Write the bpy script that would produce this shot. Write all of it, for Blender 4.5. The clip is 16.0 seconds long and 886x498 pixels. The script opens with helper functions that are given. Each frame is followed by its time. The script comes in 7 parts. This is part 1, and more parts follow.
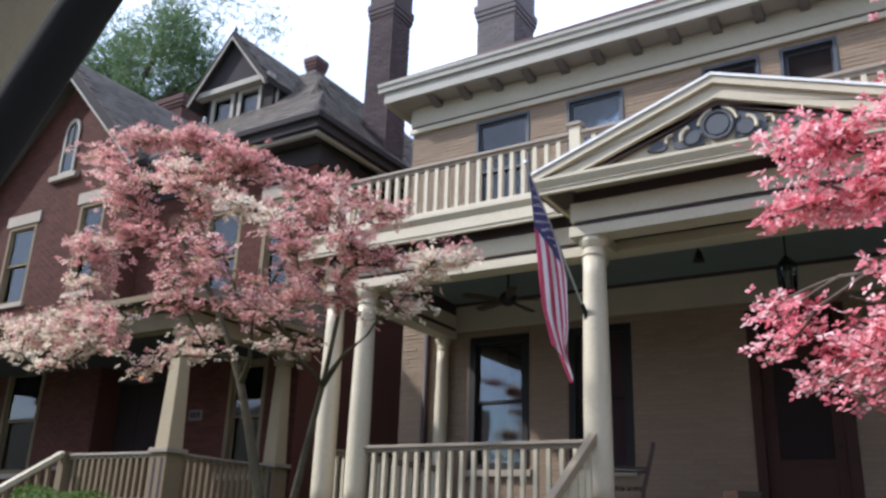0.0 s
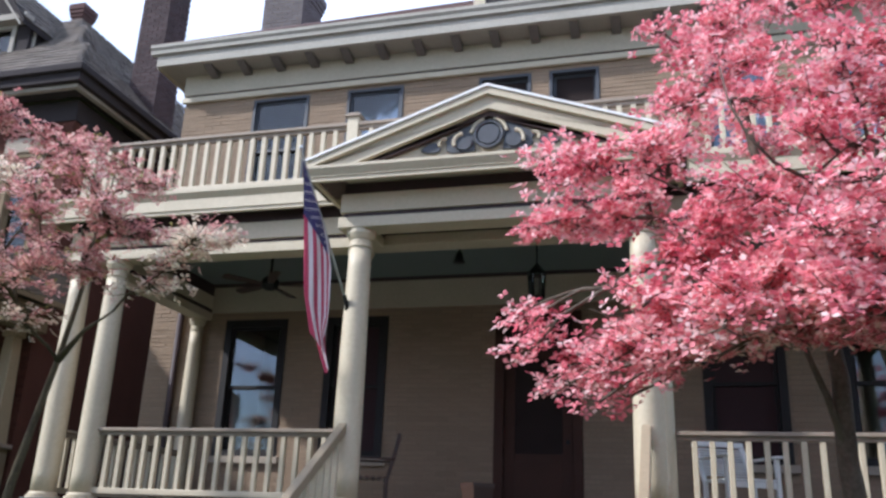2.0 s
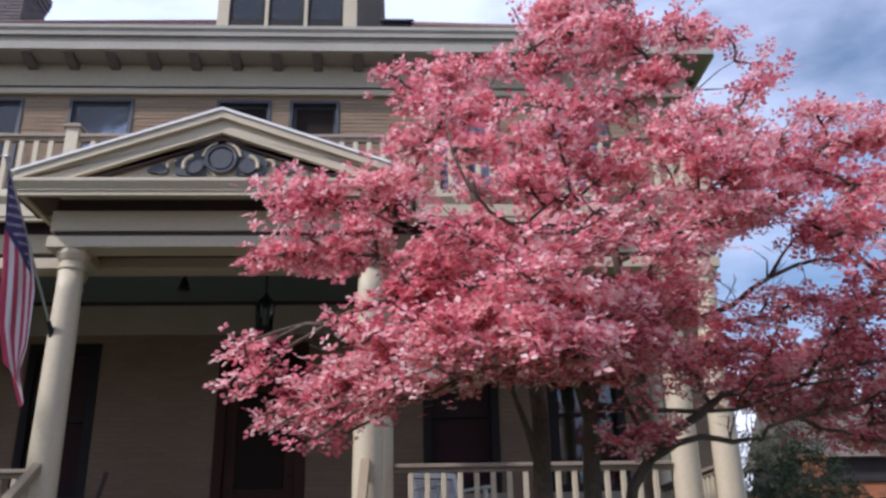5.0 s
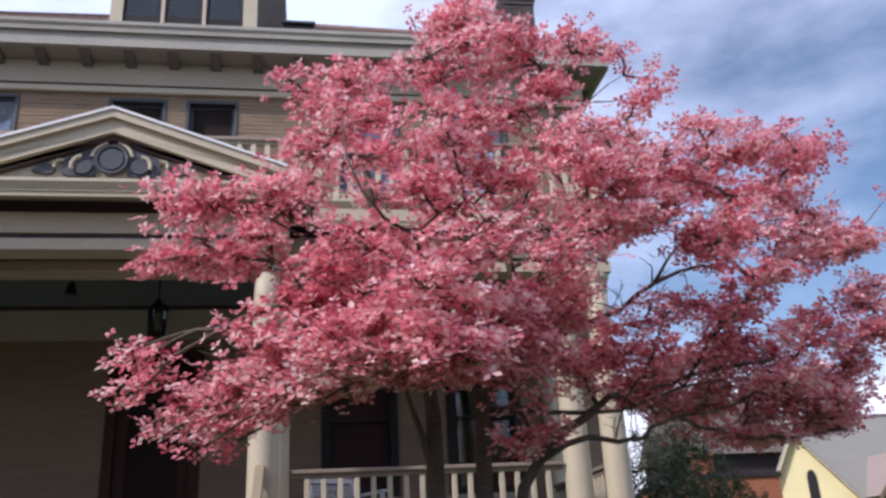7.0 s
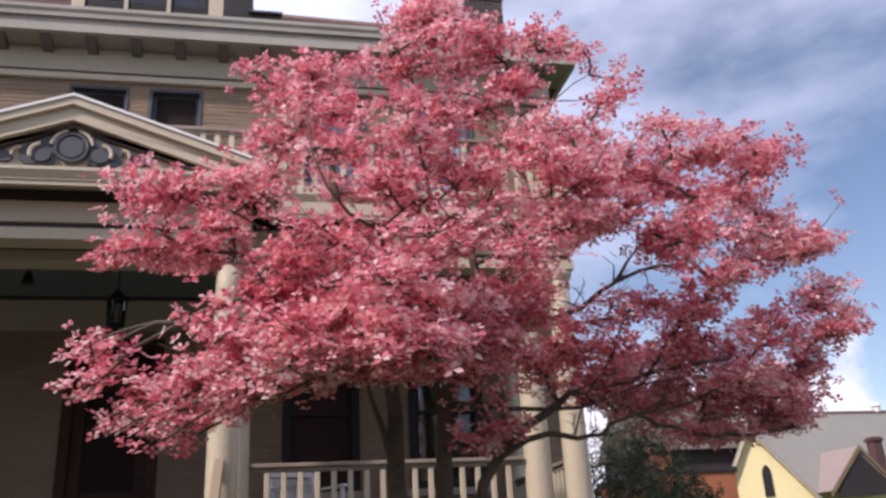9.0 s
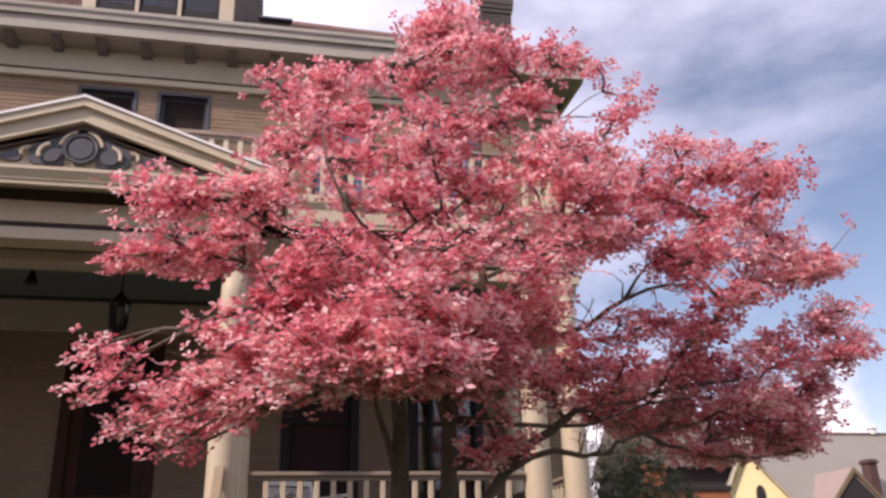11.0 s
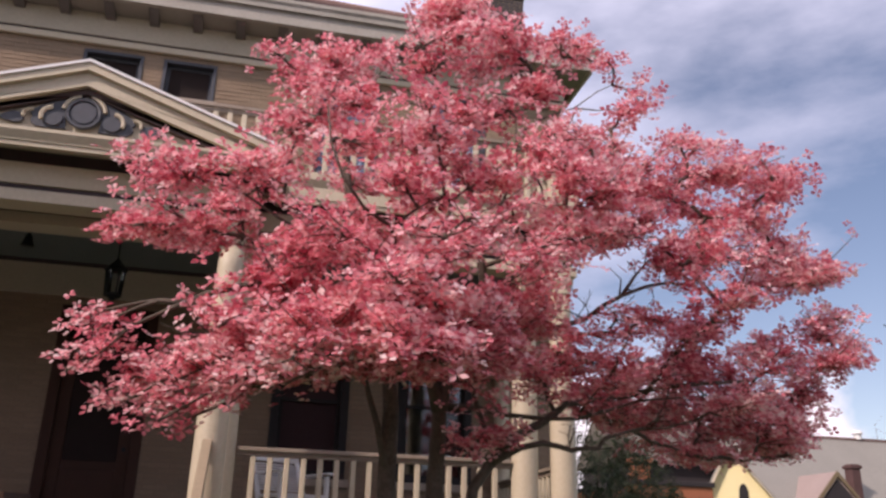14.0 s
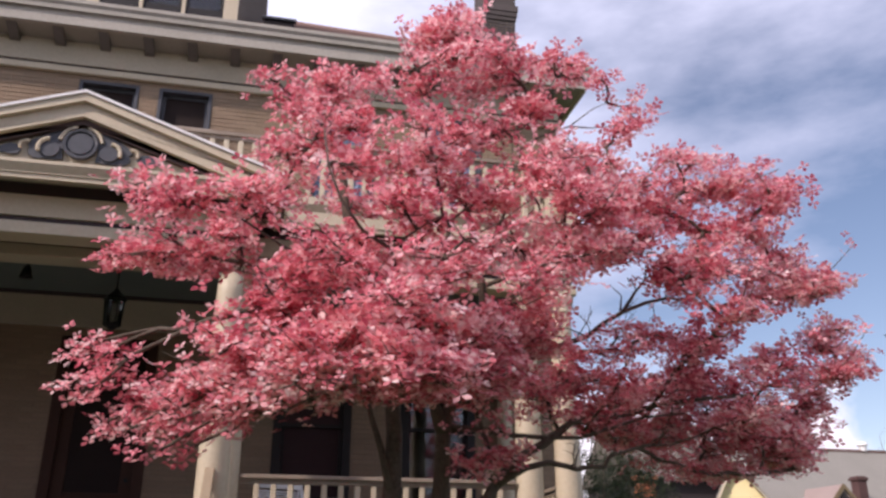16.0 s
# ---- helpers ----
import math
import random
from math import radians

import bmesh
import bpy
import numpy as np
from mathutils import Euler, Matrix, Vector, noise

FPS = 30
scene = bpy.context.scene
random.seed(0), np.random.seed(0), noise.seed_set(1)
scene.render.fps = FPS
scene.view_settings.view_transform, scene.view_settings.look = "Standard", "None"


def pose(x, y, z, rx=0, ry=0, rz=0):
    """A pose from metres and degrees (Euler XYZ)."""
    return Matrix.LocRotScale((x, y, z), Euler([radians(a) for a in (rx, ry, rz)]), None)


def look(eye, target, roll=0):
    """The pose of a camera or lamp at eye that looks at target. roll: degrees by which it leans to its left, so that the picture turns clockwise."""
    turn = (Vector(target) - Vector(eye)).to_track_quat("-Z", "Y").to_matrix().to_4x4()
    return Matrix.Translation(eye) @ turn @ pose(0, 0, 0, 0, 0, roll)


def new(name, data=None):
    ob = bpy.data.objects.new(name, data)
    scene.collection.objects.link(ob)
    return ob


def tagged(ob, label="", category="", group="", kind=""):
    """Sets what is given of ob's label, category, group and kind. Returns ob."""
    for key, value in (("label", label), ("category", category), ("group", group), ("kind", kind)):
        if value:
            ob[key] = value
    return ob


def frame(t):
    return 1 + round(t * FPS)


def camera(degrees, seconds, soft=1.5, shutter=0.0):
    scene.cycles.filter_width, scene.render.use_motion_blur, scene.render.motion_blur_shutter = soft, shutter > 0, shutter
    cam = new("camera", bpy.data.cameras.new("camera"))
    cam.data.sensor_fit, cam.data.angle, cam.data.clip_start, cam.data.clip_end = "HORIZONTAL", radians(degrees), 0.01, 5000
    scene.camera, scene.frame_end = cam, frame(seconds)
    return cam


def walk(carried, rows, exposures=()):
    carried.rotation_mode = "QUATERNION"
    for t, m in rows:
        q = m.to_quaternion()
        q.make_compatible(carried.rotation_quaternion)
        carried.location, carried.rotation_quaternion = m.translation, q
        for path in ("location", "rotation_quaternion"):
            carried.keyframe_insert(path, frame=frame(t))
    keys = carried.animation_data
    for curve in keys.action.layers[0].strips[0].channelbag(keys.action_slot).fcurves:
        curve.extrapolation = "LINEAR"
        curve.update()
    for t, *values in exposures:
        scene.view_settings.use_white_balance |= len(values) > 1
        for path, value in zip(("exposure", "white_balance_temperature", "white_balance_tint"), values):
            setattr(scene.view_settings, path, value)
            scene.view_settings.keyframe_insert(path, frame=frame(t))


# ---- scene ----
cam = camera(55.0, 16.0, 2.75)

PATH = [
    (0, (0.295, 0.191, 1.75), (-0.717, 1.791, 2.394), 2.2),
    (0.5, (0.306, 0.198, 1.758), (-0.621, 1.849, 2.403), 2.5),
    (1, (0.293, 0.219, 1.769), (-0.522, 1.931, 2.405), 2.3),
    (1.5, (0.29, 0.214, 1.769), (-0.413, 1.976, 2.402), 2.4),
    (2, (0.289, 0.209, 1.776), (-0.229, 2.032, 2.412), 2.3),
    (2.5, (0.293, 0.211, 1.783), (-0.074, 2.068, 2.426), 1.9),
    (3, (0.306, 0.216, 1.788), (0.062, 2.086, 2.453), 1.9),
    (3.5, (0.328, 0.225, 1.806), (0.213, 2.099, 2.495), 1.6),
    (4, (0.341, 0.219, 1.807), (0.289, 2.093, 2.502), 0.8),
    (4.5, (0.349, 0.238, 1.804), (0.357, 2.11, 2.506), -0.1),
    (5, (0.355, 0.224, 1.815), (0.445, 2.093, 2.522), -1.1),
    (5.2, (0.355, 0.224, 1.815), (0.489, 2.089, 2.524), -1.4),
    (7.3, (0.406, 0.168, 1.807), (0.738, 2.008, 2.517), -3.3),
    (7.5, (0.406, 0.168, 1.807), (0.752, 2.003, 2.522), -3.4),
    (8, (0.405, 0.158, 1.815), (0.79, 1.983, 2.537), -3.7),
    (8.5, (0.413, 0.158, 1.815), (0.814, 1.985, 2.524), -3.5),
    (8.7, (0.413, 0.158, 1.815), (0.813, 1.992, 2.506), -3.3),
    (10.8, (0.335, 0.185, 1.849), (0.729, 2.02, 2.541), -1.7),
    (11, (0.335, 0.185, 1.849), (0.733, 2.012, 2.56), -1.5),
    (11.5, (0.33, 0.191, 1.849), (0.723, 2.011, 2.581), -1.3),
    (12, (0.325, 0.198, 1.856), (0.726, 2.016, 2.586), -0.8),
    (12.5, (0.321, 0.198, 1.872), (0.743, 2.012, 2.602), -0.6),
    (13, (0.331, 0.217, 1.887), (0.787, 2.028, 2.603), 0.2),
    (13.5, (0.324, 0.224, 1.883), (0.772, 2.046, 2.577), 0.9),
    (14, (0.327, 0.207, 1.882), (0.733, 2.046, 2.555), 1.6),
    (14.5, (0.325, 0.22, 1.893), (0.724, 2.064, 2.557), 1.3),
    (15, (0.322, 0.222, 1.899), (0.752, 2.058, 2.567), 0.8),
    (15.5, (0.319, 0.212, 1.882), (0.752, 2.039, 2.572), 0.1),
    (16, (0.319, 0.211, 1.88), (0.725, 2.032, 2.6), 0.1),
]
EXPOSURE = [(0, 0.55, 5850, 10), (1.5, 0.5, 5800, 10), (2.5, 0.57, 5850, 11), (3.5, 0.41, 5950, 14), (4.5, -0.02, 6050, 15), (5, 0.0, 5950, 16), (8, -0.05, 6200, 18), (11, 0.13, 7150, 28), (13, -0.06, 7250, 28), (15, 0.02, 6850, 25), (16, 0.04, 6800, 24)]
walk(cam, [(t, look(eye, target, roll)) for t, eye, target, roll in PATH], EXPOSURE)

# ---- world, sun ----
SUN_FROM = Vector((-0.75, -0.42, 0.70)).normalized()
world = bpy.data.worlds.new("sky")
scene.world = world
world.use_nodes = True
wn, wl = world.node_tree.nodes, world.node_tree.links
wn.clear()
w_out = wn.new("ShaderNodeOutputWorld")
w_bg = wn.new("ShaderNodeBackground")
w_bg.inputs["Strength"].default_value = 0.132
w_sky = wn.new("ShaderNodeTexSky")
w_sky.sky_type = "NISHITA"
w_sky.sun_disc = False
w_sky.dust_density = 0.4
w_sky.sun_elevation = math.asin(SUN_FROM.z)
w_sky.sun_rotation = math.atan2(SUN_FROM.x, SUN_FROM.y)
w_co = wn.new("ShaderNodeTexCoord")
w_map = wn.new("ShaderNodeMapping")
w_map.inputs["Scale"].default_value = (1.0, 1.0, 2.6)
w_noise = wn.new("ShaderNodeTexNoise")
w_noise.inputs["Scale"].default_value = 2.1
w_noise.inputs["Detail"].default_value = 7.0
w_noise.inputs["Roughness"].default_value = 0.55
w_ramp = wn.new("ShaderNodeValToRGB")
w_ramp.color_ramp.elements[0].position = 0.31
w_ramp.color_ramp.elements[1].position = 0.66
w_mix = wn.new("ShaderNodeMix")
w_mix.data_type = "RGBA"
w_mix.inputs["B"].default_value = (7.1, 7.9, 9.9, 1)
wl.new(w_co.outputs["Generated"], w_map.inputs["Vector"])
wl.new(w_map.outputs["Vector"], w_noise.inputs["Vector"])
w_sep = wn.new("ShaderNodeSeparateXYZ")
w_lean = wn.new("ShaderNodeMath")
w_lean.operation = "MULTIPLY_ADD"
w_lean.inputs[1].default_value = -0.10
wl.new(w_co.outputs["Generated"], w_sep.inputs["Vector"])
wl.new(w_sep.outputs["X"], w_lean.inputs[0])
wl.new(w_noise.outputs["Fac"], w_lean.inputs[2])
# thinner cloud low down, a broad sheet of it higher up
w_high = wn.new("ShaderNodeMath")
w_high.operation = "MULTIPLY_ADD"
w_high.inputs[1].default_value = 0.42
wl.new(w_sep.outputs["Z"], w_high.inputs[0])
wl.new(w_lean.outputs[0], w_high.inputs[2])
w_shift = wn.new("ShaderNodeMath")
w_shift.operation = "SUBTRACT"
w_shift.inputs[1].default_value = 0.145
wl.new(w_high.outputs[0], w_shift.inputs[0])
wl.new(w_shift.outputs[0], w_ramp.inputs["Fac"])
wl.new(w_ramp.outputs["Color"], w_mix.inputs["Factor"])
wl.new(w_sky.outputs["Color"], w_mix.inputs["A"])
# heaped white clouds near the horizon
w_heap = wn.new("ShaderNodeTexNoise")
w_heap.inputs["Scale"].default_value = 3.6
w_heap.inputs["Detail"].default_value = 6.0
w_heap.inputs["Roughness"].default_value = 0.5
wl.new(w_co.outputs["Generated"], w_heap.inputs["Vector"])
w_low = wn.new("ShaderNodeMath")
w_low.operation = "MULTIPLY_ADD"
w_low.inputs[1].default_value = -0.75
wl.new(w_sep.outputs["Z"], w_low.inputs[0])
wl.new(w_heap.outputs["Fac"], w_low.inputs[2])
w_edge = wn.new("ShaderNodeValToRGB")
w_edge.color_ramp.elements[0].position = 0.455
w_edge.color_ramp.elements[1].position = 0.52
wl.new(w_low.outputs[0], w_edge.inputs["Fac"])
w_mix2 = wn.new("ShaderNodeMix")
w_mix2.data_type = "RGBA"
w_mix2.inputs["B"].default_value = (8.6, 8.8, 9.6, 1)
wl.new(w_edge.outputs["Color"], w_mix2.inputs["Factor"])
wl.new(w_mix.outputs["Result"], w_mix2.inputs["A"])
wl.new(w_mix2.outputs["Result"], w_bg.inputs["Color"])
wl.new(w_bg.outputs["Background"], w_out.inputs["Surface"])

sun = new("sun", bpy.data.lights.new("sun", "SUN"))
sun.data.energy = 3.8
sun.data.angle = radians(2.5)
sun.data.color = (1.0, 0.95, 0.88)
sun.matrix_world = look(SUN_FROM * 40, (0, 0, 0))


# ---- materials ----
def mat(name, color, rough=0.6, vary=0.12, fine=30.0, coarse=1.6, bump=0.15, metal=0.0, spread=0.0, tint=None, streak=None):
    """A painted, stone or wood surface: two scales of variation, fine relief, and a little change from piece to piece."""
    m = bpy.data.materials.new(name)
    m.use_nodes = True
    n, l = m.node_tree.nodes, m.node_tree.links
    p = n["Principled BSDF"]
    p.inputs["Roughness"].default_value = rough
    p.inputs["Metallic"].default_value = metal
    p.inputs["Specular IOR Level"].default_value = 0.5 if rough < 0.6 else (0.36 if rough < 0.8 else 0.18)
    co = n.new("ShaderNodeTexCoord")
    a = n.new("ShaderNodeTexNoise")
    a.inputs["Scale"].default_value = coarse
    a.inputs["Detail"].default_value = 4.0
    b = n.new("ShaderNodeTexNoise")
    b.inputs["Scale"].default_value = fine
    b.inputs["Detail"].default_value = 5.0
    if streak:
        mp = n.new("ShaderNodeMapping")
        mp.inputs["Scale"].default_value = streak
        l.new(co.outputs["Object"], mp.inputs["Vector"])
        l.new(mp.outputs["Vector"], b.inputs["Vector"])
    else:
        l.new(co.outputs["Object"], b.inputs["Vector"])
    l.new(co.outputs["Object"], a.inputs["Vector"])
    add = n.new("ShaderNodeMath")
    add.operation = "ADD"
    l.new(a.outputs["Fac"], add.inputs[0])
    l.new(b.outputs["Fac"], add.inputs[1])
    last = add
    if spread:
        info = n.new("ShaderNodeObjectInfo")
        geo = n.new("ShaderNodeNewGeometry")
        s = n.new("ShaderNodeMath")
        s.operation = "ADD"
        l.new(info.outputs["Random"], s.inputs[0])
        l.new(geo.outputs["Random Per Island"], s.inputs[1])
        fr = n.new("ShaderNodeMath")
        fr.operation = "FRACT"
        l.new(s.outputs[0], fr.inputs[0])
        sc = n.new("ShaderNodeMath")
        sc.operation = "MULTIPLY_ADD"
        sc.inputs[1].default_value = spread
        sc.inputs[2].default_value = -spread / 2
        l.new(fr.outputs[0], sc.inputs[0])
        s2 = n.new("ShaderNodeMath")
        s2.operation = "ADD"
        l.new(add.outputs[0], s2.inputs[0])
        l.new(sc.outputs[0], s2.inputs[1])
        last = s2
    ramp = n.new("ShaderNodeValToRGB")
    c = Vector(color)
    t = Vector(tint) if tint else c * (1 + vary)
    ramp.color_ramp.elements[0].position = 0.25
    ramp.color_ramp.elements[1].position = 0.78
    ramp.color_ramp.elements[0].color = (*(c * (1 - vary)), 1)
    ramp.color_ramp.elements[1].color = (*t, 1)
    half = n.new("ShaderNodeMath")
    half.operation = "MULTIPLY"
    half.inputs[1].default_value = 0.5
    l.new(last.outputs[0], half.inputs[0])
    l.new(half.outputs[0], ramp.inputs["Fac"])
    l.new(ramp.outputs["Color"], p.inputs["Base Color"])
    if bump:
        bp = n.new("ShaderNodeBump")
        bp.inputs["Strength"].default_value = bump
        bp.inputs["Distance"].default_value = 0.01
        l.new(b.outputs["Fac"], bp.inputs["Height"])
        l.new(bp.outputs["Normal"], p.inputs["Normal"])
    return m


def petal_mat(name, dark, mid, pale, thin=0.35):
    """Thin bracts or leaves that let some light through; each one takes its own tone."""
    m = bpy.data.materials.new(name)
    m.use_nodes = True
    n, l = m.node_tree.nodes, m.node_tree.links
    p = n["Principled BSDF"]
    p.inputs["Roughness"].default_value = 0.65
    p.inputs["Specular IOR Level"].default_value = 0.25
    geo = n.new("ShaderNodeNewGeometry")
    co = n.new("ShaderNodeTexCoord")
    noi = n.new("ShaderNodeTexNoise")
    noi.inputs["Scale"].default_value = 1.7
    noi.inputs["Detail"].default_value = 3.0
    l.new(co.outputs["Object"], noi.inputs["Vector"])
    mix = n.new("ShaderNodeMath")
    mix.operation = "MULTIPLY_ADD"
    mix.inputs[1].default_value = 0.80
    l.new(geo.outputs["Random Per Island"], mix.inputs[0])
    sh = n.new("ShaderNodeMath")
    sh.operation = "MULTIPLY_ADD"
    sh.inputs[1].default_value = 1.3
    sh.inputs[2].default_value = -0.55
    l.new(noi.outputs["Fac"], sh.inputs[0])
    l.new(sh.outputs[0], mix.inputs[2])
    ramp = n.new("ShaderNodeValToRGB")
    ramp.color_ramp.elements[0].color = (*dark, 1)
    ramp.color_ramp.elements[0].position = 0.05
    ramp.color_ramp.elements[1].color = (*pale, 1)
    ramp.color_ramp.elements[1].position = 0.95
    e = ramp.color_ramp.elements.new(0.5)
    e.color = (*mid, 1)
    l.new(mix.outputs[0], ramp.inputs["Fac"])
    l.new(ramp.outputs["Color"], p.inputs["Base Color"])
    tr = n.new("ShaderNodeBsdfTranslucent")
    l.new(ramp.outputs["Color"], tr.inputs["Color"])
    ms = n.new("ShaderNodeMixShader")
    ms.inputs["Fac"].default_value = thin
    l.new(p.outputs["BSDF"], ms.inputs[1])
    l.new(tr.outputs["BSDF"], ms.inputs[2])
    l.new(ms.outputs["Shader"], n["Material Output"].inputs["Surface"])
    return m


def glass_mat(name, ior=1.8, tone=(0.72, 0.77, 0.82)):
    m = bpy.data.materials.new(name)
    m.use_nodes = True
    n, l = m.node_tree.nodes, m.node_tree.links
    n.remove(n["Principled BSDF"])
    tr = n.new("ShaderNodeBsdfTransparent")
    tr.inputs["Color"].default_value = (*tone, 1)
    gl = n.new("ShaderNodeBsdfGlossy")
    gl.inputs["Roughness"].default_value = 0.02
    fr = n.new("ShaderNodeFresnel")
    fr.inputs["IOR"].default_value = ior
    noi = n.new("ShaderNodeTexNoise")
    noi.inputs["Scale"].default_value = 2.5
    bp = n.new("ShaderNodeBump")
    bp.inputs["Strength"].default_value = 0.06
    bp.inputs["Distance"].default_value = 0.02
    l.new(noi.outputs["Fac"], bp.inputs["Height"])
    l.new(bp.outputs["Normal"], gl.inputs["Normal"])
    ms = n.new("ShaderNodeMixShader")
    l.new(fr.outputs["Fac"], ms.inputs["Fac"])
    l.new(tr.outputs["BSDF"], ms.inputs[1])
    l.new(gl.outputs["BSDF"], ms.inputs[2])
    l.new(ms.outputs["Shader"], n["Material Output"].inputs["Surface"])
    return m


CREAM = mat("cream_paint", (0.515, 0.435, 0.305), 0.55, 0.14, 26, 1.2, 0.08, tint=(0.575, 0.495, 0.36))
CREAM_DULL = mat("weathered_cream_paint", (0.45, 0.395, 0.30), 0.65, 0.14, 22, 1.5, 0.12)
WHITE_TRIM = mat("white_flashing", (0.74, 0.72, 0.70), 0.45, 0.06, 30, 2, 0.05)
RAIL_TAN = mat("worn_tan_rail_paint", (0.30, 0.235, 0.155), 0.65, 0.16, 24, 2, 0.12)
GREY_RAIL = mat("grey_brown_rail_paint", (0.27, 0.215, 0.165), 0.6, 0.12, 24, 2, 0.1)
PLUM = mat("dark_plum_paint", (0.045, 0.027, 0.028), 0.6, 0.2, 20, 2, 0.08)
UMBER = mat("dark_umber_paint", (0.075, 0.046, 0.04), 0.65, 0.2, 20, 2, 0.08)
SASH = mat("black_sash_paint", (0.014, 0.011, 0.011), 0.6, 0.2, 24, 3, 0.05)
SLATE_BLUE = mat("slate_blue_paint", (0.055, 0.058, 0.068), 0.55, 0.25, 28, 3, 0.15)
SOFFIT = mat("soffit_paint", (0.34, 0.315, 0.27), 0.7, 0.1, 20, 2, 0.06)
BRACKET = mat("dark_bracket_paint", (0.15, 0.132, 0.122), 0.6, 0.15, 24, 2, 0.08)
BRICK = mat("buff_brick", (0.278, 0.20, 0.138), 0.85, 0.22, 60, 1.1, 0.5, spread=0.32)
MORTAR = mat("mortar", (0.25, 0.187, 0.133), 0.95, 0.15, 50, 2, 0.4)
RED_BRICK = mat("red_brick", (0.088, 0.033, 0.023), 0.85, 0.28, 60, 1.1, 0.5, spread=0.6)
RED_MORTAR = mat("red_mortar", (0.095, 0.038, 0.027), 0.95, 0.2, 50, 2, 0.4)
# paler than the right stack's brick: veiling glare is kept in this colour
GREY_BRICK = mat("hazed_grey_brick", (0.17, 0.15, 0.15), 0.9, 0.25, 50, 1.2, 0.5, spread=0.5)
BLUE_SASH = mat("blue_grey_sash_paint", (0.05, 0.053, 0.064), 0.55, 0.2, 24, 3, 0.05)
SOOT_BRICK = mat("dark_sooty_brick", (0.105, 0.088, 0.084), 0.9, 0.25, 50, 1.2, 0.5, spread=0.5)
STONE = mat("sandstone", (0.36, 0.30, 0.24), 0.85, 0.18, 40, 2, 0.4)
CEIL = mat("porch_ceiling_paint", (0.17, 0.20, 0.19), 0.6, 0.08, 20, 2, 0.05)
SLATE = mat("roof_slate", (0.135, 0.112, 0.094), 0.8, 0.32, 30, 1.4, 0.4, spread=0.7)
TILE_RED = mat("red_roof_tile", (0.20, 0.13, 0.115), 0.8, 0.2, 30, 1.4, 0.3, spread=0.5)
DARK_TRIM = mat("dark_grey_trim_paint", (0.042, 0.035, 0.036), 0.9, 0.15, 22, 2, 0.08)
PALE_EDGE = mat("greyed_trim_paint", (0.36, 0.325, 0.28), 0.85, 0.12, 22, 2, 0.08)
# lighter copy of the tan trim paint, with sunlight put into the colour
SUNLIT_TAN = mat("sunlit_tan_column_paint", (0.34, 0.265, 0.165), 0.75, 0.14, 22, 2, 0.08)
TAN_TRIM = mat("tan_trim_paint", (0.20, 0.148, 0.09), 0.8, 0.14, 22, 2, 0.08)
OAK = mat("dark_oak_door", (0.05, 0.018, 0.010), 0.7, 0.3, 14, 2, 0.2, streak=(18, 18, 1.4))
DARK_WOOD = mat("dark_chair_wood", (0.05, 0.026, 0.018), 0.4, 0.3, 14, 2, 0.15, streak=(20, 20, 2))
WHITE_WOOD = mat("white_chair_paint", (0.70, 0.70, 0.68), 0.5, 0.06, 24, 2, 0.06)
FLOORBOARD = mat("grey_porch_floor_paint", (0.14, 0.135, 0.13), 0.55, 0.14, 20, 2, 0.1)
IRON = mat("black_iron", (0.02, 0.02, 0.021), 0.45, 0.2, 40, 4, 0.15, metal=0.6)
POLE = mat("aluminium_pole", (0.45, 0.45, 0.44), 0.35, 0.1, 40, 4, 0.05, metal=0.8)
SCREEN = mat("dark_screen_mesh", (0.026, 0.017, 0.015), 0.8, 0.2, 90, 3, 0.2)
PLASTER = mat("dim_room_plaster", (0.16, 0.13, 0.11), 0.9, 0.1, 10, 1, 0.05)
# pale cloth; its blue and brightness imitate sky reflected in the panes
CURTAIN = mat("sky_tinted_curtain", (0.60, 0.68, 0.80), 0.9, 0.12, 20, 3, 0.2, streak=(20, 20, 1))
SHADE = mat("maroon_window_shade", (0.05, 0.028, 0.030), 0.9, 0.12, 20, 3, 0.1)
GLASS = glass_mat("window_glass")
BARK = mat("dogwood_bark", (0.075, 0.055, 0.042), 0.9, 0.4, 45, 5, 0.8, tint=(0.16, 0.125, 0.098))
BARK_LICHEN = mat("greenish_dogwood_bark", (0.055, 0.043, 0.027), 0.9, 0.35, 45, 5, 0.8, tint=(0.12, 0.098, 0.06))
# red brick with a little haze put into its colour as grey
CHIMNEY_BRICK = mat("greyed_red_brick", (0.10, 0.056, 0.052), 0.9, 0.25, 50, 1.2, 0.4, spread=0.4)
EAVE_PAINT = mat("weathered_eave_paint", (0.38, 0.35, 0.30), 0.85, 0.14, 22, 1.5, 0.12, tint=(0.46, 0.425, 0.37))
PINK = petal_mat("deep_pink_bracts", (0.55, 0.09, 0.135), (0.86, 0.315, 0.355), (0.96, 0.76, 0.74), 0.46)
PALE_PINK = petal_mat("faded_pink_bracts", (0.42, 0.15, 0.155), (0.67, 0.32, 0.305), (0.80, 0.58, 0.49), 0.42)
CREAM_BRACT = petal_mat("cream_bracts", (0.58, 0.34, 0.28), (0.74, 0.60, 0.47), (0.86, 0.79, 0.64), 0.42)
LEAF = petal_mat("spring_leaves", (0.035, 0.07, 0.014), (0.075, 0.13, 0.025), (0.15, 0.22, 0.05), 0.4)
LEAF_TREE = petal_mat("pale_tree_leaves", (0.06, 0.10, 0.045), (0.11, 0.17, 0.075), (0.20, 0.26, 0.13), 0.5)
LEAF_DARK = petal_mat("shrub_leaves", (0.012, 0.022, 0.010), (0.026, 0.038, 0.018), (0.06, 0.07, 0.035), 0.3)
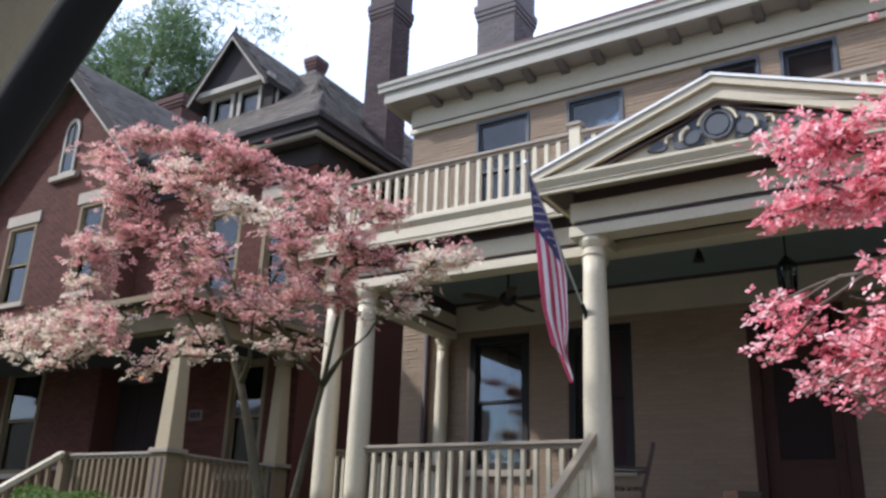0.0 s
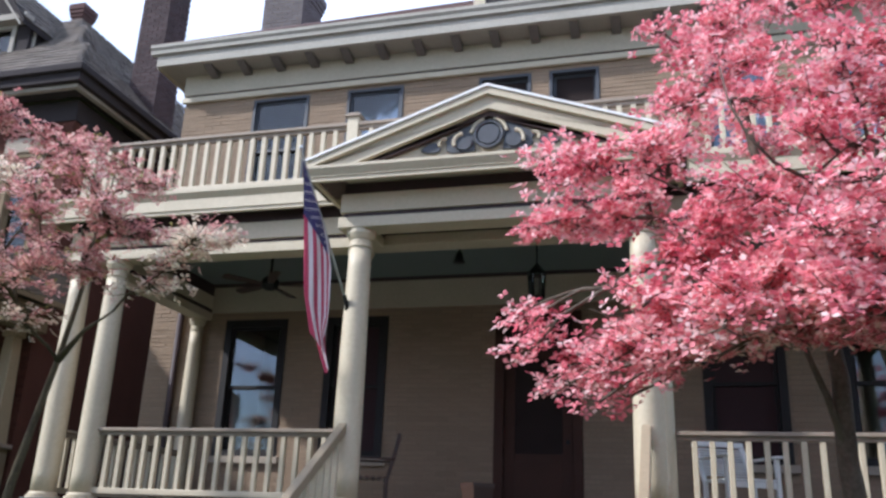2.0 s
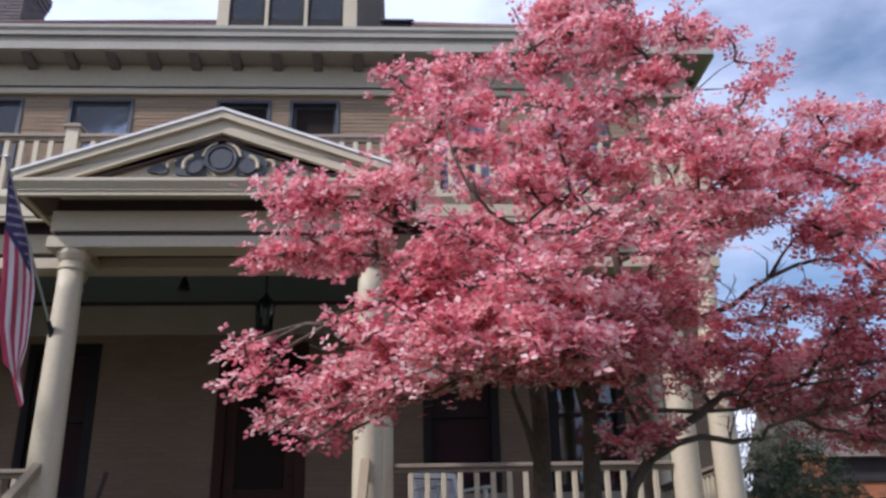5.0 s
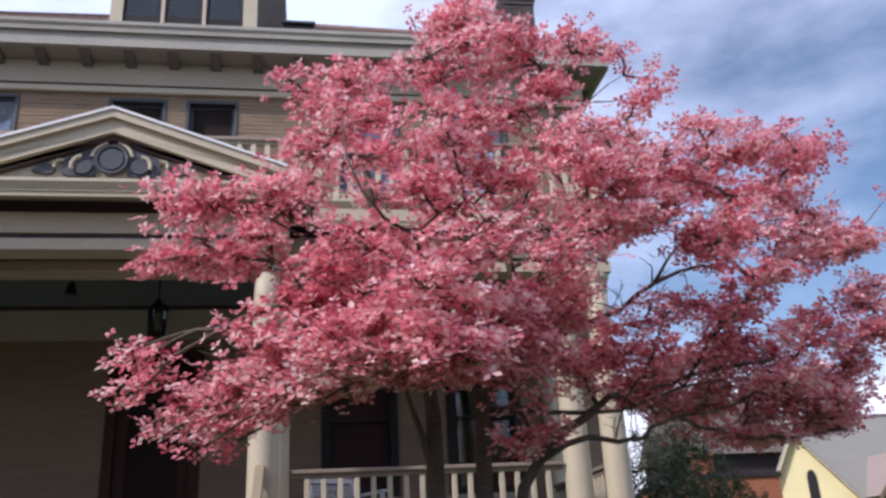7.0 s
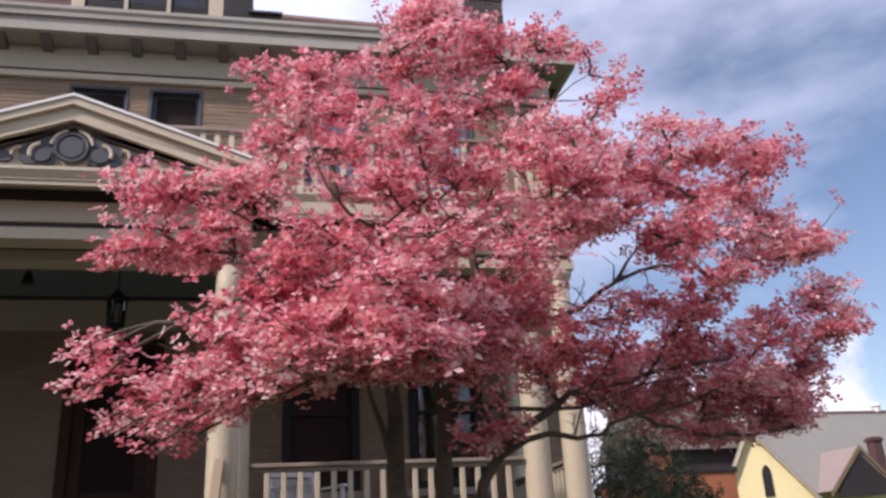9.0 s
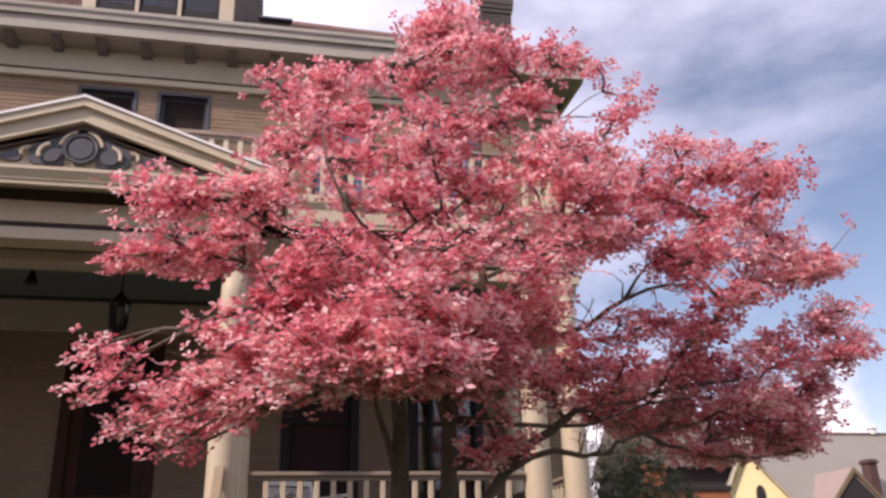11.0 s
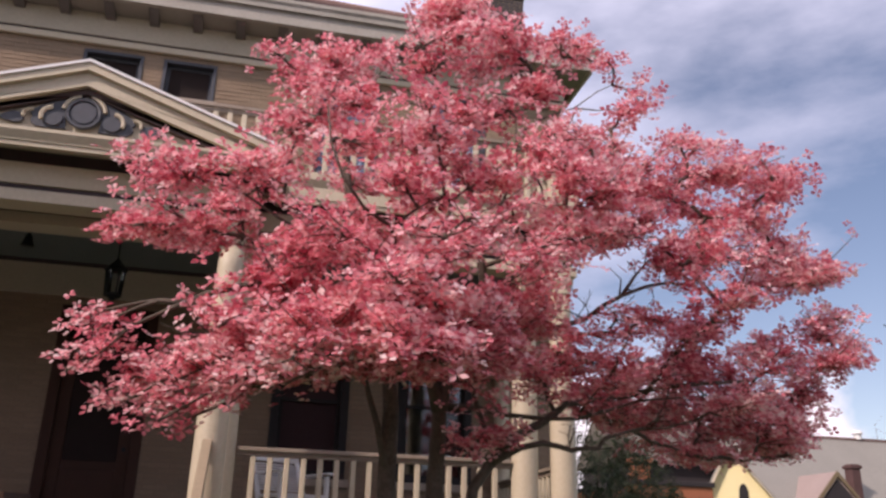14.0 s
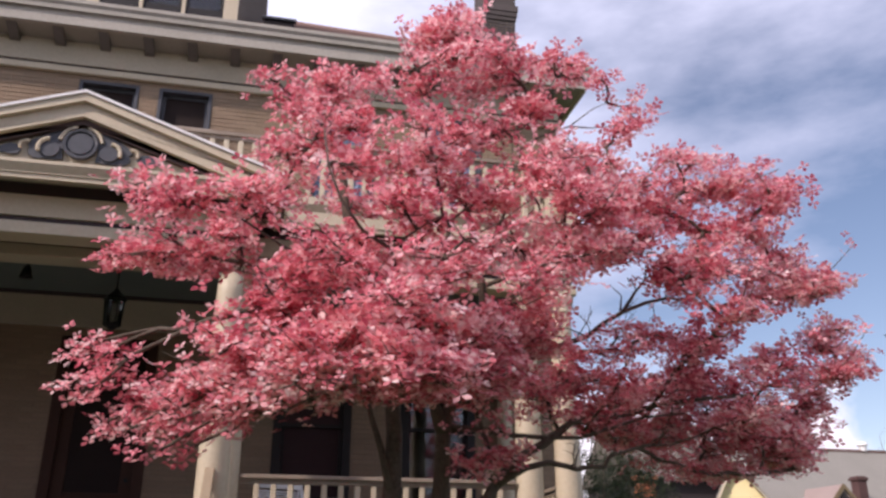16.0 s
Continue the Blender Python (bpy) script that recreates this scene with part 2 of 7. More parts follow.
LEAF_OLIVE = petal_mat("young_olive_leaves", (0.14, 0.13, 0.05), (0.24, 0.21, 0.08), (0.36, 0.32, 0.14), 0.4)
GRASS = mat("lawn", (0.05, 0.085, 0.02), 0.95, 0.35, 60, 1.2, 0.8)
ASPHALT = mat("asphalt", (0.05, 0.05, 0.052), 0.9, 0.25, 80, 1.0, 0.4)
CONCRETE = mat("concrete", (0.27, 0.255, 0.235), 0.9, 0.15, 50, 1.0, 0.3)
YELLOW = mat("pale_yellow_siding", (0.80, 0.68, 0.37), 0.7, 0.08, 10, 0.6, 0.05)
# grey shingle with the pinkish light on the cross gable in its colour
PINK_ROOF = mat("pink_lit_grey_shingle", (0.31, 0.24, 0.215), 0.9, 0.14, 8, 0.4, 0.1)
GREY_ROOF = mat("grey_shingle_roof", (0.25, 0.235, 0.205), 0.9, 0.14, 8, 0.4, 0.1)
ORANGE_BRICK = mat("orange_brick", (0.36, 0.13, 0.07), 0.9, 0.2, 8, 0.5, 0.1)
FLAG_RED = mat("flag_red_cloth", (0.40, 0.055, 0.095), 0.85, 0.12, 60, 4, 0.1)
FLAG_WHITE = mat("flag_white_cloth", (0.60, 0.52, 0.51), 0.85, 0.08, 60, 4, 0.1)
FLAG_BLUE = mat("flag_blue_cloth", (0.05, 0.042, 0.11), 0.85, 0.12, 60, 4, 0.1)
CAR_TRIM = mat("beige_car_trim", (0.34, 0.28, 0.20), 0.8, 0.06, 80, 4, 0.1)
RUBBER = mat("black_rubber_seal", (0.022, 0.019, 0.017), 0.95, 0.15, 60, 6, 0.1)
PLAQUE = mat("grey_stone_plaque", (0.17, 0.135, 0.13), 0.8, 0.1, 30, 3, 0.1)
GLOBE = bpy.data.materials.new("warm_lamp_glass")
GLOBE.use_nodes = True
GLOBE.node_tree.nodes["Principled BSDF"].inputs["Base Color"].default_value = (0.8, 0.5, 0.25, 1)
GLOBE.node_tree.nodes["Principled BSDF"].inputs["Emission Color"].default_value = (1.0, 0.36, 0.10, 1)
GLOBE.node_tree.nodes["Principled BSDF"].inputs["Emission Strength"].default_value = 0.4

# ---- building blocks ----
ORIGIN = {}


def thing(name, at, label, category, group="", kind=""):
    ob = new(name)
    ob.location = at
    ob.empty_display_size = 0.1
    ORIGIN[ob.name] = Vector(at)
    return tagged(ob, label, category, group, kind)


def part(name, bm, material, parent, label="", smooth=False, bevel=0.0, kind=""):
    """Links a bmesh, built in world metres, as one mesh under a thing or a part."""
    at = ORIGIN[parent.name] if parent else Vector((0, 0, 0))
    bmesh.ops.translate(bm, verts=bm.verts, vec=-at)
    me = bpy.data.meshes.new(name)
    bm.to_mesh(me)
    bm.free()
    for m in material if isinstance(material, (list, tuple)) else (material,):
        me.materials.append(m)
    if smooth:
        for p in me.polygons:
            p.use_smooth = True
    ob = new(name, me)
    if parent:
        ob.parent = parent
    ORIGIN[ob.name] = at
    if bevel:
        b = ob.modifiers.new("bevel", "BEVEL")
        b.width, b.segments, b.limit_method, b.angle_limit = bevel, 2, "ANGLE", radians(40)
    return tagged(ob, label, "", "", kind)


def mesh_part(name, verts, faces, material, parent, label="", kind="", smooth=False):
    at = ORIGIN[parent.name] if parent else Vector((0, 0, 0))
    me = bpy.data.meshes.new(name)
    v = np.asarray(verts, float) - np.array(at)
    me.from_pydata(v.tolist(), [], np.asarray(faces).tolist() if isinstance(faces, np.ndarray) else faces)
    me.materials.append(material)
    if smooth:
        me.shade_smooth()
    ob = new(name, me)
    if parent:
        ob.parent = parent
    ORIGIN[ob.name] = at
    return tagged(ob, label, "", "", kind)


def piece(name, me, parent, at, turn=None):
    """One of many alike pieces, on shared mesh data."""
    ob = new(name, me)
    ob.parent = parent
    ob.location = Vector(at) - ORIGIN[parent.name]
    if turn:
        ob.rotation_euler = turn
    ORIGIN[ob.name] = ORIGIN[parent.name]
    return ob


def box(bm, x0, x1, y0, y1, z0, z1):
    vs = [bm.verts.new(p) for p in ((x0, y0, z0), (x1, y0, z0), (x1, y1, z0), (x0, y1, z0), (x0, y0, z1), (x1, y0, z1), (x1, y1, z1), (x0, y1, z1))]
    for f in ((3, 2, 1, 0), (4, 5, 6, 7), (0, 1, 5, 4), (1, 2, 6, 5), (2, 3, 7, 6), (3, 0, 4, 7)):
        bm.faces.new([vs[i] for i in f])
    return bm


def boxes(*rows):
    bm = bmesh.new()
    for r in rows:
        box(bm, *r)
    return bm


def prism(bm, pts, axis, a, b):
    """A polygon drawn across an axis (x: points are y, z; y: x, z; z: x, y), drawn out from a to b."""
    def at(p, d):
        return {"x": (d, p[0], p[1]), "y": (p[0], d, p[1]), "z": (p[0], p[1], d)}[axis]
    lo = [bm.verts.new(at(p, a)) for p in pts]
    hi = [bm.verts.new(at(p, b)) for p in pts]
    bm.faces.new(lo)
    bm.faces.new(hi[::-1])
    for i in range(len(pts)):
        j = (i + 1) % len(pts)
        bm.faces.new((lo[j], lo[i], hi[i], hi[j]))
    bmesh.ops.recalc_face_normals(bm, faces=bm.faces)
    return bm


def lathe(bm, profile, cx, cy, n=24):
    """Turns (radius, z) pairs round an upright axis."""
    rings = [[bm.verts.new((cx + r * math.cos(2 * math.pi * k / n), cy + r * math.sin(2 * math.pi * k / n), z)) for k in range(n)] for r, z in profile]
    for a, b in zip(rings, rings[1:]):
        for k in range(n):
            bm.faces.new((a[k], a[(k + 1) % n], b[(k + 1) % n], b[k]))
    bm.faces.new(rings[0][::-1])
    bm.faces.new(rings[-1])
    return bm


def tube(bm, pts, radii, n=8):
    """A round rod along a line of points."""
    pts = [Vector(p) for p in pts]
    rings = []
    side = None
    for i, p in enumerate(pts):
        d = (pts[min(i + 1, len(pts) - 1)] - pts[max(i - 1, 0)]).normalized()
        if side is None:
            side = d.orthogonal().normalized()
        side = (side - d * side.dot(d)).normalized()
        up = d.cross(side)
        r = radii[i] if isinstance(radii, (list, tuple)) else radii
        rings.append([bm.verts.new(p + r * (side * math.cos(2 * math.pi * k / n) + up * math.sin(2 * math.pi * k / n))) for k in range(n)])
    for a, b in zip(rings, rings[1:]):
        for k in range(n):
            bm.faces.new((a[k], a[(k + 1) % n], b[(k + 1) % n], b[k]))
    bm.faces.new(rings[0][::-1])
    bm.faces.new(rings[-1])
    return bm


def wall_cells(x0, x1, z0, z1, holes):
    """The rectangles of a wall that are left round its openings (x0, x1, z0, z1)."""
    xs = sorted({x0, x1, *[h[0] for h in holes], *[h[1] for h in holes]})
    zs = sorted({z0, z1, *[h[2] for h in holes], *[h[3] for h in holes]})
    out = []
    for a, b in zip(xs, xs[1:]):
        run = None
        for c, d in zip(zs, zs[1:]):
            if any(h[0] <= a and b <= h[1] and h[2] <= c and d <= h[3] for h in holes):
                if run:
                    out.append((a, b, *run))
                run = None
            else:
                run = (run[0], d) if run else (c, d)
        if run:
            out.append((a, b, *run))
    return out


def holed_wall(bm, x0, x1, y0, y1, z0, z1, holes, along="x"):
    for a, b, c, d in wall_cells(x0, x1, z0, z1, holes):
        if along == "x":
            box(bm, a, b, y0, y1, c, d)
        else:
            box(bm, y0, y1, a, b, c, d)
    return bm


def bricks(x0, x1, z0, z1, holes, length=0.215, height=0.065, joint=0.01, seed=1):
    """Bricks in running bond, clipped at the openings: rectangles (x0, x1, z0, z1)."""
    rnd = random.Random(seed)
    out, row, z = [], 0, z0
    while z + 0.02 < z1:
        top = min(z + height, z1)
        x = x0 - (length + joint) / 2 * (row % 2)
        spans = [(x0, x1)]
        for h in holes:
            if h[2] < top - 0.01 and h[3] > z + 0.01:
                spans = [s for a, b in spans for s in ((a, min(b, h[0])), (max(a, h[1]), b)) if s[1] - s[0] > 0.03]
        while x < x1:
            for a, b in spans:
                p, q = max(x, a), min(x + length, b)
                if q - p > 0.03:
                    out.append((p, q, z, top))
            x += length + joint
        z += height + joint
        row += 1
    rnd.shuffle(out)
    return out


def brick_mesh(name, rects, y, parent, material, rnd, proud=0.007, along="x", sign=-1, label="", deep=0.03):
    """Joined bricks: five faces each, standing a little proud of the mortar by uneven amounts."""
    v, f = [], []
    for a, b, c, d in rects:
        k = len(v)
        o = y + sign * (proud + rnd.uniform(-0.003, 0.003))
        i = y - sign * 0.004
        e = 0.004
        for (p, r, q) in ((a, i, c), (b, i, c), (b, i, d), (a, i, d), (a + e, o, c + e), (b - e, o, c + e), (b - e, o, d - e), (a + e, o, d - e)):
            v.append((p, r, q) if along == "x" else (r, p, q))
        f += [(k + 4, k + 5, k + 6, k + 7), (k, k + 1, k + 5, k + 4), (k + 1, k + 2, k + 6, k + 5), (k + 2, k + 3, k + 7, k + 6), (k + 3, k, k + 4, k + 7)]
    return mesh_part(name, v, f, material, parent, label, "stuff")

# ---- ground and street ----
YW, YP, YC, YF = 11.76, 8.83, 8.13, 7.66      # house wall, porch front, portico columns, pediment face
FLOOR, LAWN = 2.0, 0.75                       # porch floor, ground at the houses

bm = bmesh.new()
ys = [-600, -9, -8.9, -1.7, -1.6, 1.0, 2.8, 4.6, 30, 60, 700]
zs = [-0.06, -0.06, -0.06, -0.06, -0.06, -0.06, 0.1, LAWN - 0.02, LAWN - 0.02, 2.2, 2.2]
xs = [-700, -60, -30, -12, 0, 12, 22, 60, 700]
grid = [[bm.verts.new((x, y, z)) for x in xs] for y, z in zip(ys, zs)]
for a, b in zip(grid, grid[1:]):
    for i in range(len(xs) - 1):
        bm.faces.new((a[i], a[i + 1], b[i + 1], b[i]))
ground = part("ground", bm, GRASS, None)
tagged(ground, "green spring lawn rising gently to the houses", "ground", "", "structure")
road = part("road", boxes((-300, 300, -9.0, 1.0, -0.1, 0.0)), ASPHALT, None)
tagged(road, "worn dark asphalt street in front of the houses", "road", "", "structure")
kerb = part("kerb", boxes((-300, 300, 1.0, 1.18, -0.1, 0.13)), CONCRETE, None, bevel=0.015)
tagged(kerb, "pale concrete kerb along the street", "kerb", "", "structure")
pavement = thing("pavement", (0, 1.96, 0.1), "pale jointed concrete pavement beside the street", "pavement", "", "structure")
me = bpy.data.meshes.new("slab")
b = boxes((-0.74, 0.74, -0.75, 0.75, -0.12, 0.012))
b.to_mesh(me)
b.free()
me.materials.append(CONCRETE)
for k in range(-14, 12):
    piece("slab", me, pavement, (k * 1.5, 1.96, 0.12))
walkway = part("path", boxes((-2.2, -0.6, 2.72, 6.1, 0.0, 0.13)), CONCRETE, None)
for v in walkway.data.vertices:
    if v.co.y > 3:
        v.co.z += LAWN - 0.1
tagged(walkway, "concrete front path leading up to the porch steps", "path", "", "structure")

# unseen plain row, added to close the far side; heights shape window reflections
wall_opposite = part("wall_opposite", boxes((-130, -27, -26, -20, -0.3, 9.8), (-25.5, -13, -26, -20.5, -0.3, 5.6), (-11, 3, -26, -20, -0.3, 6.4), (5, 17, -26, -20.5, -0.3, 5.8), (19, 60, -26, -20, -0.3, 6.2)), STONE, None)
tagged(wall_opposite, "unseen plain blocks across the street that shape the window reflections", "wall", "", "structure")

# ---- buff brick house: walls ----
WX0, WX1 = -7.75, 4.78
UP = [(-6.42, -5.40, 6.75, 8.635), (-4.72, -3.755, 6.75, 8.635), (-2.51, -1.68, 8.0, 8.62), (-1.40, -0.64, 8.0, 8.62), (0.85, 1.81, 6.75, 8.635), (2.52, 3.5, 6.75, 8.635)]
DOWN = [(-6.43, -5.39, 2.75, 4.80), (-4.74, -3.775, 2.75, 4.80), (0.6, 1.63, 2.75, 4.80), (2.3, 3.35, 2.75, 4.80)]
DOOR = (-2.17, -0.96, 2.02, 4.80)
bm = holed_wall(bmesh.new(), WX0, WX1, YW, YW + 0.3, LAWN - 0.3, 9.22, UP + DOWN + [DOOR])
wall_front = part("wall_front", bm, MORTAR, None)
tagged(wall_front, "buff brick front wall of the tall house", "wall", "", "structure")
wall_left = part("wall_left", boxes((WX0, WX0 + 0.3, YW + 0.3, 20.0, LAWN - 0.3, 9.22)), BRICK, None)
tagged(wall_left, "buff brick side wall of the tall house", "wall", "", "structure")
wall_right = part("wall_right", boxes((WX1 - 0.3, WX1, YW + 0.3, 20.0, LAWN - 0.3, 9.22)), BRICK, None)
tagged(wall_right, "buff brick side wall beside the neighbouring garden", "wall", "", "structure")
wall_back = part("wall_back", boxes((WX0, WX1, 20.0, 20.3, LAWN - 0.3, 9.22)), BRICK, None)
tagged(wall_back, "plain rear wall of the tall house", "wall", "", "structure")
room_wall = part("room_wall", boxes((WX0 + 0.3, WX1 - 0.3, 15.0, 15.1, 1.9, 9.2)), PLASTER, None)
tagged(room_wall, "dim plaster wall inside the front rooms", "wall", "", "structure")
floor_ground = part("floor", boxes((WX0 + 0.3, WX1 - 0.3, YW + 0.3, 20.0, 1.8, 2.0)), DARK_WOOD, None)
tagged(floor_ground, "dark wooden floor of the ground storey", "floor", "", "structure")
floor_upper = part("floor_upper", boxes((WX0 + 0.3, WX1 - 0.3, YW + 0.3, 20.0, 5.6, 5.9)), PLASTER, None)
tagged(floor_upper, "floor between the two storeys", "floor", "", "structure")

# frieze boards under the eaves
frieze = thing("frieze", (WX0, YW, 8.69), "cream painted frieze boards under the eaves", "trim", "", "structure")
part("upper_board", boxes((WX0 - 0.03, WX1 + 0.03, YW - 0.055, YW - 0.002, 8.835, 9.215)), CREAM_DULL, frieze, bevel=0.008)
# plum strip that draws the shadow line between the two boards
part("shadow_strip", boxes((WX0 - 0.02, WX1 + 0.02, YW - 0.03, YW - 0.002, 8.79, 8.835)), PLUM, frieze, "dark plum groove")
part("lower_board", boxes((WX0 - 0.04, WX1 + 0.04, YW - 0.075, YW - 0.002, 8.69, 8.79)), CREAM, frieze, bevel=0.012)

# eaves, with brackets, fascia and gutter
EO = 0.48
EX0, EX1, EY = WX0 - 0.36, WX1 + 0.36, YW - EO
eaves = thing("eaves", (EX0, EY, 9.2), "deep cream eaves with dark brackets and a boxed gutter", "eaves", "", "structure")
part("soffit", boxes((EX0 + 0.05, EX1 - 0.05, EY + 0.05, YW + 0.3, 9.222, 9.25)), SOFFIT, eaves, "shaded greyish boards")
bm = bmesh.new()
prism(bm, [(EY, 9.215), (EY, 9.395), (EY - 0.02, 9.41), (EY + 0.05, 9.43), (EY + 0.08, 9.215)], "x", EX0, EX1)
part("fascia", bm, EAVE_PAINT, eaves)
bm = bmesh.new()
prism(bm, [(EY - 0.05, 9.43), (EY - 0.055, 9.50), (EY - 0.085, 9.54), (EY - 0.085, 9.595), (EY - 0.06, 9.60), (EY + 0.04, 9.60), (EY + 0.04, 9.43)], "x", EX0 - 0.11, EX1 + 0.11)
part("gutter", bm, EAVE_PAINT, eaves, "weathered moulded gutter")
for s, xa in ((0, EX0), (1, EX1)):
    part("side_fascia", boxes((xa - 0.03 if s == 0 else xa - 0.05, xa + 0.05 if s == 0 else xa + 0.03, EY + 0.08, 20.3, 9.215, 9.6)), CREAM_DULL, eaves)
bm = bmesh.new()
prism(bm, [(YW - 0.06, 9.222), (YW - 0.06, 9.11), (YW - 0.16, 9.12), (YW - 0.34, 9.18), (YW - 0.40, 9.222)], "x", -0.07, 0.07)
me = bpy.data.meshes.new("bracket")
bmesh.ops.translate(bm, verts=bm.verts, vec=(0, -YW, -9.2))
bm.to_mesh(me)
bm.free()
me.materials.append(BRACKET)
x = -3.46 + 0.62 * -6
while x < EX1 - 0.3:
    if x > EX0 + 0.3:
        piece("bracket", me, eaves, (x, YW, 9.2))
    x += 0.62

# hipped roof
roof = thing("roof", (-1.48, 15.0, 9.6), "low hipped roof of reddish tile", "roof", "", "structure")
SL = 0.74
bm = bmesh.new()
e0, e1, f0, f1, rz = EX0 - 0.02, EX1 + 0.02, EY + 0.02, 20.6, 9.58
rise = (f1 - f0) / 2
c = [bm.verts.new(p) for p in ((e0, f0, rz), (e1, f0, rz), (e1, f1, rz), (e0, f1, rz), (e0 + rise, f0 + rise, rz + SL * rise), (e1 - rise, f0 + rise, rz + SL * rise))]
for f in ((0, 1, 5, 4), (1, 2, 5), (2, 3, 4, 5), (3, 0, 4), (3, 2, 1, 0)):
    bm.faces.new([c[i] for i in f])
part("covering", bm, TILE_RED, roof)
for k, s in ((4, 0), (5, 1)):
    a = Vector((e0 if k == 4 else e1, f0, rz + 0.02))
    b = Vector((e0 + rise if k == 4 else e1 - rise, f0 + rise, rz + SL * rise + 0.02))
    part("hip_tiles", tube(bmesh.new(), [a, a.lerp(b, 0.5), b], 0.06, 8), TILE_RED, roof)
n_row = 0
v, f = [], []
y = f0
rnd = random.Random(5)
while y < f0 + 4.0:
    x = e0 + (y - f0) + 0.12 * (n_row % 2)
    z = rz + SL * (y - f0)
    while x < e1 - (y - f0) - 0.2:
        k = len(v)
        h = 0.03 + rnd.uniform(0, 0.008)
        for dx, dy, dz in ((0, 0, 0.004), (0.23, 0, 0.004), (0.23, 0, h), (0, 0, h), (0, 0.34, 0.015), (0.23, 0.34, 0.015)):
            v.append((x + dx, y + dy, z + dy * SL + dz))
        f += [(k, k + 1, k + 2, k + 3), (k + 3, k + 2, k + 5, k + 4)]
        x += 0.24
    y += 0.28
    n_row += 1
mesh_part("roof_tiles", v, f, TILE_RED, roof, "overlapping courses", "stuff")


# ---- windows and doors ----
def window(name, x0, x1, z0, z1, y, label, drawn=None, mid=0.5, face=-1, frame_mat=SASH, sill=True, inner=0.07, glazing=None):
    """A sash window in an opening: casing, two sashes, two panes, sill, and what hangs behind."""
    w = thing(name, ((x0 + x1) / 2, y, z0), label, "window", "", "structure")
    ya, yb = y - 0.02, y + 0.16
    t = inner
    bm = boxes((x0, x0 + t, ya, yb, z0, z1), (x1 - t, x1, ya, yb, z0, z1), (x0 + t, x1 - t, ya, yb, z1 - t, z1), (x0 + t, x1 - t, ya, yb, z0, z0 + t * 0.6))
    part("window_frame", bm, frame_mat, w, bevel=0.006)
    zm = z0 + (z1 - z0) * mid
    a, b = x0 + t, x1 - t
    pair = (("lower_sash", z0 + t * 0.6, zm + 0.025, 0.09), ("upper_sash", zm - 0.025, z1 - t, 0.04))
    for nm, lo, hi, d in pair if z1 - z0 > 1 else (("sash", z0 + t * 0.6, z1 - t, 0.09),):
        s = 0.045
        sash = part(nm, boxes((a, a + s, y + d, y + d + 0.035, lo, hi), (b - s, b, y + d, y + d + 0.035, lo, hi), (a + s, b - s, y + d, y + d + 0.035, lo, lo + s), (a + s, b - s, y + d, y + d + 0.035, hi - s, hi)), frame_mat, w)
        # glazing swaps the glass for a dark opaque pane, to keep reflections out
        pane = part("pane", boxes((a + s, b - s, y + d + 0.014, y + d + 0.02, lo + s, hi - s)), glazing or GLASS, sash, "dark opaque pane" if glazing else "clear reflecting glass")
        pane.visible_shadow = False
    if sill:
        part("window_sill", boxes((x0 - 0.06, x1 + 0.06, y - 0.075, y + 0.02, z0 - 0.1, z0)), STONE, w, "stone sill", bevel=0.008)
    if drawn:
        bm = bmesh.new()
        n = 40
        for k in range(n):
            xa = a + (b - a) * k / n
            xb = a + (b - a) * (k + 1) / n
            o = 0.02 * math.sin(k * 1.3)
            o2 = 0.02 * math.sin((k + 1) * 1.3)
            bm.faces.new([bm.verts.new(p) for p in ((xa, y + 0.19 + o, z0 + 0.02), (xb, y + 0.19 + o2, z0 + 0.02), (xb, y + 0.19 + o2, z1 - 0.03), (xa, y + 0.19 + o, z1 - 0.03))])
        bmesh.ops.remove_doubles(bm, verts=bm.verts, dist=0.0005)
        part("curtain", bm, drawn, w, "hanging cloth behind the glass", smooth=True)
    return w


for k, (x0, x1, z0, z1) in enumerate(UP):
    tall = z1 - z0 > 1
    window(f"window_{k + 1}", x0, x1, z0, z1, YW, "dark framed sash window with a pale sky-tinted curtain" if tall else "small dark framed window under the frieze", CURTAIN if tall else None, sill=True, frame_mat=BLUE_SASH, inner=0.05, glazing=None if tall else SCREEN)
for k, (x0, x1, z0, z1) in enumerate(DOWN):
    shaded = k in (1, 2)
    window(f"window_{k + 7}", x0, x1, z0, z1, YW, "dark framed porch window with a drawn maroon shade" if shaded else "dark framed porch window reflecting trees and sky", SHADE if shaded else None, inner=0.11, glazing=SHADE if shaded else None)

door = thing("door_1", ((DOOR[0] + DOOR[1]) / 2, YW, DOOR[2]), "dark oak front door behind a screen under the porch", "door", "", "structure")
x0, x1, z0, z1 = DOOR
part("door_frame", boxes((x0, x0 + 0.13, YW - 0.03, YW + 0.2, z0, z1), (x1 - 0.13, x1, YW - 0.03, YW + 0.2, z0, z1), (x0 + 0.13, x1 - 0.13, YW - 0.03, YW + 0.2, z1 - 0.12, z1), (x0 + 0.13, x1 - 0.13, YW - 0.02, YW + 0.2, 4.28, 4.38)), OAK, door, bevel=0.008)
leaf = part("door_leaf", boxes((x0 + 0.13, x0 + 0.28, YW + 0.05, YW + 0.1, z0, 4.28), (x1 - 0.28, x1 - 0.13, YW + 0.05, YW + 0.1, z0, 4.28), (x0 + 0.28, x1 - 0.28, YW + 0.05, YW + 0.1, 4.13, 4.28), (x0 + 0.28, x1 - 0.28, YW + 0.05, YW + 0.1, z0, 2.75), (x0 + 0.28, x1 - 0.28, YW + 0.075, YW + 0.1, 2.75, 2.85)), OAK, door, bevel=0.006)
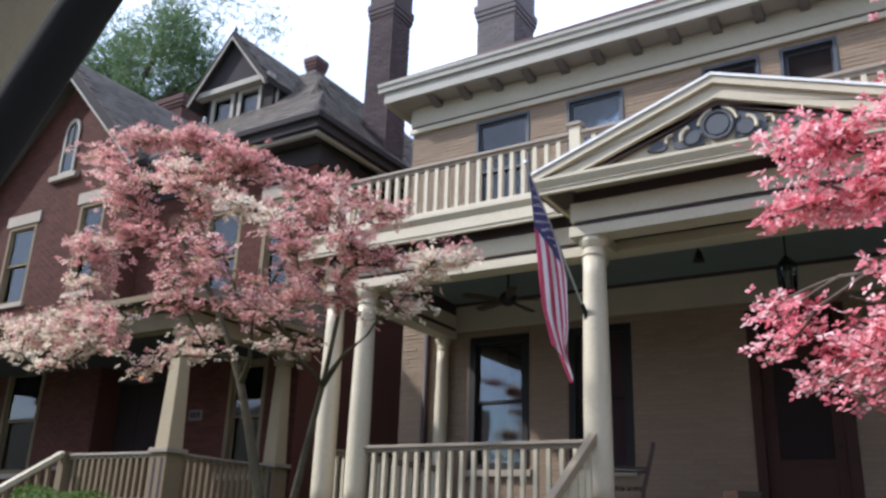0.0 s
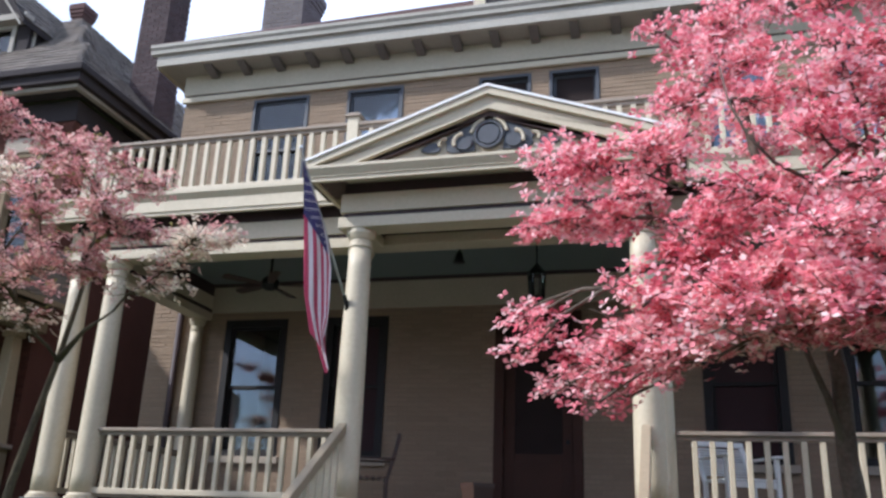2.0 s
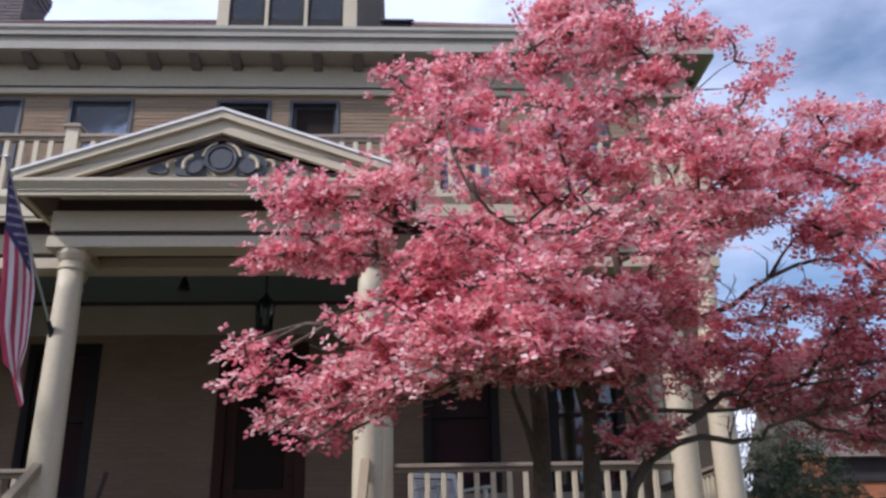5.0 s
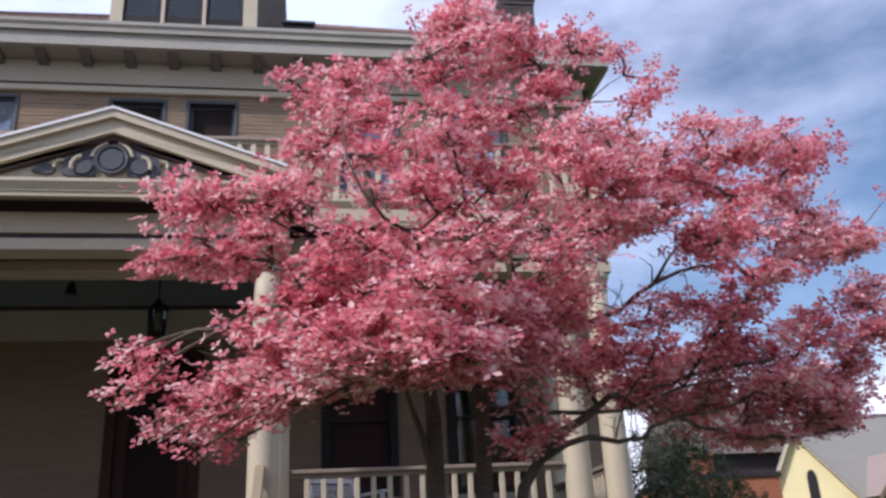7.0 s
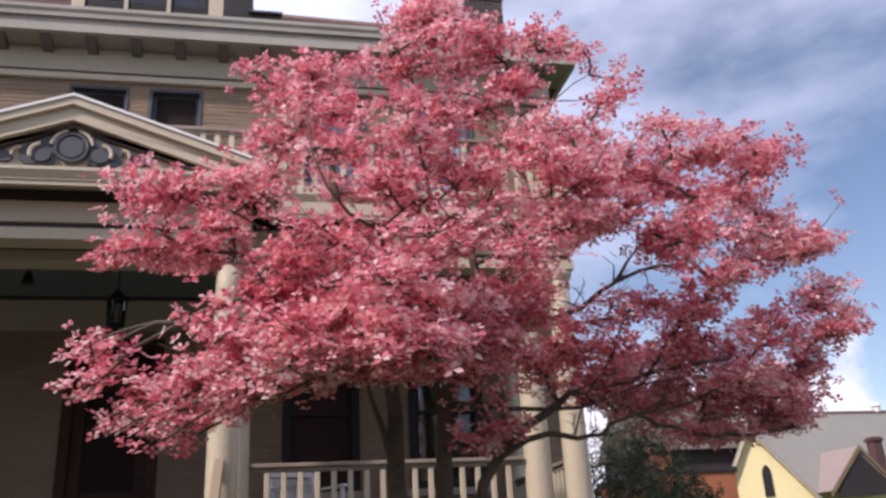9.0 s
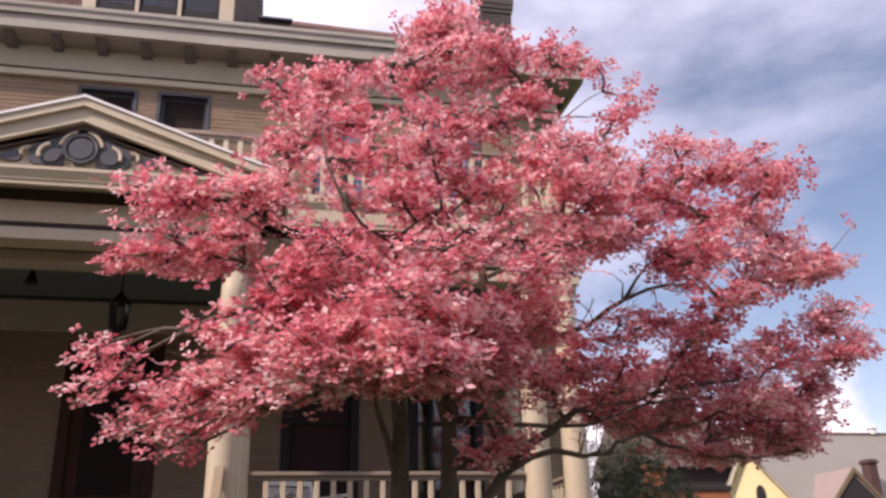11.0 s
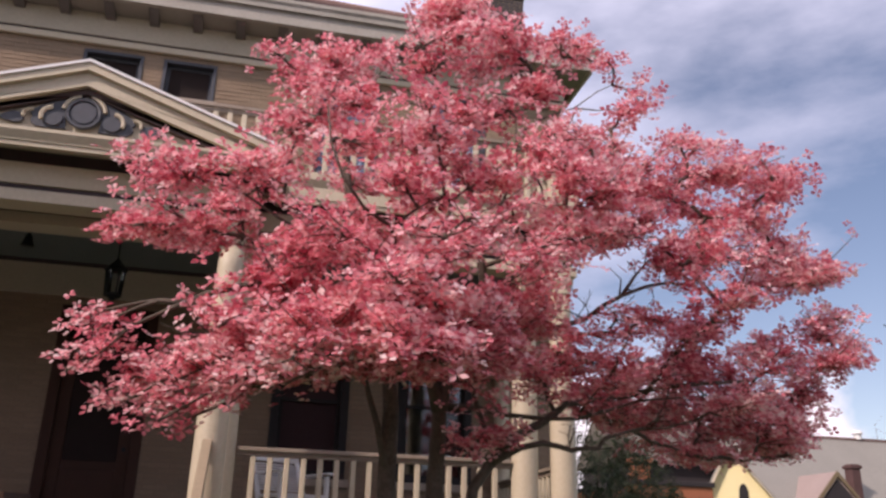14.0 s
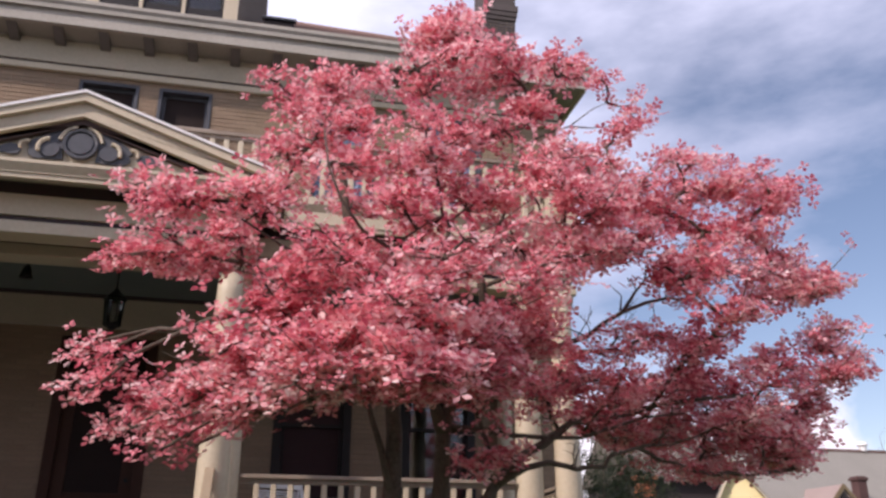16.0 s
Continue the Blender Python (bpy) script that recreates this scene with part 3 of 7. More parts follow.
part("screen", boxes((x0 + 0.28, x1 - 0.28, YW + 0.07, YW + 0.076, 2.85, 4.13)), SCREEN, leaf, "dark wire mesh")
part("door_handle", tube(bmesh.new(), [(x1 - 0.2, YW + 0.05, 3.0), (x1 - 0.2, YW - 0.0, 3.0), (x1 - 0.2, YW - 0.02, 3.0)], [0.012, 0.012, 0.028], 10), IRON, leaf, "dark knob")
part("transom_pane", boxes((x0 + 0.13, x1 - 0.13, YW + 0.07, YW + 0.076, 4.38, 4.68)), SCREEN, door, "dark panel")

# ---- porch ----
PX0, PX1 = -6.97, 3.74
porch = thing("porch_floor", (-1.42, 10.0, FLOOR), "grey painted board porch floor", "porch floor", "", "structure")
part("deck_frame", boxes((PX0, PX1, YP - 0.16, YW - 0.002, FLOOR - 0.25, FLOOR - 0.03), (-3.06, 0.22, YC - 0.2, YP - 0.162, FLOOR - 0.25, FLOOR - 0.03)), CREAM_DULL, porch)
part("foundation", boxes((PX0 + 0.05, PX1 - 0.05, YP - 0.08, YP + 0.15, LAWN - 0.3, FLOOR - 0.25), (-3.0, -2.7, YC - 0.1, YP - 0.082, LAWN - 0.3, FLOOR - 0.25), (-0.14, 0.16, YC - 0.1, YP - 0.082, LAWN - 0.3, FLOOR - 0.25)), BRICK, porch, "buff brick base wall")
me = bpy.data.meshes.new("board")
b = boxes((-0.068, 0.068, YP - 0.2, YW - 0.004, FLOOR - 0.03, FLOOR))
b.to_mesh(me)
b.free()
me.materials.append(FLOORBOARD)
x = PX0 + 0.07
while x < PX1 - 0.05:
    piece("board", me, porch, (x, 0, 0))
    x += 0.14
me = bpy.data.meshes.new("board_front")
b = boxes((-3.08, 0.24, -0.068, 0.068, FLOOR - 0.03, FLOOR))
b.to_mesh(me)
b.free()
me.materials.append(FLOORBOARD)
for k in range(4):
    piece("board", me, porch, (0, YP - 0.275 - 0.14 * k, 0))

ceiling = thing("ceiling", (-1.42, 10.0, 5.37), "greenish grey boarded porch ceiling", "ceiling", "", "structure")
bm = bmesh.new()
y = YC + 0.1
while y < YW - 0.05:
    xa, xb = (PX0 + 0.05, PX1 - 0.05) if y > YP else (-2.95, 0.1)
    box(bm, xa, xb, y, y + 0.083, 5.372, 5.392)
    y += 0.088
box(bm, PX0 + 0.05, PX1 - 0.05, YP - 0.05, YW - 0.004, 5.393, 5.41)
box(bm, -2.95, 0.1, YC, YP - 0.052, 5.393, 5.41)
part("boards", bm, CEIL, ceiling)
band = thing("wall_band", (-1.42, YW, 4.92), "cream painted band with a dark moulding under the porch ceiling", "trim", "", "structure")
part("band_board", boxes((PX0 + 0.1, PX1 - 0.1, YW - 0.045, YW - 0.002, 4.92, 5.33)), CREAM_DULL, band, bevel=0.006)
bm = bmesh.new()
prism(bm, [(YW - 0.004, 5.328), (YW - 0.06, 5.328), (YW - 0.1, 5.37), (YW - 0.004, 5.37)], "x", PX0 + 0.1, PX1 - 0.1)
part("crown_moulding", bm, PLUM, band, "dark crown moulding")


def entablature(name, x0, x1, y0, y1, label, low, close=True):
    """Beam on columns: lower fascia, dark groove, upper fascia, dark band, projecting cornice. Runs round front and both ends."""
    e = thing(name, ((x0 + x1) / 2, y0, low), label, "beam", "", "structure")
    d = 0.26
    def ring(z0, z1, o, mt, nm, lb="", bv=0.006):
        rows = [(x0 - o, x1 + o, y0 - o, y0 + d, z0, z1), (x0 - o, x0 + d, y0 + d, y1, z0, z1), (x1 - d, x1 + o, y0 + d, y1, z0, z1)]
        part(nm, boxes(*rows), mt, e, lb, bevel=bv)
    ring(low, low + 0.115, 0.012, CREAM, "lower_fascia")
    ring(low + 0.115, low + 0.17, -0.03, PLUM, "groove", "dark plum groove", 0)
    ring(low + 0.17, low + 0.38, 0.0, CREAM, "upper_fascia")
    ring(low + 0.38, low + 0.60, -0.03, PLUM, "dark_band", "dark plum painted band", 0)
    return e


main_beam = entablature("porch_beam", PX0 + 0.02, PX1 - 0.02, YP - 0.14, YW - 0.005, "cream porch beam with dark grooves on round columns", 4.81)
front_beam = entablature("portico_beam", -3.06, 0.22, YC - 0.15, YP - 0.16, "cream portico beam with dark grooves on round columns", 4.775)


def cornice(parent, x0, x1, y0, y1, z0, z1, skip=()):
    """A moulded cornice round front and ends, hollow below."""
    prof = [(0, z0), (0, z0 + 0.04), (-0.015, z0 + 0.045), (-0.015, z1 - 0.1), (-0.06, z1 - 0.03), (-0.06, z1), (0.05, z1), (0.05, z0)]
    bm = bmesh.new()
    prism(bm, [(y0 + a, z) for a, z in prof], "x", x0 - 0.06, x1 + 0.06)
    part("cornice_front", bm, CREAM, parent)
    for s, xa in ((1, x0), (-1, x1)):
        bm = bmesh.new()
        prism(bm, [(xa + s * a, z) for a, z in prof], "y", y0 + 0.052, y1)
        part("cornice_end", bm, CREAM, parent)
    part("cornice_soffit", boxes((x0 + 0.05, x1 - 0.05, y0 + 0.05, y1, z1 - 0.05, z1 - 0.02)), CREAM_DULL, parent)


cornice(main_beam, PX0 - 0.26, PX1 + 0.26, 8.5, YW - 0.005, 5.27, 5.55)
cornice(front_beam, -3.275, 0.435, YF, 8.44, 5.18, 5.335)
deck = part("porch_roof", boxes((PX0 - 0.2, PX1 + 0.2, 8.56, YW - 0.005, 5.535, 5.585)), SLATE, None)
tagged(deck, "flat grey roof deck over the porch", "roof", "", "structure")

# pediment
AX, AZ, CZ, CXH = -1.42, 6.065, 5.395, 1.885
ped = thing("pediment", (AX, YF, 5.335), "cream gable pediment with slate blue carved ornament", "pediment", "", "structure")


def rake(name, out, inn, y0, y1, mt, label=""):
    bm = bmesh.new()
    s = (AZ - CZ) / CXH
    for sg in (-1, 1):
        prism(bm, [(AX, AZ - out), (AX + sg * (CXH - out * 0.0), CZ - out), (AX + sg * CXH, CZ - inn if CZ - inn > 5.336 else 5.336), (AX + sg * min(CXH, (AZ - inn - 5.336) / s), max(5.336, CZ - inn)), (AX, AZ - inn)], "y", y0, y1)
    part(name, bm, mt, ped, label)


rake("raking_crown", 0.0, 0.075, YF - 0.05, 8.4, CREAM)
rake("raking_fascia", 0.078, 0.215, YF - 0.0, 8.3, CREAM)
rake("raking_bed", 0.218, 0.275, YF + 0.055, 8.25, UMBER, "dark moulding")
bm = bmesh.new()
prism(bm, [(AX, 5.86), (AX + 1.56, 5.33), (AX - 1.56, 5.33)], "y", 7.775, 8.2)
part("tympanum", bm, CREAM_DULL, ped)
bm = bmesh.new()
for sg in (-1, 1):
    prism(bm, [(AX, AZ + 0.002), (AX + sg * (CXH + 0.03), CZ - 0.008), (AX + sg * (CXH + 0.03), CZ + 0.018), (AX, AZ + 0.03)], "y", YF - 0.07, 8.7)
part("flashing", bm, WHITE_TRIM, ped, "white metal edge")
bm = bmesh.new()
prism(bm, [(AX, AZ - 0.03), (AX + CXH, CZ - 0.03), (AX + CXH, 5.34), (AX - CXH, 5.34), (AX - CXH, CZ - 0.03)], "y", 8.3, 8.68)
part("gable_roof", bm, SLATE, ped)


def disc(bm, cx, cz, r, y0, y1, n=24, sx=1.0, tilt=0.0):
    pts = []
    for k in range(n):
        a = 2 * math.pi * k / n
        px, pz = sx * r * math.cos(a), r * math.sin(a)
        pts.append((cx + px * math.cos(tilt) - pz * math.sin(tilt), cz + px * math.sin(tilt) + pz * math.cos(tilt)))
    return prism(bm, pts, "y", y0, y1)


def arc(bm, cx, cz, r, a0, a1, thick, y, n=14):
    pts = [(cx + r * math.cos(radians(a0 + (a1 - a0) * k / n)), y, cz + r * math.sin(radians(a0 + (a1 - a0) * k / n))) for k in range(n + 1)]
    return tube(bm, pts, thick, 6)


OX, OZ, OY = AX, 5.59, 7.775
bm = bmesh.new()
disc(bm, OX, OZ, 0.145, OY - 0.045, OY, 32)
disc(bm, OX, OZ, 0.105, OY - 0.06, OY - 0.046, 28)
arc(bm, OX, OZ, 0.14, 0, 360, 0.02, OY - 0.05, 32)
part("medallion", bm, SLATE_BLUE, ped, "round slate blue boss")
LEAF_OUTLINE = [(0.14, -0.16), (0.155, -0.06), (0.15, 0.07), (0.13, 0.15), (0.21, 0.125), (0.30, 0.085), (0.385, 0.035), (0.44, -0.005), (0.455, -0.04), (0.43, -0.065), (0.445, -0.10), (0.435, -0.135), (0.39, -0.165), (0.25, -0.17)]
for sg in (-1, 1):
    bm = bmesh.new()
    prism(bm, [(OX + sg * a, OZ + c) for a, c in LEAF_OUTLINE], "y", OY - 0.03, OY - 0.001)
    disc(bm, OX + sg * 0.255, OZ - 0.075, 0.075, OY - 0.055, OY - 0.031, 18, 1.1)
    part("scroll", bm, SLATE_BLUE, ped, "carved slate blue leaf")
    bm = bmesh.new()
    prism(bm, [(OX + sg * a, OZ + c) for a, c in ((0.50, -0.10), (0.53, -0.055), (0.59, -0.04), (0.65, -0.065), (0.71, -0.115), (0.66, -0.14), (0.58, -0.15), (0.52, -0.14))], "y", OY - 0.035, OY - 0.001)
    part("rosette", bm, SLATE_BLUE, ped, "small slate blue drop")
    bm = bmesh.new()
    arc(bm, OX, OZ, 0.185, 90 - sg * 15, 90 - sg * 80, 0.02, OY - 0.04)
    part("cream_scroll", bm, CREAM, ped)
    bm = bmesh.new()
    arc(bm, OX + sg * 0.26, OZ - 0.07, 0.095, 90 - sg * 5, 90 - sg * 110, 0.02, OY - 0.06)
    part("cream_scroll", bm, CREAM, ped)
    bm = bmesh.new()
    arc(bm, OX + sg * 0.46, OZ - 0.06, 0.05, 90 + sg * 30, 90 - sg * 120, 0.016, OY - 0.045)
    part("cream_scroll", bm, CREAM, ped)


# ---- columns ----
def column(x, y, label, z0=FLOOR, z1=4.775, r=0.142, half=False):
    c = thing("porch_column", (x, y, z0), label, "column", "porch columns")
    h = z1 - z0
    part("base", lathe(lathe(bmesh.new(), [(r * 1.3, z0), (r * 1.3, z0 + 0.03)], x, y, 4 if False else 24), [(r * 1.12, z0 + 0.03), (r * 1.14, z0 + 0.045), (r * 1.1, z0 + 0.06), (r * 1.0, z0 + 0.07)], x, y), CREAM, c, smooth=False)
    prof = []
    for k in range(13):
        t = k / 12
        prof.append((r * (1 - 0.19 * t ** 1.8), z0 + 0.07 + (h - 0.27) * t))
    part("shaft", lathe(bmesh.new(), prof, x, y, 28), CREAM, c, smooth=True)
    rt = r * 0.81
    part("capital", lathe(bmesh.new(), [(rt, z1 - 0.2), (rt * 1.12, z1 - 0.19), (rt * 1.12, z1 - 0.17), (rt, z1 - 0.16), (rt, z1 - 0.11), (rt * 1.12, z1 - 0.1), (rt * 1.32, z1 - 0.055), (rt * 1.36, z1 - 0.045), (rt * 1.36, z1)], x, y, 28), CREAM, c, smooth=False)
    return c


column(-2.86, YC, "round cream column carrying the portico and a flagpole")
column(0.02, YC, "round cream column at the head of the porch steps")
column(-3.13, YP, "round cream column behind the portico column", z1=4.81)
column(0.10, YP, "round cream column behind the portico column", z1=4.81)
column(-6.31, YP, "round cream porch column at the end of the railing", z1=4.81)
column(-6.83, YP, "round cream column at the outer porch corner", z1=4.81)
column(3.16, YP, "round cream porch column at the end of the railing", z1=4.81)
column(3.58, YP, "round cream column at the outer porch corner", z1=4.81)
column(-6.87, YW - 0.12, "slim cream half column against the brick wall", z1=4.81, r=0.115)
column(3.75, YW - 0.12, "slim cream half column against the brick wall", z1=4.81, r=0.115)


# ---- railings ----
def baluster_mesh(name, h, w=0.052, mt=CREAM):
    b = boxes((-w / 2, w / 2, -w / 2, w / 2, 0, h))
    bmesh.ops.bevel(b, geom=[e for e in b.edges if abs(e.verts[0].co.z - e.verts[1].co.z) > 0.1], offset=0.006, segments=1, affect="EDGES")
    me = bpy.data.meshes.new(name)
    b.to_mesh(me)
    b.free()
    me.materials.append(mt)
    return me


LOW_BAL = baluster_mesh("baluster", 0.66)
UP_BAL = baluster_mesh("baluster", 0.66, 0.058)


def railing(name, a, b, z_low, z_top, label, me, step=0.16, top_mat=GREY_RAIL, low_mat=CREAM, group="porch railings"):
    """A straight railing between two points of the plan: bottom rail, balusters, top rail with a cap."""
    a, b = Vector((*a, 0)), Vector((*b, 0))
    d = b - a
    length = d.length
    turn = math.atan2(d.y, d.x)
    r = thing(name, (a + b) / 2 + Vector((0, 0, z_low)), label, "railing", group)
    m = Matrix.Translation(a) @ Matrix.Rotation(turn, 4, "Z")
    for nm, rows, mt in (("bottom_rail", [(0, length, -0.035, 0.035, z_low, z_low + 0.065)], low_mat), ("top_rail", [(0, length, -0.03, 0.03, z_top - 0.085, z_top - 0.04), (0, length, -0.06, 0.06, z_top - 0.04, z_top)], top_mat)):
        bm = boxes(*rows)
        bmesh.ops.transform(bm, matrix=m, verts=bm.verts)
        part(nm, bm, mt, r, bevel=0.008)
    n = max(1, round(length / step) - 1)
    for k in range(n):
        p = a + d * ((k + 1) / (n + 1))
        piece("baluster", me, r, (p.x, p.y, z_low + 0.06), (0, 0, turn))
    return r


railing("porch_railing", (-6.2, YP), (-3.24, YP), 2.07, 2.80, "cream baluster railing with a grey brown top rail", LOW_BAL, 0.158)
railing("porch_railing", (0.25, YP), (3.0, YP), 2.07, 2.80, "cream baluster railing with a grey brown top rail", LOW_BAL, 0.164)
railing("porch_railing", (-6.86, YP + 0.13), (-6.87, YW - 0.24), 2.07, 2.80, "cream baluster railing at the porch end", LOW_BAL, 0.16)
railing("porch_railing", (3.62, YP + 0.13), (3.72, YW - 0.24), 2.07, 2.80, "cream baluster railing at the porch end", LOW_BAL, 0.16)
POSTS = [-6.95, -3.33, 0.49, 3.75]
for x in POSTS:
    p = thing("rail_post", (x, YP, 5.585), "square cream post of the balcony railing with a cap", "post", "balcony railing posts")
    part("shaft", boxes((x - 0.07, x + 0.07, YP - 0.07, YP + 0.07, 5.585, 6.5)), CREAM, p, bevel=0.006)
    part("cap", boxes((x - 0.1, x + 0.1, YP - 0.1, YP + 0.1, 6.5, 6.53), (x - 0.08, x + 0.08, YP - 0.08, YP + 0.08, 6.53, 6.555)), GREY_RAIL, p, "grey brown cap", bevel=0.006)
for a, b in zip(POSTS, POSTS[1:]):
    railing("balcony_railing", (a + 0.072, YP), (b - 0.072, YP), 5.70, 6.435, "cream baluster balcony railing with a grey brown top rail", UP_BAL, 0.155, GREY_RAIL, group="balcony railings")
railing("balcony_railing", (POSTS[0], YP + 0.075), (POSTS[0], YW - 0.02), 5.70, 6.435, "cream baluster railing at the end of the porch roof", UP_BAL, 0.155, GREY_RAIL, group="balcony railings")
railing("balcony_railing", (POSTS[3], YP + 0.075), (POSTS[3], YW - 0.02), 5.70, 6.435, "cream baluster railing at the end of the porch roof", UP_BAL, 0.155, GREY_RAIL, group="balcony railings")

# steps and their rails
steps = thing("porch_steps", (AX, 7.0, LAWN), "cream and grey wooden steps up to the porch", "steps", "", "structure")
for k in range(6):
    zt = FLOOR - 0.178 * (k + 1)
    ya = YC - 0.2 - 0.28 * (k + 1)
    part("tread", boxes((-2.72, -0.12, ya - 0.03, ya + 0.28, zt - 0.04, zt)), FLOORBOARD, steps, bevel=0.008)
    part("riser", boxes((-2.70, -0.14, ya + 0.255, ya + 0.279, zt, zt + 0.138)), CREAM_DULL, steps)
for x in (-2.80, -0.04):
    bm = bmesh.new()
    prism(bm, [(YC - 0.2, FLOOR - 0.05), (YC - 0.2, FLOOR - 0.45), (YC - 1.95, LAWN - 0.1), (YC - 1.95, LAWN + 0.2)], "x", x - 0.03, x + 0.03)
    part("stringer", bm, CREAM_DULL, steps)
STEP_BAL = baluster_mesh("baluster", 0.72)
for x in (-2.86, 0.0):
    r = thing("stair_rail", (x, 7.1, LAWN), "cream sloping stair railing with square balusters", "railing", "stair railings")
    def slope(y):
        return 2.775 - 0.66 * (YC - 0.12 - y)
    ya, yb = YC - 0.13, 6.35
    bm = bmesh.new()
    prism(bm, [(ya, slope(ya)), (ya, slope(ya) - 0.11), (yb, slope(yb) - 0.11), (yb, slope(yb))], "x", x - 0.042, x + 0.042)
    part("hand_rail", bm, RAIL_TAN, r, "worn tan brown rail", bevel=0.01)
    bm = bmesh.new()
    prism(bm, [(ya, slope(ya) - 0.78), (ya, slope(ya) - 0.86), (yb, slope(yb) - 0.86), (yb, slope(yb) - 0.78)], "x", x - 0.035, x + 0.035)
    part("bottom_rail", bm, CREAM, r, bevel=0.006)
    for k in range(10):
        y = ya - 0.12 - k * 0.155
        piece("baluster", STEP_BAL, r, (x, y, slope(y) - 0.83))
    part("newel", boxes((x - 0.07, x + 0.07, yb - 0.14, yb, LAWN - 0.1, slope(yb) + 0.1)), CREAM, r, bevel=0.01)
    part("newel_cap", boxes((x - 0.1, x + 0.1, yb - 0.17, yb + 0.03, slope(yb) + 0.1, slope(yb) + 0.14)), CREAM_DULL, r, bevel=0.012)

# ---- dormer and chimneys of the buff house ----
dormer = thing("roof_dormer", (-1.6, 12.4, 10.4), "cream dormer with three dark windows in the tiled roof", "dormer", "", "structure")
DX0, DX1, DY = -2.8, -0.45, 12.4
part("front_wall", holed_wall(bmesh.new(), DX0, DX1, DY, DY + 0.12, 10.2, 12.3, [(DX0 + 0.2 + 0.66 * k, DX0 + 0.2 + 0.66 * k + 0.6, 10.4, 11.9) for k in range(3)]), CREAM, dormer, bevel=0.006)
for k in range(3):
    a = DX0 + 0.2 + 0.66 * k
    win = part("window", boxes((a, a + 0.05, DY + 0.03, DY + 0.08, 10.4, 11.9), (a + 0.55, a + 0.6, DY + 0.03, DY + 0.08, 10.4, 11.9), (a + 0.05, a + 0.55, DY + 0.03, DY + 0.08, 10.4, 10.6), (a + 0.05, a + 0.55, DY + 0.03, DY + 0.08, 11.85, 11.9)), SASH, dormer, "dark framed sash")
    part("pane", boxes((a + 0.05, a + 0.55, DY + 0.05, DY + 0.056, 10.45, 11.85)), GLASS, win).visible_shadow = False
    part("curtain", boxes((a + 0.02, a + 0.58, DY + 0.09, DY + 0.1, 10.42, 11.88)), CURTAIN, win, "pale curtain")
part("sill", boxes((DX0 - 0.08, DX1 + 0.08, DY - 0.08, DY, 10.31, 10.38)), CREAM, dormer, bevel=0.008)
bm = bmesh.new()
prism(bm, [(DX1, DY + 0.1), (DX1 + 0.42, DY + 1.2), (DX1 + 0.42, DY + 3), (DX1, DY + 3)], "z", 10.2, 12.3)
prism(bm, [(DX0, DY + 0.1), (DX0 - 0.3, DY + 1.2), (DX0 - 0.3, DY + 3), (DX0, DY + 3)], "z", 10.2, 12.3)
part("cheek", bm, SLATE, dormer, "dark slate side wall")
part("dormer_roof", boxes((DX0 - 0.3, DX1 + 0.3, DY - 0.3, DY + 3, 12.3, 12.5)), CREAM_DULL, dormer)


def chimney(name, x0, x1, y0, y1, z0, z1, zc, material, label, seed, cap=0.1, taper=0.0, dark=None):
    """A brick stack of separate courses with a corbelled head."""
    c = thing(name, ((x0 + x1) / 2, (y0 + y1) / 2, z0), label, "chimney", "", "")
    rnd = random.Random(seed)
    part("core", boxes((x0 + 0.012, x1 - 0.012, y0 + 0.012, y1 - 0.012, z0, z1)), dark or MORTAR, c)
    for y, s, al, p, q in ((y0 + 0.012, -1, "x", x0, x1), (x0 + 0.012, -1, "y", y0, y1), (x1 - 0.012, 1, "y", y0, y1)):
        brick_mesh("brickwork", bricks(p, q, z0, zc, [], seed=seed), y, c, material, rnd, 0.012, al, s)
    e = cap
    part("corbel", boxes((x0 - e * 0.4, x1 + e * 0.4, y0 - e * 0.4, y1 + e * 0.4, zc, zc + 0.09), (x0 - e * 0.8, x1 + e * 0.8, y0 - e * 0.8, y1 + e * 0.8, zc + 0.09, zc + 0.2), (x0 - e * 1.1, x1 + e * 1.1, y0 - e * 1.1, y1 + e * 1.1, zc + 0.2, zc + 0.36), (x0 - e * 0.3, x1 + e * 0.3, y0 - e * 0.3, y1 + e * 0.3, zc + 0.36, z1)), material, c, "corbelled head", bevel=0.012)
    return c


chimney("brick_chimney", -7.54, -6.66, 13.6, 14.5, 10.2, 14.0, 12.13, GREY_BRICK, "grey brick chimney paled as by haze, with a corbelled head on the tiled roof", 3, 0.06)
chimney("brick_chimney", 4.32, 4.95, 14.2, 15.0, 10.2, 14.0, 12.55, SOOT_BRICK, "slim sooty brick chimney with a corbelled head on the tiled roof", 4, 0.05)

vent = thing("roof_vent", (0.23, 12.8, 10.66), "low dark metal roof hatch on the tiled roof", "roof vent")
bm = bmesh.new()
prism(bm, [(12.62, 10.5), (12.62, 10.68), (12.72, 10.78), (13.05, 10.95), (13.05, 10.78)], "x", -0.02, 0.48)
part("kerb", bm, DARK_TRIM, vent, bevel=0.01)
bm = bmesh.new()
prism(bm, [(12.58, 10.69), (12.58, 10.72), (12.70, 10.83), (13.08, 11.02), (13.08, 10.98), (12.71, 10.79)], "x", -0.06, 0.52)
part("lid", bm, IRON, vent, "dark metal lid")

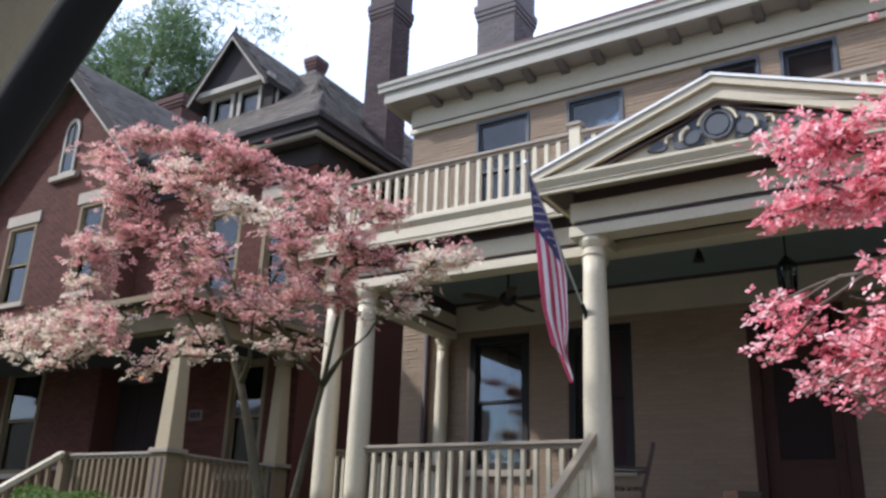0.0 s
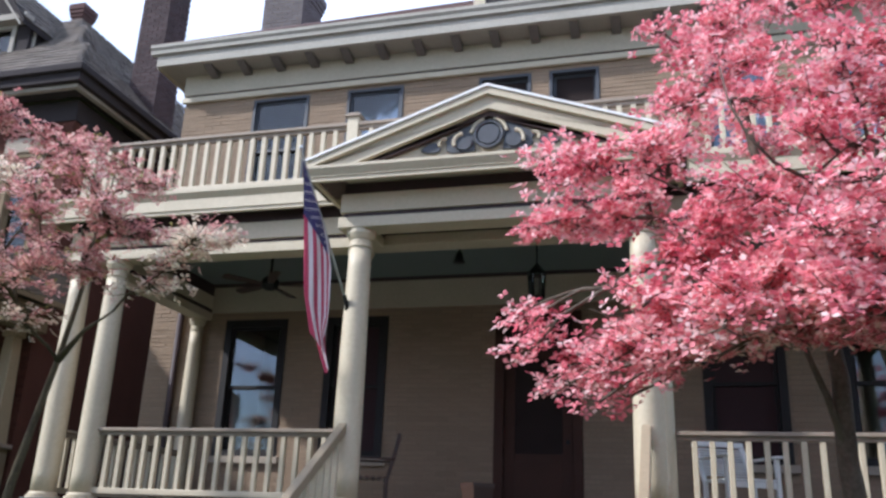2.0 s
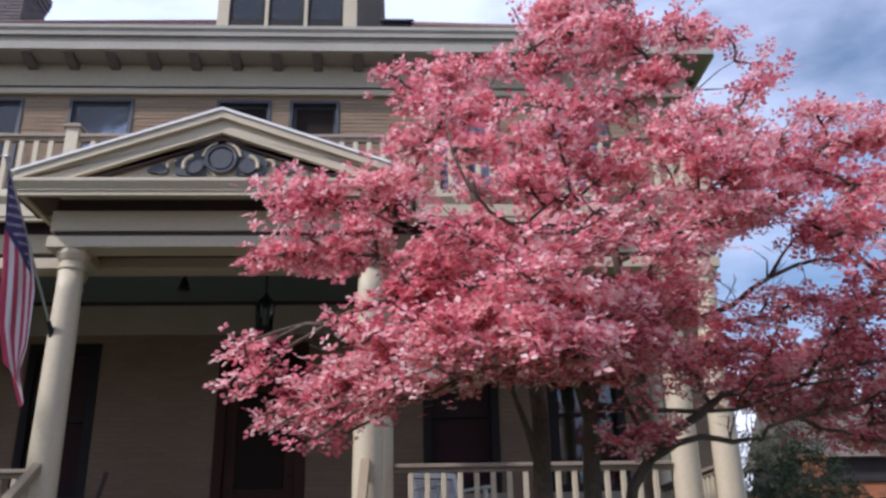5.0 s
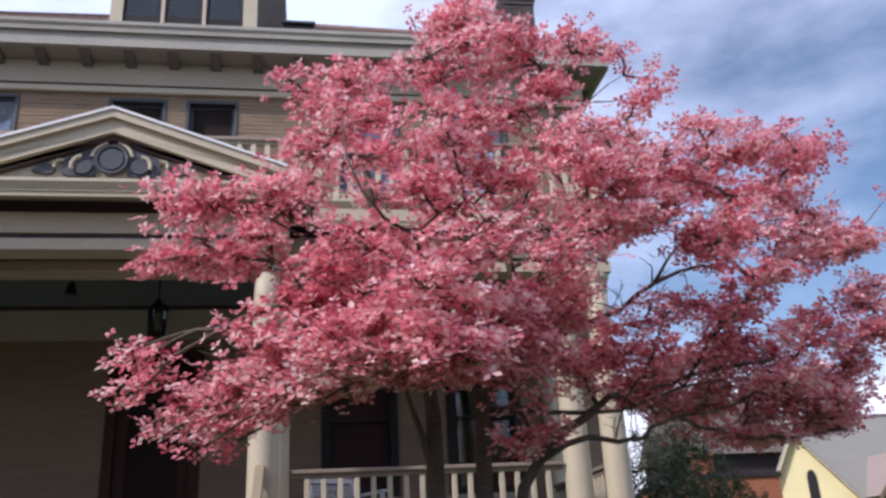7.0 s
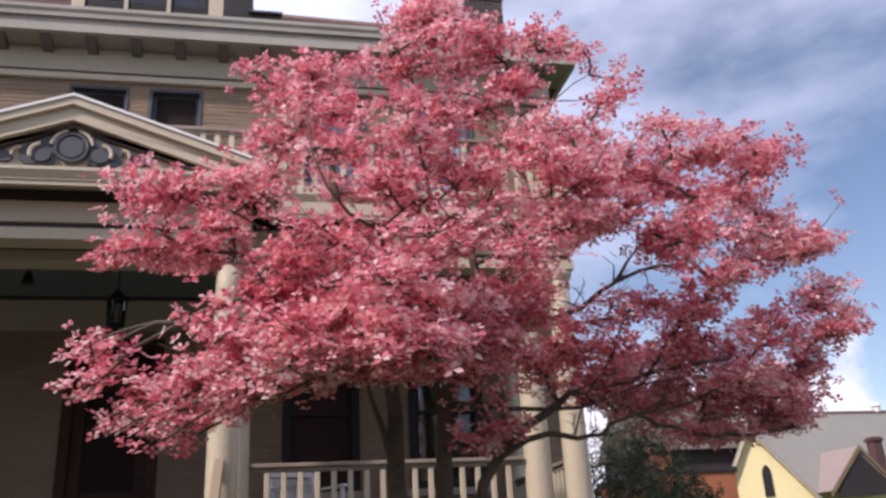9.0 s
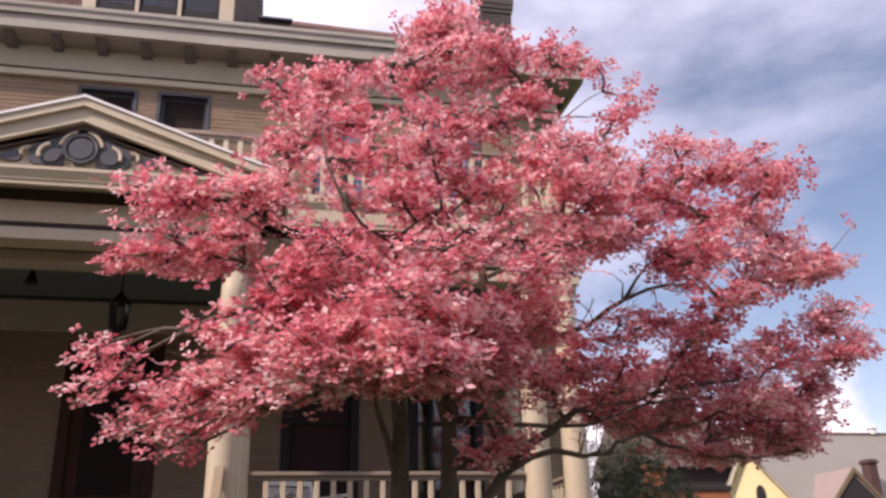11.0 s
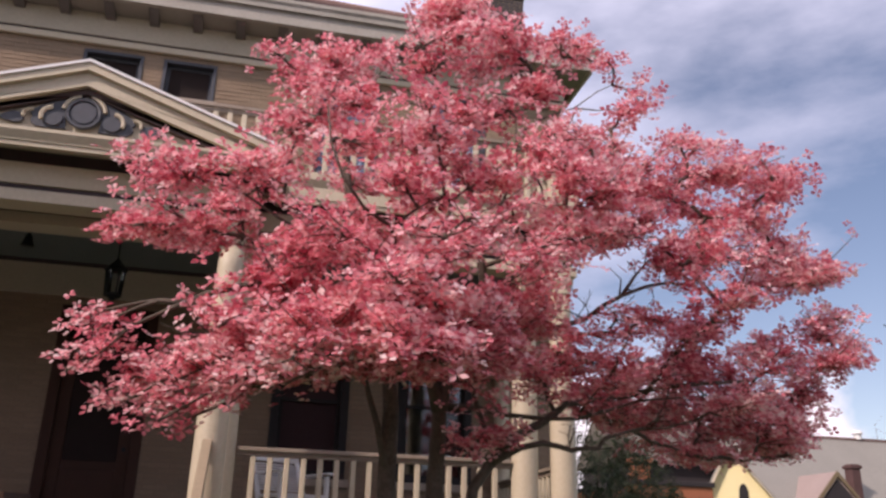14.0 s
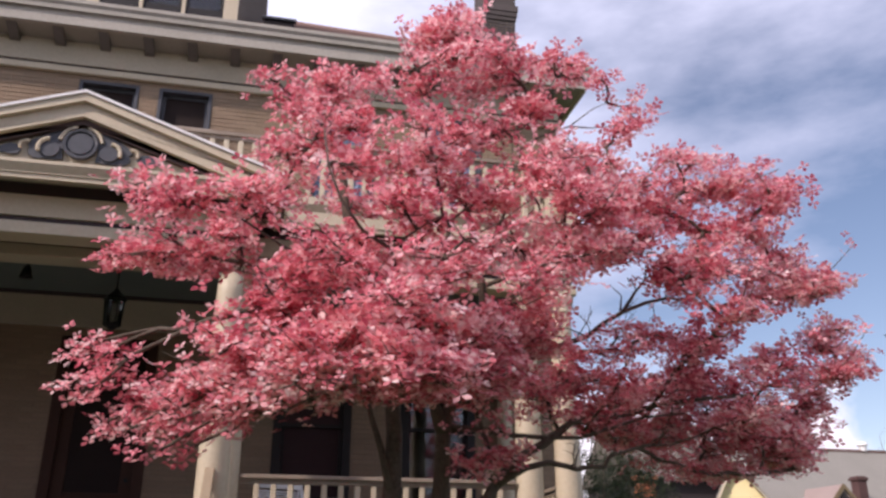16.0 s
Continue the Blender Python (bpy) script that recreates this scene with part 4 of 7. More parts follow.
# ---- red brick house ----
LX0, LX1, LY = -15.2, -9.75, 11.5
GX0, GX1, GY, GAX = -20.3, -14.6, 11.05, -17.25
RHOLES = [(-11.42, -10.5, 2.7, 4.75), (-14.9, -13.0, 2.05, 4.6), (-12.6, -11.6, 5.9, 7.9), (-11.0, -10.2, 5.9, 7.9)]
GHOLES = [(-18.95, -17.85, 6.5, 8.45), (-16.3, -15.4, 6.5, 8.6), (-17.75, -16.45, 2.7, 4.9)]
red = thing("wall_red_front", ((LX0 + LX1) / 2, LY, LAWN), "dark red brick front of the neighbouring house", "wall", "", "structure")
part("mortar", holed_wall(bmesh.new(), LX0, LX1, LY, LY + 0.3, LAWN - 0.3, 8.75, RHOLES), RED_MORTAR, red)
rnd = random.Random(11)
brick_mesh("brickwork", bricks(LX0, LX1, 2.0, 8.7, RHOLES, seed=12), LY, red, RED_BRICK, rnd)
red_side = thing("wall_red_side", (LX1, 15.0, LAWN), "dark red brick side wall facing the gap between houses", "wall", "", "structure")
part("mortar", boxes((LX1 - 0.3, LX1 - 0.002, LY + 0.3, 20.0, LAWN - 0.3, 8.75)), RED_MORTAR, red_side)
wing = thing("wall_red_gable", (GAX, GY, LAWN), "dark red brick gable with an arched window and stone lintels", "wall", "", "structure")
bm = holed_wall(bmesh.new(), GX0, GX1, GY, GY + 0.3, LAWN - 0.3, 9.3, GHOLES)
prism(bm, [(GX0, 9.3), (GX1, 9.3), (GAX, 12.05)], "y", GY, GY + 0.3)
part("mortar", bm, RED_MORTAR, wing)
rects = []
all_rects = bricks(GX0, GX1, 2.0, 9.3, GHOLES, seed=13)
for r in bricks(GX0, GX1, 9.3, 12.0, [], seed=14):
    lim = (12.03 - r[3]) / 2.75 * (GX1 - GX0) / 2
    if r[0] > GAX - lim and r[1] < GAX + lim:
        all_rects.append(r)
me = bpy.data.meshes.new("brick")
b = boxes((-0.1075, 0.1075, -0.008, 0.004, -0.0325, 0.0325))
b.to_mesh(me)
b.free()
me.materials.append(RED_BRICK)
count = 0
for r in all_rects:
    if -18.2 < r[0] < -15.8 and 8.8 < r[2] < 10.6 and r[1] - r[0] > 0.214 and count < 200 and abs((r[0] + r[1]) / 2 - GAX) > 0.7:
        piece("brick", me, wing, ((r[0] + r[1]) / 2, GY, (r[2] + r[3]) / 2))
        count += 1
    else:
        rects.append(r)
brick_mesh("brickwork", rects, GY, wing, RED_BRICK, rnd)
part("side_wall", boxes((GX1 - 0.3, GX1 - 0.01, GY + 0.3, 16, LAWN - 0.3, 9.4)), RED_MORTAR, wing)
for a, b, zz in ((-19.05, -17.75, 8.45), (-16.4, -15.3, 8.6), (-12.7, -11.5, 7.9), (-11.1, -10.1, 7.9)):
    yy = GY if a < -14.8 else LY
    part("lintel", boxes((a, b, yy - 0.05, yy + 0.1, zz, zz + 0.28)), STONE, wing if a < -14.8 else red, "pale stone lintel", bevel=0.012)
for k, h in enumerate([RHOLES[0], RHOLES[2], RHOLES[3]]):
    window(f"window_{k + 11}", *h, LY, "tan framed sash window in red brick", CURTAIN if k else None, frame_mat=TAN_TRIM, inner=0.09)
for k, h in enumerate(GHOLES):
    window(f"window_{k + 14}", *h, GY, "tan framed sash window in red brick", CURTAIN if k < 2 else None, frame_mat=TAN_TRIM, inner=0.09)

# arched attic window
aw = thing("window_17", (GAX, GY, 9.3), "narrow arched attic window with a pale frame", "window", "", "structure")


AWX = GAX + 0.13


def arched(w, z0, zs, n=14):
    pts = [(AWX - w, z0), (AWX + w, z0)]
    for k in range(n + 1):
        a = math.pi * k / n
        pts.append((AWX + w * math.cos(a), zs + w * 1.35 * math.sin(a)))
    return pts


outer, inner_ = arched(0.27, 9.5, 10.6), arched(0.205, 9.58, 10.6)
bm = bmesh.new()
for i in range(len(outer)):
    j = (i + 1) % len(outer)
    prism(bm, [outer[i], outer[j], inner_[j], inner_[i]], "y", GY - 0.05, GY - 0.008)
part("window_frame", bm, PALE_EDGE, aw)
bm = bmesh.new()
prism(bm, arched(0.205, 9.58, 10.6), "y", GY - 0.015, GY - 0.009)
part("pane", bm, mat("dark_glass", (0.02, 0.025, 0.03), 0.08, 0.1, 5, 1, 0.02), aw, "dark reflecting glass")
part("sash_bar", boxes((AWX - 0.205, AWX + 0.205, GY - 0.04, GY - 0.016, 10.2, 10.25), (AWX - 0.015, AWX + 0.015, GY - 0.038, GY - 0.017, 10.25, 10.85)), TAN_TRIM, aw)
part("window_sill", boxes((AWX - 0.5, AWX + 0.5, GY - 0.12, GY, 9.37, 9.5)), STONE, aw, "stone sill", bevel=0.01)


def slates(x_at, rows, cols, corner, du, dv, parent, seed, keep=None, w=0.26, h=0.24):
    """Joined slates on a slope: corner, unit along the eave du, unit up the slope dv."""
    rnd = random.Random(seed)
    du, dv = Vector(du).normalized(), Vector(dv).normalized()
    nn = du.cross(dv).normalized()
    if nn.z < 0:
        nn = -nn
    v, f = [], []
    for r in range(rows):
        for c in range(cols):
            o = Vector(corner) + du * (c * w + (w / 2 if r % 2 else 0)) + dv * (r * h)
            if keep and not keep(o + du * w / 2 + dv * h / 2):
                continue
            k = len(v)
            t = 0.022 + rnd.uniform(0, 0.01)
            g = 0.006
            for p, q, s in ((g, 0, 0.002), (w - g, 0, 0.002), (w - g, 0, t), (g, 0, t), (w - g, h * 1.15, 0.008), (g, h * 1.15, 0.008)):
                v.append(o + du * p + dv * (q + rnd.uniform(-0.006, 0.006)) + nn * s)
            f += [(k, k + 1, k + 2, k + 3), (k + 3, k + 2, k + 4, k + 5)]
    return mesh_part("slate_courses", v, f, SLATE, parent, "overlapping grey slates", "stuff")


# gable roof of the wing
groof = thing("gable_roof", (GAX, 13.0, 9.3), "steep grey slate gable roof with pale barge boards", "roof", "", "structure")
GS = 1.0
APX = 12.42
bm = bmesh.new()
for sg in (-1, 1):
    prism(bm, [(GAX, APX), (GAX + sg * 3.1, APX - 3.1 * GS), (GAX + sg * 3.1, APX - 3.1 * GS - 0.1), (GAX, APX - 0.1)], "y", GY - 0.42, 17.5)
part("deck", bm, SLATE, groof)
slates(0, 19, 31, (GAX + 3.1, GY - 0.44, APX - 3.1 * GS + 0.004), (0, 1, 0), (-1, 0, GS), groof, 21)
bm = bmesh.new()
for sg in (-1, 1):
    prism(bm, [(GAX, APX - 0.30), (GAX + sg * 3.05, APX - 3.05 * GS - 0.30), (GAX + sg * 3.05, APX - 3.05 * GS - 0.36), (GAX, APX - 0.36)], "y", GY - 0.46, GY - 0.43)
part("barge_edge", bm, PALE_EDGE, groof, "pale edge strip")
bm = bmesh.new()
for sg in (-1, 1):
    prism(bm, [(GAX, APX - 0.02), (GAX + sg * 3.1, APX - 3.1 * GS - 0.02), (GAX + sg * 3.05, APX - 3.05 * GS - 0.30), (GAX, APX - 0.30)], "y", GY - 0.45, GY - 0.425)
part("barge_board", bm, DARK_TRIM, groof, "dark barge board")

# main hipped roof of the red house, with boxed eaves
REX, REY, REZ = -9.36, 10.95, 9.0
hroof = thing("hipped_roof", (-12.0, 14.0, REZ), "steep slate hipped roof with dark boxed eaves", "roof", "", "structure")
RS = 1.05
RRX, RRY = -12.6, 14.3
RTZ = REZ + 0.22 + RS * (RRY - REY)
bm = bmesh.new()
c = [bm.verts.new(p) for p in ((-16.0, REY, REZ + 0.22), (REX, REY, REZ + 0.22), (REX, 20, REZ + 0.22), (-16.0, 20, REZ + 0.22), (RRX, RRY, RTZ), (RRX, 17.5, RTZ))]
for f in ((0, 1, 4), (1, 2, 5, 4), (2, 3, 5), (3, 0, 4, 5), (3, 2, 1, 0)):
    bm.faces.new([c[i] for i in f])
part("deck", bm, SLATE, hroof)
slates(0, 20, 30, (-16, REY - 0.02, REZ + 0.23), (1, 0, 0), (0, 1, RS), hroof, 22, lambda p: p.x < REX - (p.y - REY) * (REX - RRX) / (RRY - REY) and p.x > -16 + (p.y - REY) * 0.9)
slates(0, 22, 36, (REX + 0.02, REY, REZ + 0.23), (0, 1, 0), (RRX - REX, 0, RTZ - REZ - 0.22), hroof, 23, lambda p: p.y > REY + (REX - p.x) * (RRY - REY) / (REX - RRX) and p.x > RRX)
part("boxed_eaves", boxes((-15.5, REX, REY, LY, REZ - 0.07, REZ + 0.16), (LX1 - 0.02, REX, LY, 20, REZ - 0.07, REZ + 0.16)), DARK_TRIM, hroof, "dark painted eaves", bevel=0.01)
part("gutter", boxes((-15.5, REX + 0.08, REY - 0.08, REY, REZ + 0.1, REZ + 0.24), (REX, REX + 0.08, REY + 0.002, 20, REZ + 0.1, REZ + 0.24)), DARK_TRIM, hroof, bevel=0.02)
part("eaves_moulding", boxes((-15.4, REX - 0.10, REY + 0.10, REY + 0.2, REZ - 0.145, REZ - 0.072), (REX - 0.2, REX - 0.10, REY + 0.202, 20, REZ - 0.145, REZ - 0.072)), PALE_EDGE, hroof, "pale moulding", bevel=0.01)
part("frieze", boxes((LX0, LX1 + 0.03, LY - 0.04, LY - 0.012, REZ - 0.55, REZ - 0.16), (LX1 - 0.002, LX1 + 0.03, LY - 0.012, 20, REZ - 0.55, REZ - 0.16)), DARK_TRIM, hroof, "dark frieze")

# gabled dormer
gd = thing("gabled_dormer", (-13.1, 12.0, 10.0), "grey gabled dormer with two pale framed windows", "dormer", "", "structure")
GDX, GDY, GDA = -13.03, 12.0, 12.66
part("front_wall", holed_wall(bmesh.new(), GDX - 0.85, GDX + 1.15, GDY + 0.2, GDY + 0.3, 9.9, 11.3, [(GDX - 0.62, GDX - 0.1, 10.35, 11.12), (GDX + 0.22, GDX + 0.74, 10.35, 11.12)]), DARK_TRIM, gd)
for a in (GDX - 0.62, GDX + 0.22):
    w = part("window", boxes((a - 0.1, a, GDY + 0.16, GDY + 0.26, 10.25, 11.2), (a + 0.52, a + 0.62, GDY + 0.16, GDY + 0.26, 10.25, 11.2), (a, a + 0.52, GDY + 0.16, GDY + 0.26, 10.25, 10.36), (a, a + 0.52, GDY + 0.16, GDY + 0.26, 11.1, 11.2)), PALE_EDGE, gd, "pale framed window", bevel=0.006)
    part("pane", boxes((a, a + 0.52, GDY + 0.24, GDY + 0.246, 10.36, 11.1)), GLASS, w)
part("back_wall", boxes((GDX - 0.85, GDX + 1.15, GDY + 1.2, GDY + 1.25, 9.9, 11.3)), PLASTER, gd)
bm = bmesh.new()
prism(bm, [(GDX - 1.0, 11.32), (GDX + 1.0, 11.32), (GDX, 12.5)], "y", GDY + 0.05, GDY + 0.2)
part("gable", bm, DARK_TRIM, gd, "grey shingled gable")
part("gable_sill", boxes((GDX - 1.15, GDX + 1.2, GDY - 0.02, GDY + 0.2, 11.18, 11.32)), PALE_EDGE, gd, "pale board", bevel=0.01)
bm = bmesh.new()
for sg in (-1, 1):
    prism(bm, [(GDX, GDA), (GDX + sg * 1.25, GDA - 1.25 * 1.24), (GDX + sg * 1.25, GDA - 1.25 * 1.24 - 0.12), (GDX, GDA - 0.16)], "y", GDY - 0.12, GDY + 4.2)
part("dormer_roof", bm, DARK_TRIM, gd)
slates(0, 8, 16, (GDX + 1.25, GDY - 0.13, GDA - 1.25 * 1.24 + 0.004), (0, 1, 0), (-1, 0, 1.24), gd, 24)
bm = bmesh.new()
for sg in (-1, 1):
    prism(bm, [(GDX, GDA - 0.17), (GDX + sg * 1.2, GDA - 1.2 * 1.24 - 0.17), (GDX + sg * 1.2, GDA - 1.2 * 1.24 - 0.23), (GDX, GDA - 0.23)], "y", GDY - 0.14, GDY - 0.11)
part("barge_edge", bm, PALE_EDGE, gd, "pale edge strip")
bm = bmesh.new()
prism(bm, [(GDY + 0.3, 9.9), (GDY + 1.4, 11.25), (GDY + 0.3, 11.25)], "x", GDX + 1.1, GDX + 1.15)
part("side_wall", bm, DARK_TRIM, gd)
bm = bmesh.new()
for p0, p1 in (((GDY + 0.32, 10.3), (GDY + 0.32, 11.2)), ((GDY + 0.32, 11.2), (GDY + 1.2, 11.2)), ((GDY + 1.2, 11.2), (GDY + 0.32, 10.3))):
    tube(bm, [(GDX + 1.17, *p0), (GDX + 1.17, *p1)], 0.035, 6)
part("side_frame", bm, PALE_EDGE, gd, "pale triangular frame")
part("finial", lathe(bmesh.new(), [(0.03, GDA - 0.05), (0.05, GDA + 0.05), (0.02, GDA + 0.12), (0.005, GDA + 0.2)], GDX, GDY - 0.05, 8), DARK_TRIM, gd)

# the haze before this red stack is mixed into its plum grey brick
chimney("tall_chimney", -10.2, -9.55, 13.3, 14.0, 8.6, 17.0, 12.85, mat("hazed_plum_brick", (0.09, 0.068, 0.07), 0.9, 0.3, 50, 1.2, 0.5, spread=0.5), "very tall red brick chimney greyed as by haze, with corbelled bands", 6, 0.05, dark=RED_MORTAR)
chimney("brick_chimney", -14.05, -13.72, 15.5, 15.9, 11.5, 14.15, 13.78, CHIMNEY_BRICK, "short red brick chimney with a corbelled head behind the dormer", 7, 0.06, dark=RED_MORTAR)
chimney("brick_chimney", -19.1, -18.1, 14.8, 15.6, 9.0, 13.75, 13.4, CHIMNEY_BRICK, "broad red brick chimney behind the slate gable", 8, 0.1, dark=RED_MORTAR)

# porch of the red house
QX0, QX1, QY = -20.2, -9.5, 8.8
qp = thing("red_house_porch", (-14.5, 10.0, FLOOR), "wooden porch of the red brick house with a slate roof", "porch", "", "structure")
part("deck", boxes((QX0, QX1, QY - 0.15, LY - 0.01, FLOOR - 0.2, FLOOR)), FLOORBOARD, qp)
part("base_wall", boxes((QX0 + 0.05, QX1 - 0.05, QY - 0.08, QY + 0.1, LAWN - 0.3, FLOOR - 0.2), (QX1 - 0.25, QX1 - 0.06, QY + 0.1, LY - 0.012, LAWN - 0.3, FLOOR - 0.2)), RED_BRICK, qp)
part("beam", boxes((QX0, QX1, QY - 0.15, QY + 0.12, 4.6, 4.86), (QX1 - 0.28, QX1, QY + 0.12, LY - 0.01, 4.6, 4.86)), TAN_TRIM, qp, bevel=0.01)
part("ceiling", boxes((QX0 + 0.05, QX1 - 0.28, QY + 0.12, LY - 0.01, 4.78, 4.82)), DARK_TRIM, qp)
part("bed_moulding", boxes((QX0, QX1 + 0.07, QY - 0.21, QY - 0.152, 4.88, 5.0), (QX1 + 0.002, QX1 + 0.06, QY - 0.15, LY - 0.01, 4.88, 5.0)), TAN_TRIM, qp, bevel=0.01)
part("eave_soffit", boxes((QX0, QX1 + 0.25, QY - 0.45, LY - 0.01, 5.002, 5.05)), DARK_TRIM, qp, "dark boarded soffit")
part("cornice", boxes((QX0, QX1 + 0.29, QY - 0.49, QY - 0.452, 4.97, 5.07), (QX1 + 0.252, QX1 + 0.29, QY - 0.45, LY - 0.01, 4.97, 5.07)), TAN_TRIM, qp, bevel=0.01)
bm = bmesh.new()
prism(bm, [(QY - 0.46, 5.06), (LY - 0.01, 6.0), (LY - 0.01, 5.06)], "x", QX0, QX1 + 0.25)
part("roof_slope", bm, SLATE, qp)


def square_column(x, y):
    c = thing("square_column", (x, y, FLOOR), "tapered square tan column on a panelled post", "column", "red house porch columns")
    bm = bmesh.new()
    a, b = 0.14, 0.092
    lo = [bm.verts.new((x + sx * a, y + sy * a, 2.84)) for sx, sy in ((-1, -1), (1, -1), (1, 1), (-1, 1))]
    hi = [bm.verts.new((x + sx * b, y + sy * b, 4.5)) for sx, sy in ((-1, -1), (1, -1), (1, 1), (-1, 1))]
    for i in range(4):
        bm.faces.new((lo[i], lo[(i + 1) % 4], hi[(i + 1) % 4], hi[i]))
    bm.faces.new(lo[::-1])
    bm.faces.new(hi)
    part("shaft", bm, SUNLIT_TAN, c, bevel=0.01)
    part("capital", boxes((x - 0.125, x + 0.125, y - 0.125, y + 0.125, 4.5, 4.6)), SUNLIT_TAN, c, bevel=0.01)
    part("post", boxes((x - 0.16, x + 0.16, y - 0.16, y + 0.16, FLOOR, 2.77)), TAN_TRIM, c, bevel=0.008)
    part("post_cap", boxes((x - 0.2, x + 0.2, y - 0.2, y + 0.2, 2.77, 2.84)), GREY_RAIL, c, bevel=0.01)
    for sx, sy in ((-0.075, 0), (0.075, 0)):
        part("groove", boxes((x + sx - 0.028, x + sx + 0.028, y - 0.164, y - 0.159, FLOOR + 0.1, 2.7)), PLUM, c, "dark plum groove")


TAN_BAL = baluster_mesh("baluster", 0.66, 0.06, TAN_TRIM)
for x in (-9.73, -14.8):
    square_column(x, QY + 0.02)
square_column(-15.5, LY - 0.28)
square_column(-9.9, LY - 0.25)
railing("porch_railing", (-9.89, QY), (-11.92, QY), 2.08, 2.80, "tan baluster railing of the red house porch", TAN_BAL, 0.14, GREY_RAIL, TAN_TRIM)
railing("porch_railing", (-9.73, QY + 0.18), (-9.88, LY - 0.41), 2.08, 2.80, "tan baluster railing along the porch side", TAN_BAL, 0.14, GREY_RAIL, TAN_TRIM)
ns = thing("stair_rail", (-12.02, 8.0, LAWN), "pale sloping stair rail of the red house steps", "railing", "stair railings")
bm = bmesh.new()
prism(bm, [(QY - 0.1, 2.84), (QY - 0.1, 2.74), (7.2, 1.77), (7.2, 1.87)], "x", -12.08, -11.96)
part("hand_rail", bm, CREAM, ns, bevel=0.01)
part("newel", boxes((-12.1, -11.94, QY - 0.1, QY + 0.06, FLOOR - 0.2, 2.77), (-12.15, -11.89, QY - 0.14, QY + 0.1, 2.77, 2.82)), TAN_TRIM, ns, bevel=0.01)
part("foot_newel", boxes((-12.1, -11.95, 7.05, 7.2, LAWN - 0.1, 1.98)), TAN_TRIM, ns, bevel=0.01)
for k in range(8):
    y = QY - 0.28 - k * 0.16
    z = 2.84 - 0.646 * (QY - 0.1 - y)
    part("baluster", boxes((-12.05, -11.99, y - 0.025, y + 0.025, z - 0.8, z - 0.08)), TAN_TRIM, ns)

rd = thing("door_2", (-13.95, LY, 2.05), "dark double door in the shade of the red house porch", "door", "", "structure")
part("door_frame", boxes((-14.9, -14.78, LY - 0.03, LY + 0.2, 2.05, 4.6), (-13.12, -13.0, LY - 0.03, LY + 0.2, 2.05, 4.6), (-14.78, -13.12, LY - 0.03, LY + 0.2, 4.48, 4.6)), DARK_TRIM, rd)
for a, b in ((-14.78, -13.955), (-13.945, -13.12)):
    part("door_leaf", boxes((a, b, LY + 0.06, LY + 0.11, 2.05, 4.48)), SCREEN, rd, bevel=0.008)
plaque = thing("plaque", (-12.2, LY, 3.6), "small grey plaque with worn dark marks on the red brick", "plaque")
part("plate", boxes((-12.38, -12.02, LY - 0.04, LY - 0.012, 3.68, 3.88)), PLAQUE, plaque, bevel=0.015)
for k in range(3):
    part("mark", boxes((-12.32 + k * 0.09, -12.26 + k * 0.09, LY - 0.046, LY - 0.041, 3.73, 3.83)), DARK_TRIM, plaque, "dark bar")
lamp = thing("porch_lamp", (-12.05, 10.0, 4.1), "small glowing porch lamp hung from the ceiling", "lamp")
part("rod", tube(bmesh.new(), [(-12.05, 10, 4.78), (-12.05, 10, 4.28)], 0.012, 6), IRON, lamp)
part("cap", lathe(bmesh.new(), [(0.07, 4.25), (0.05, 4.29), (0.015, 4.31)], -12.05, 10, 12), IRON, lamp)
part("globe", lathe(bmesh.new(), [(0.015, 4.16), (0.035, 4.18), (0.042, 4.215), (0.035, 4.25)], -12.05, 10, 12), GLOBE, lamp, "warm lit glass", smooth=True)


# ---- trees ----
def grow(base, stems, ends, seed):
    """Limbs: each end joins the nearest lower limb already grown. Gives polylines with radii, and the lines' outer stretches."""
    rnd = random.Random(seed)
    nodes, parent = [], []
    lines = []
    for stem in stems:
        last = None
        idx = []
        for p in stem:
            nodes.append(Vector(p))
            parent.append(last)
            last = len(nodes) - 1
            idx.append(last)
        lines.append(idx)
    trunk = Vector(base)
    for e in sorted(ends, key=lambda q: (Vector(q) - trunk).length):
        e = Vector(e)
        best, cost = None, 1e9
        for i, n in enumerate(nodes):
            if n.z < base[2] + (2.5 if e.x < base[0] - 0.5 else 1.55):
                continue
            d = e - n
            c = d.length + max(0.0, -d.z) * 1.6 + 0.25 * (n - trunk).length + max(0, d.z - 1.5 * math.hypot(d.x, d.y)) * 0.2
            if c < cost and d.length > 0.1:
                best, cost = i, c
        a = nodes[best]
        span = (e - a).length
        k = max(3, int(span / 0.16))
        mid = a.lerp(e, 0.5) + Vector((rnd.uniform(-0.1, 0.1), rnd.uniform(-0.1, 0.1), rnd.uniform(0.02, 0.14))) * span
        idx, last = [best], best
        for j in range(1, k + 1):
            t = j / k
            p = a * (1 - t) ** 2 + mid * 2 * t * (1 - t) + e * t * t
            if j < k:
                p = p + Vector((rnd.uniform(-1, 1), rnd.uniform(-1, 1), rnd.uniform(-1, 1))) * 0.022
            nodes.append(p)
            parent.append(last)
            last = len(nodes) - 1
            idx.append(last)
        lines.append(idx)
    load = [0.0] * len(nodes)
    kids = [0] * len(nodes)
    for i in parent:
        if i is not None:
            kids[i] += 1
    for i in range(len(nodes) - 1, -1, -1):
        if kids[i] == 0:
            load[i] += 1.0
        if parent[i] is not None:
            load[parent[i]] += load[i]
    return nodes, lines, load


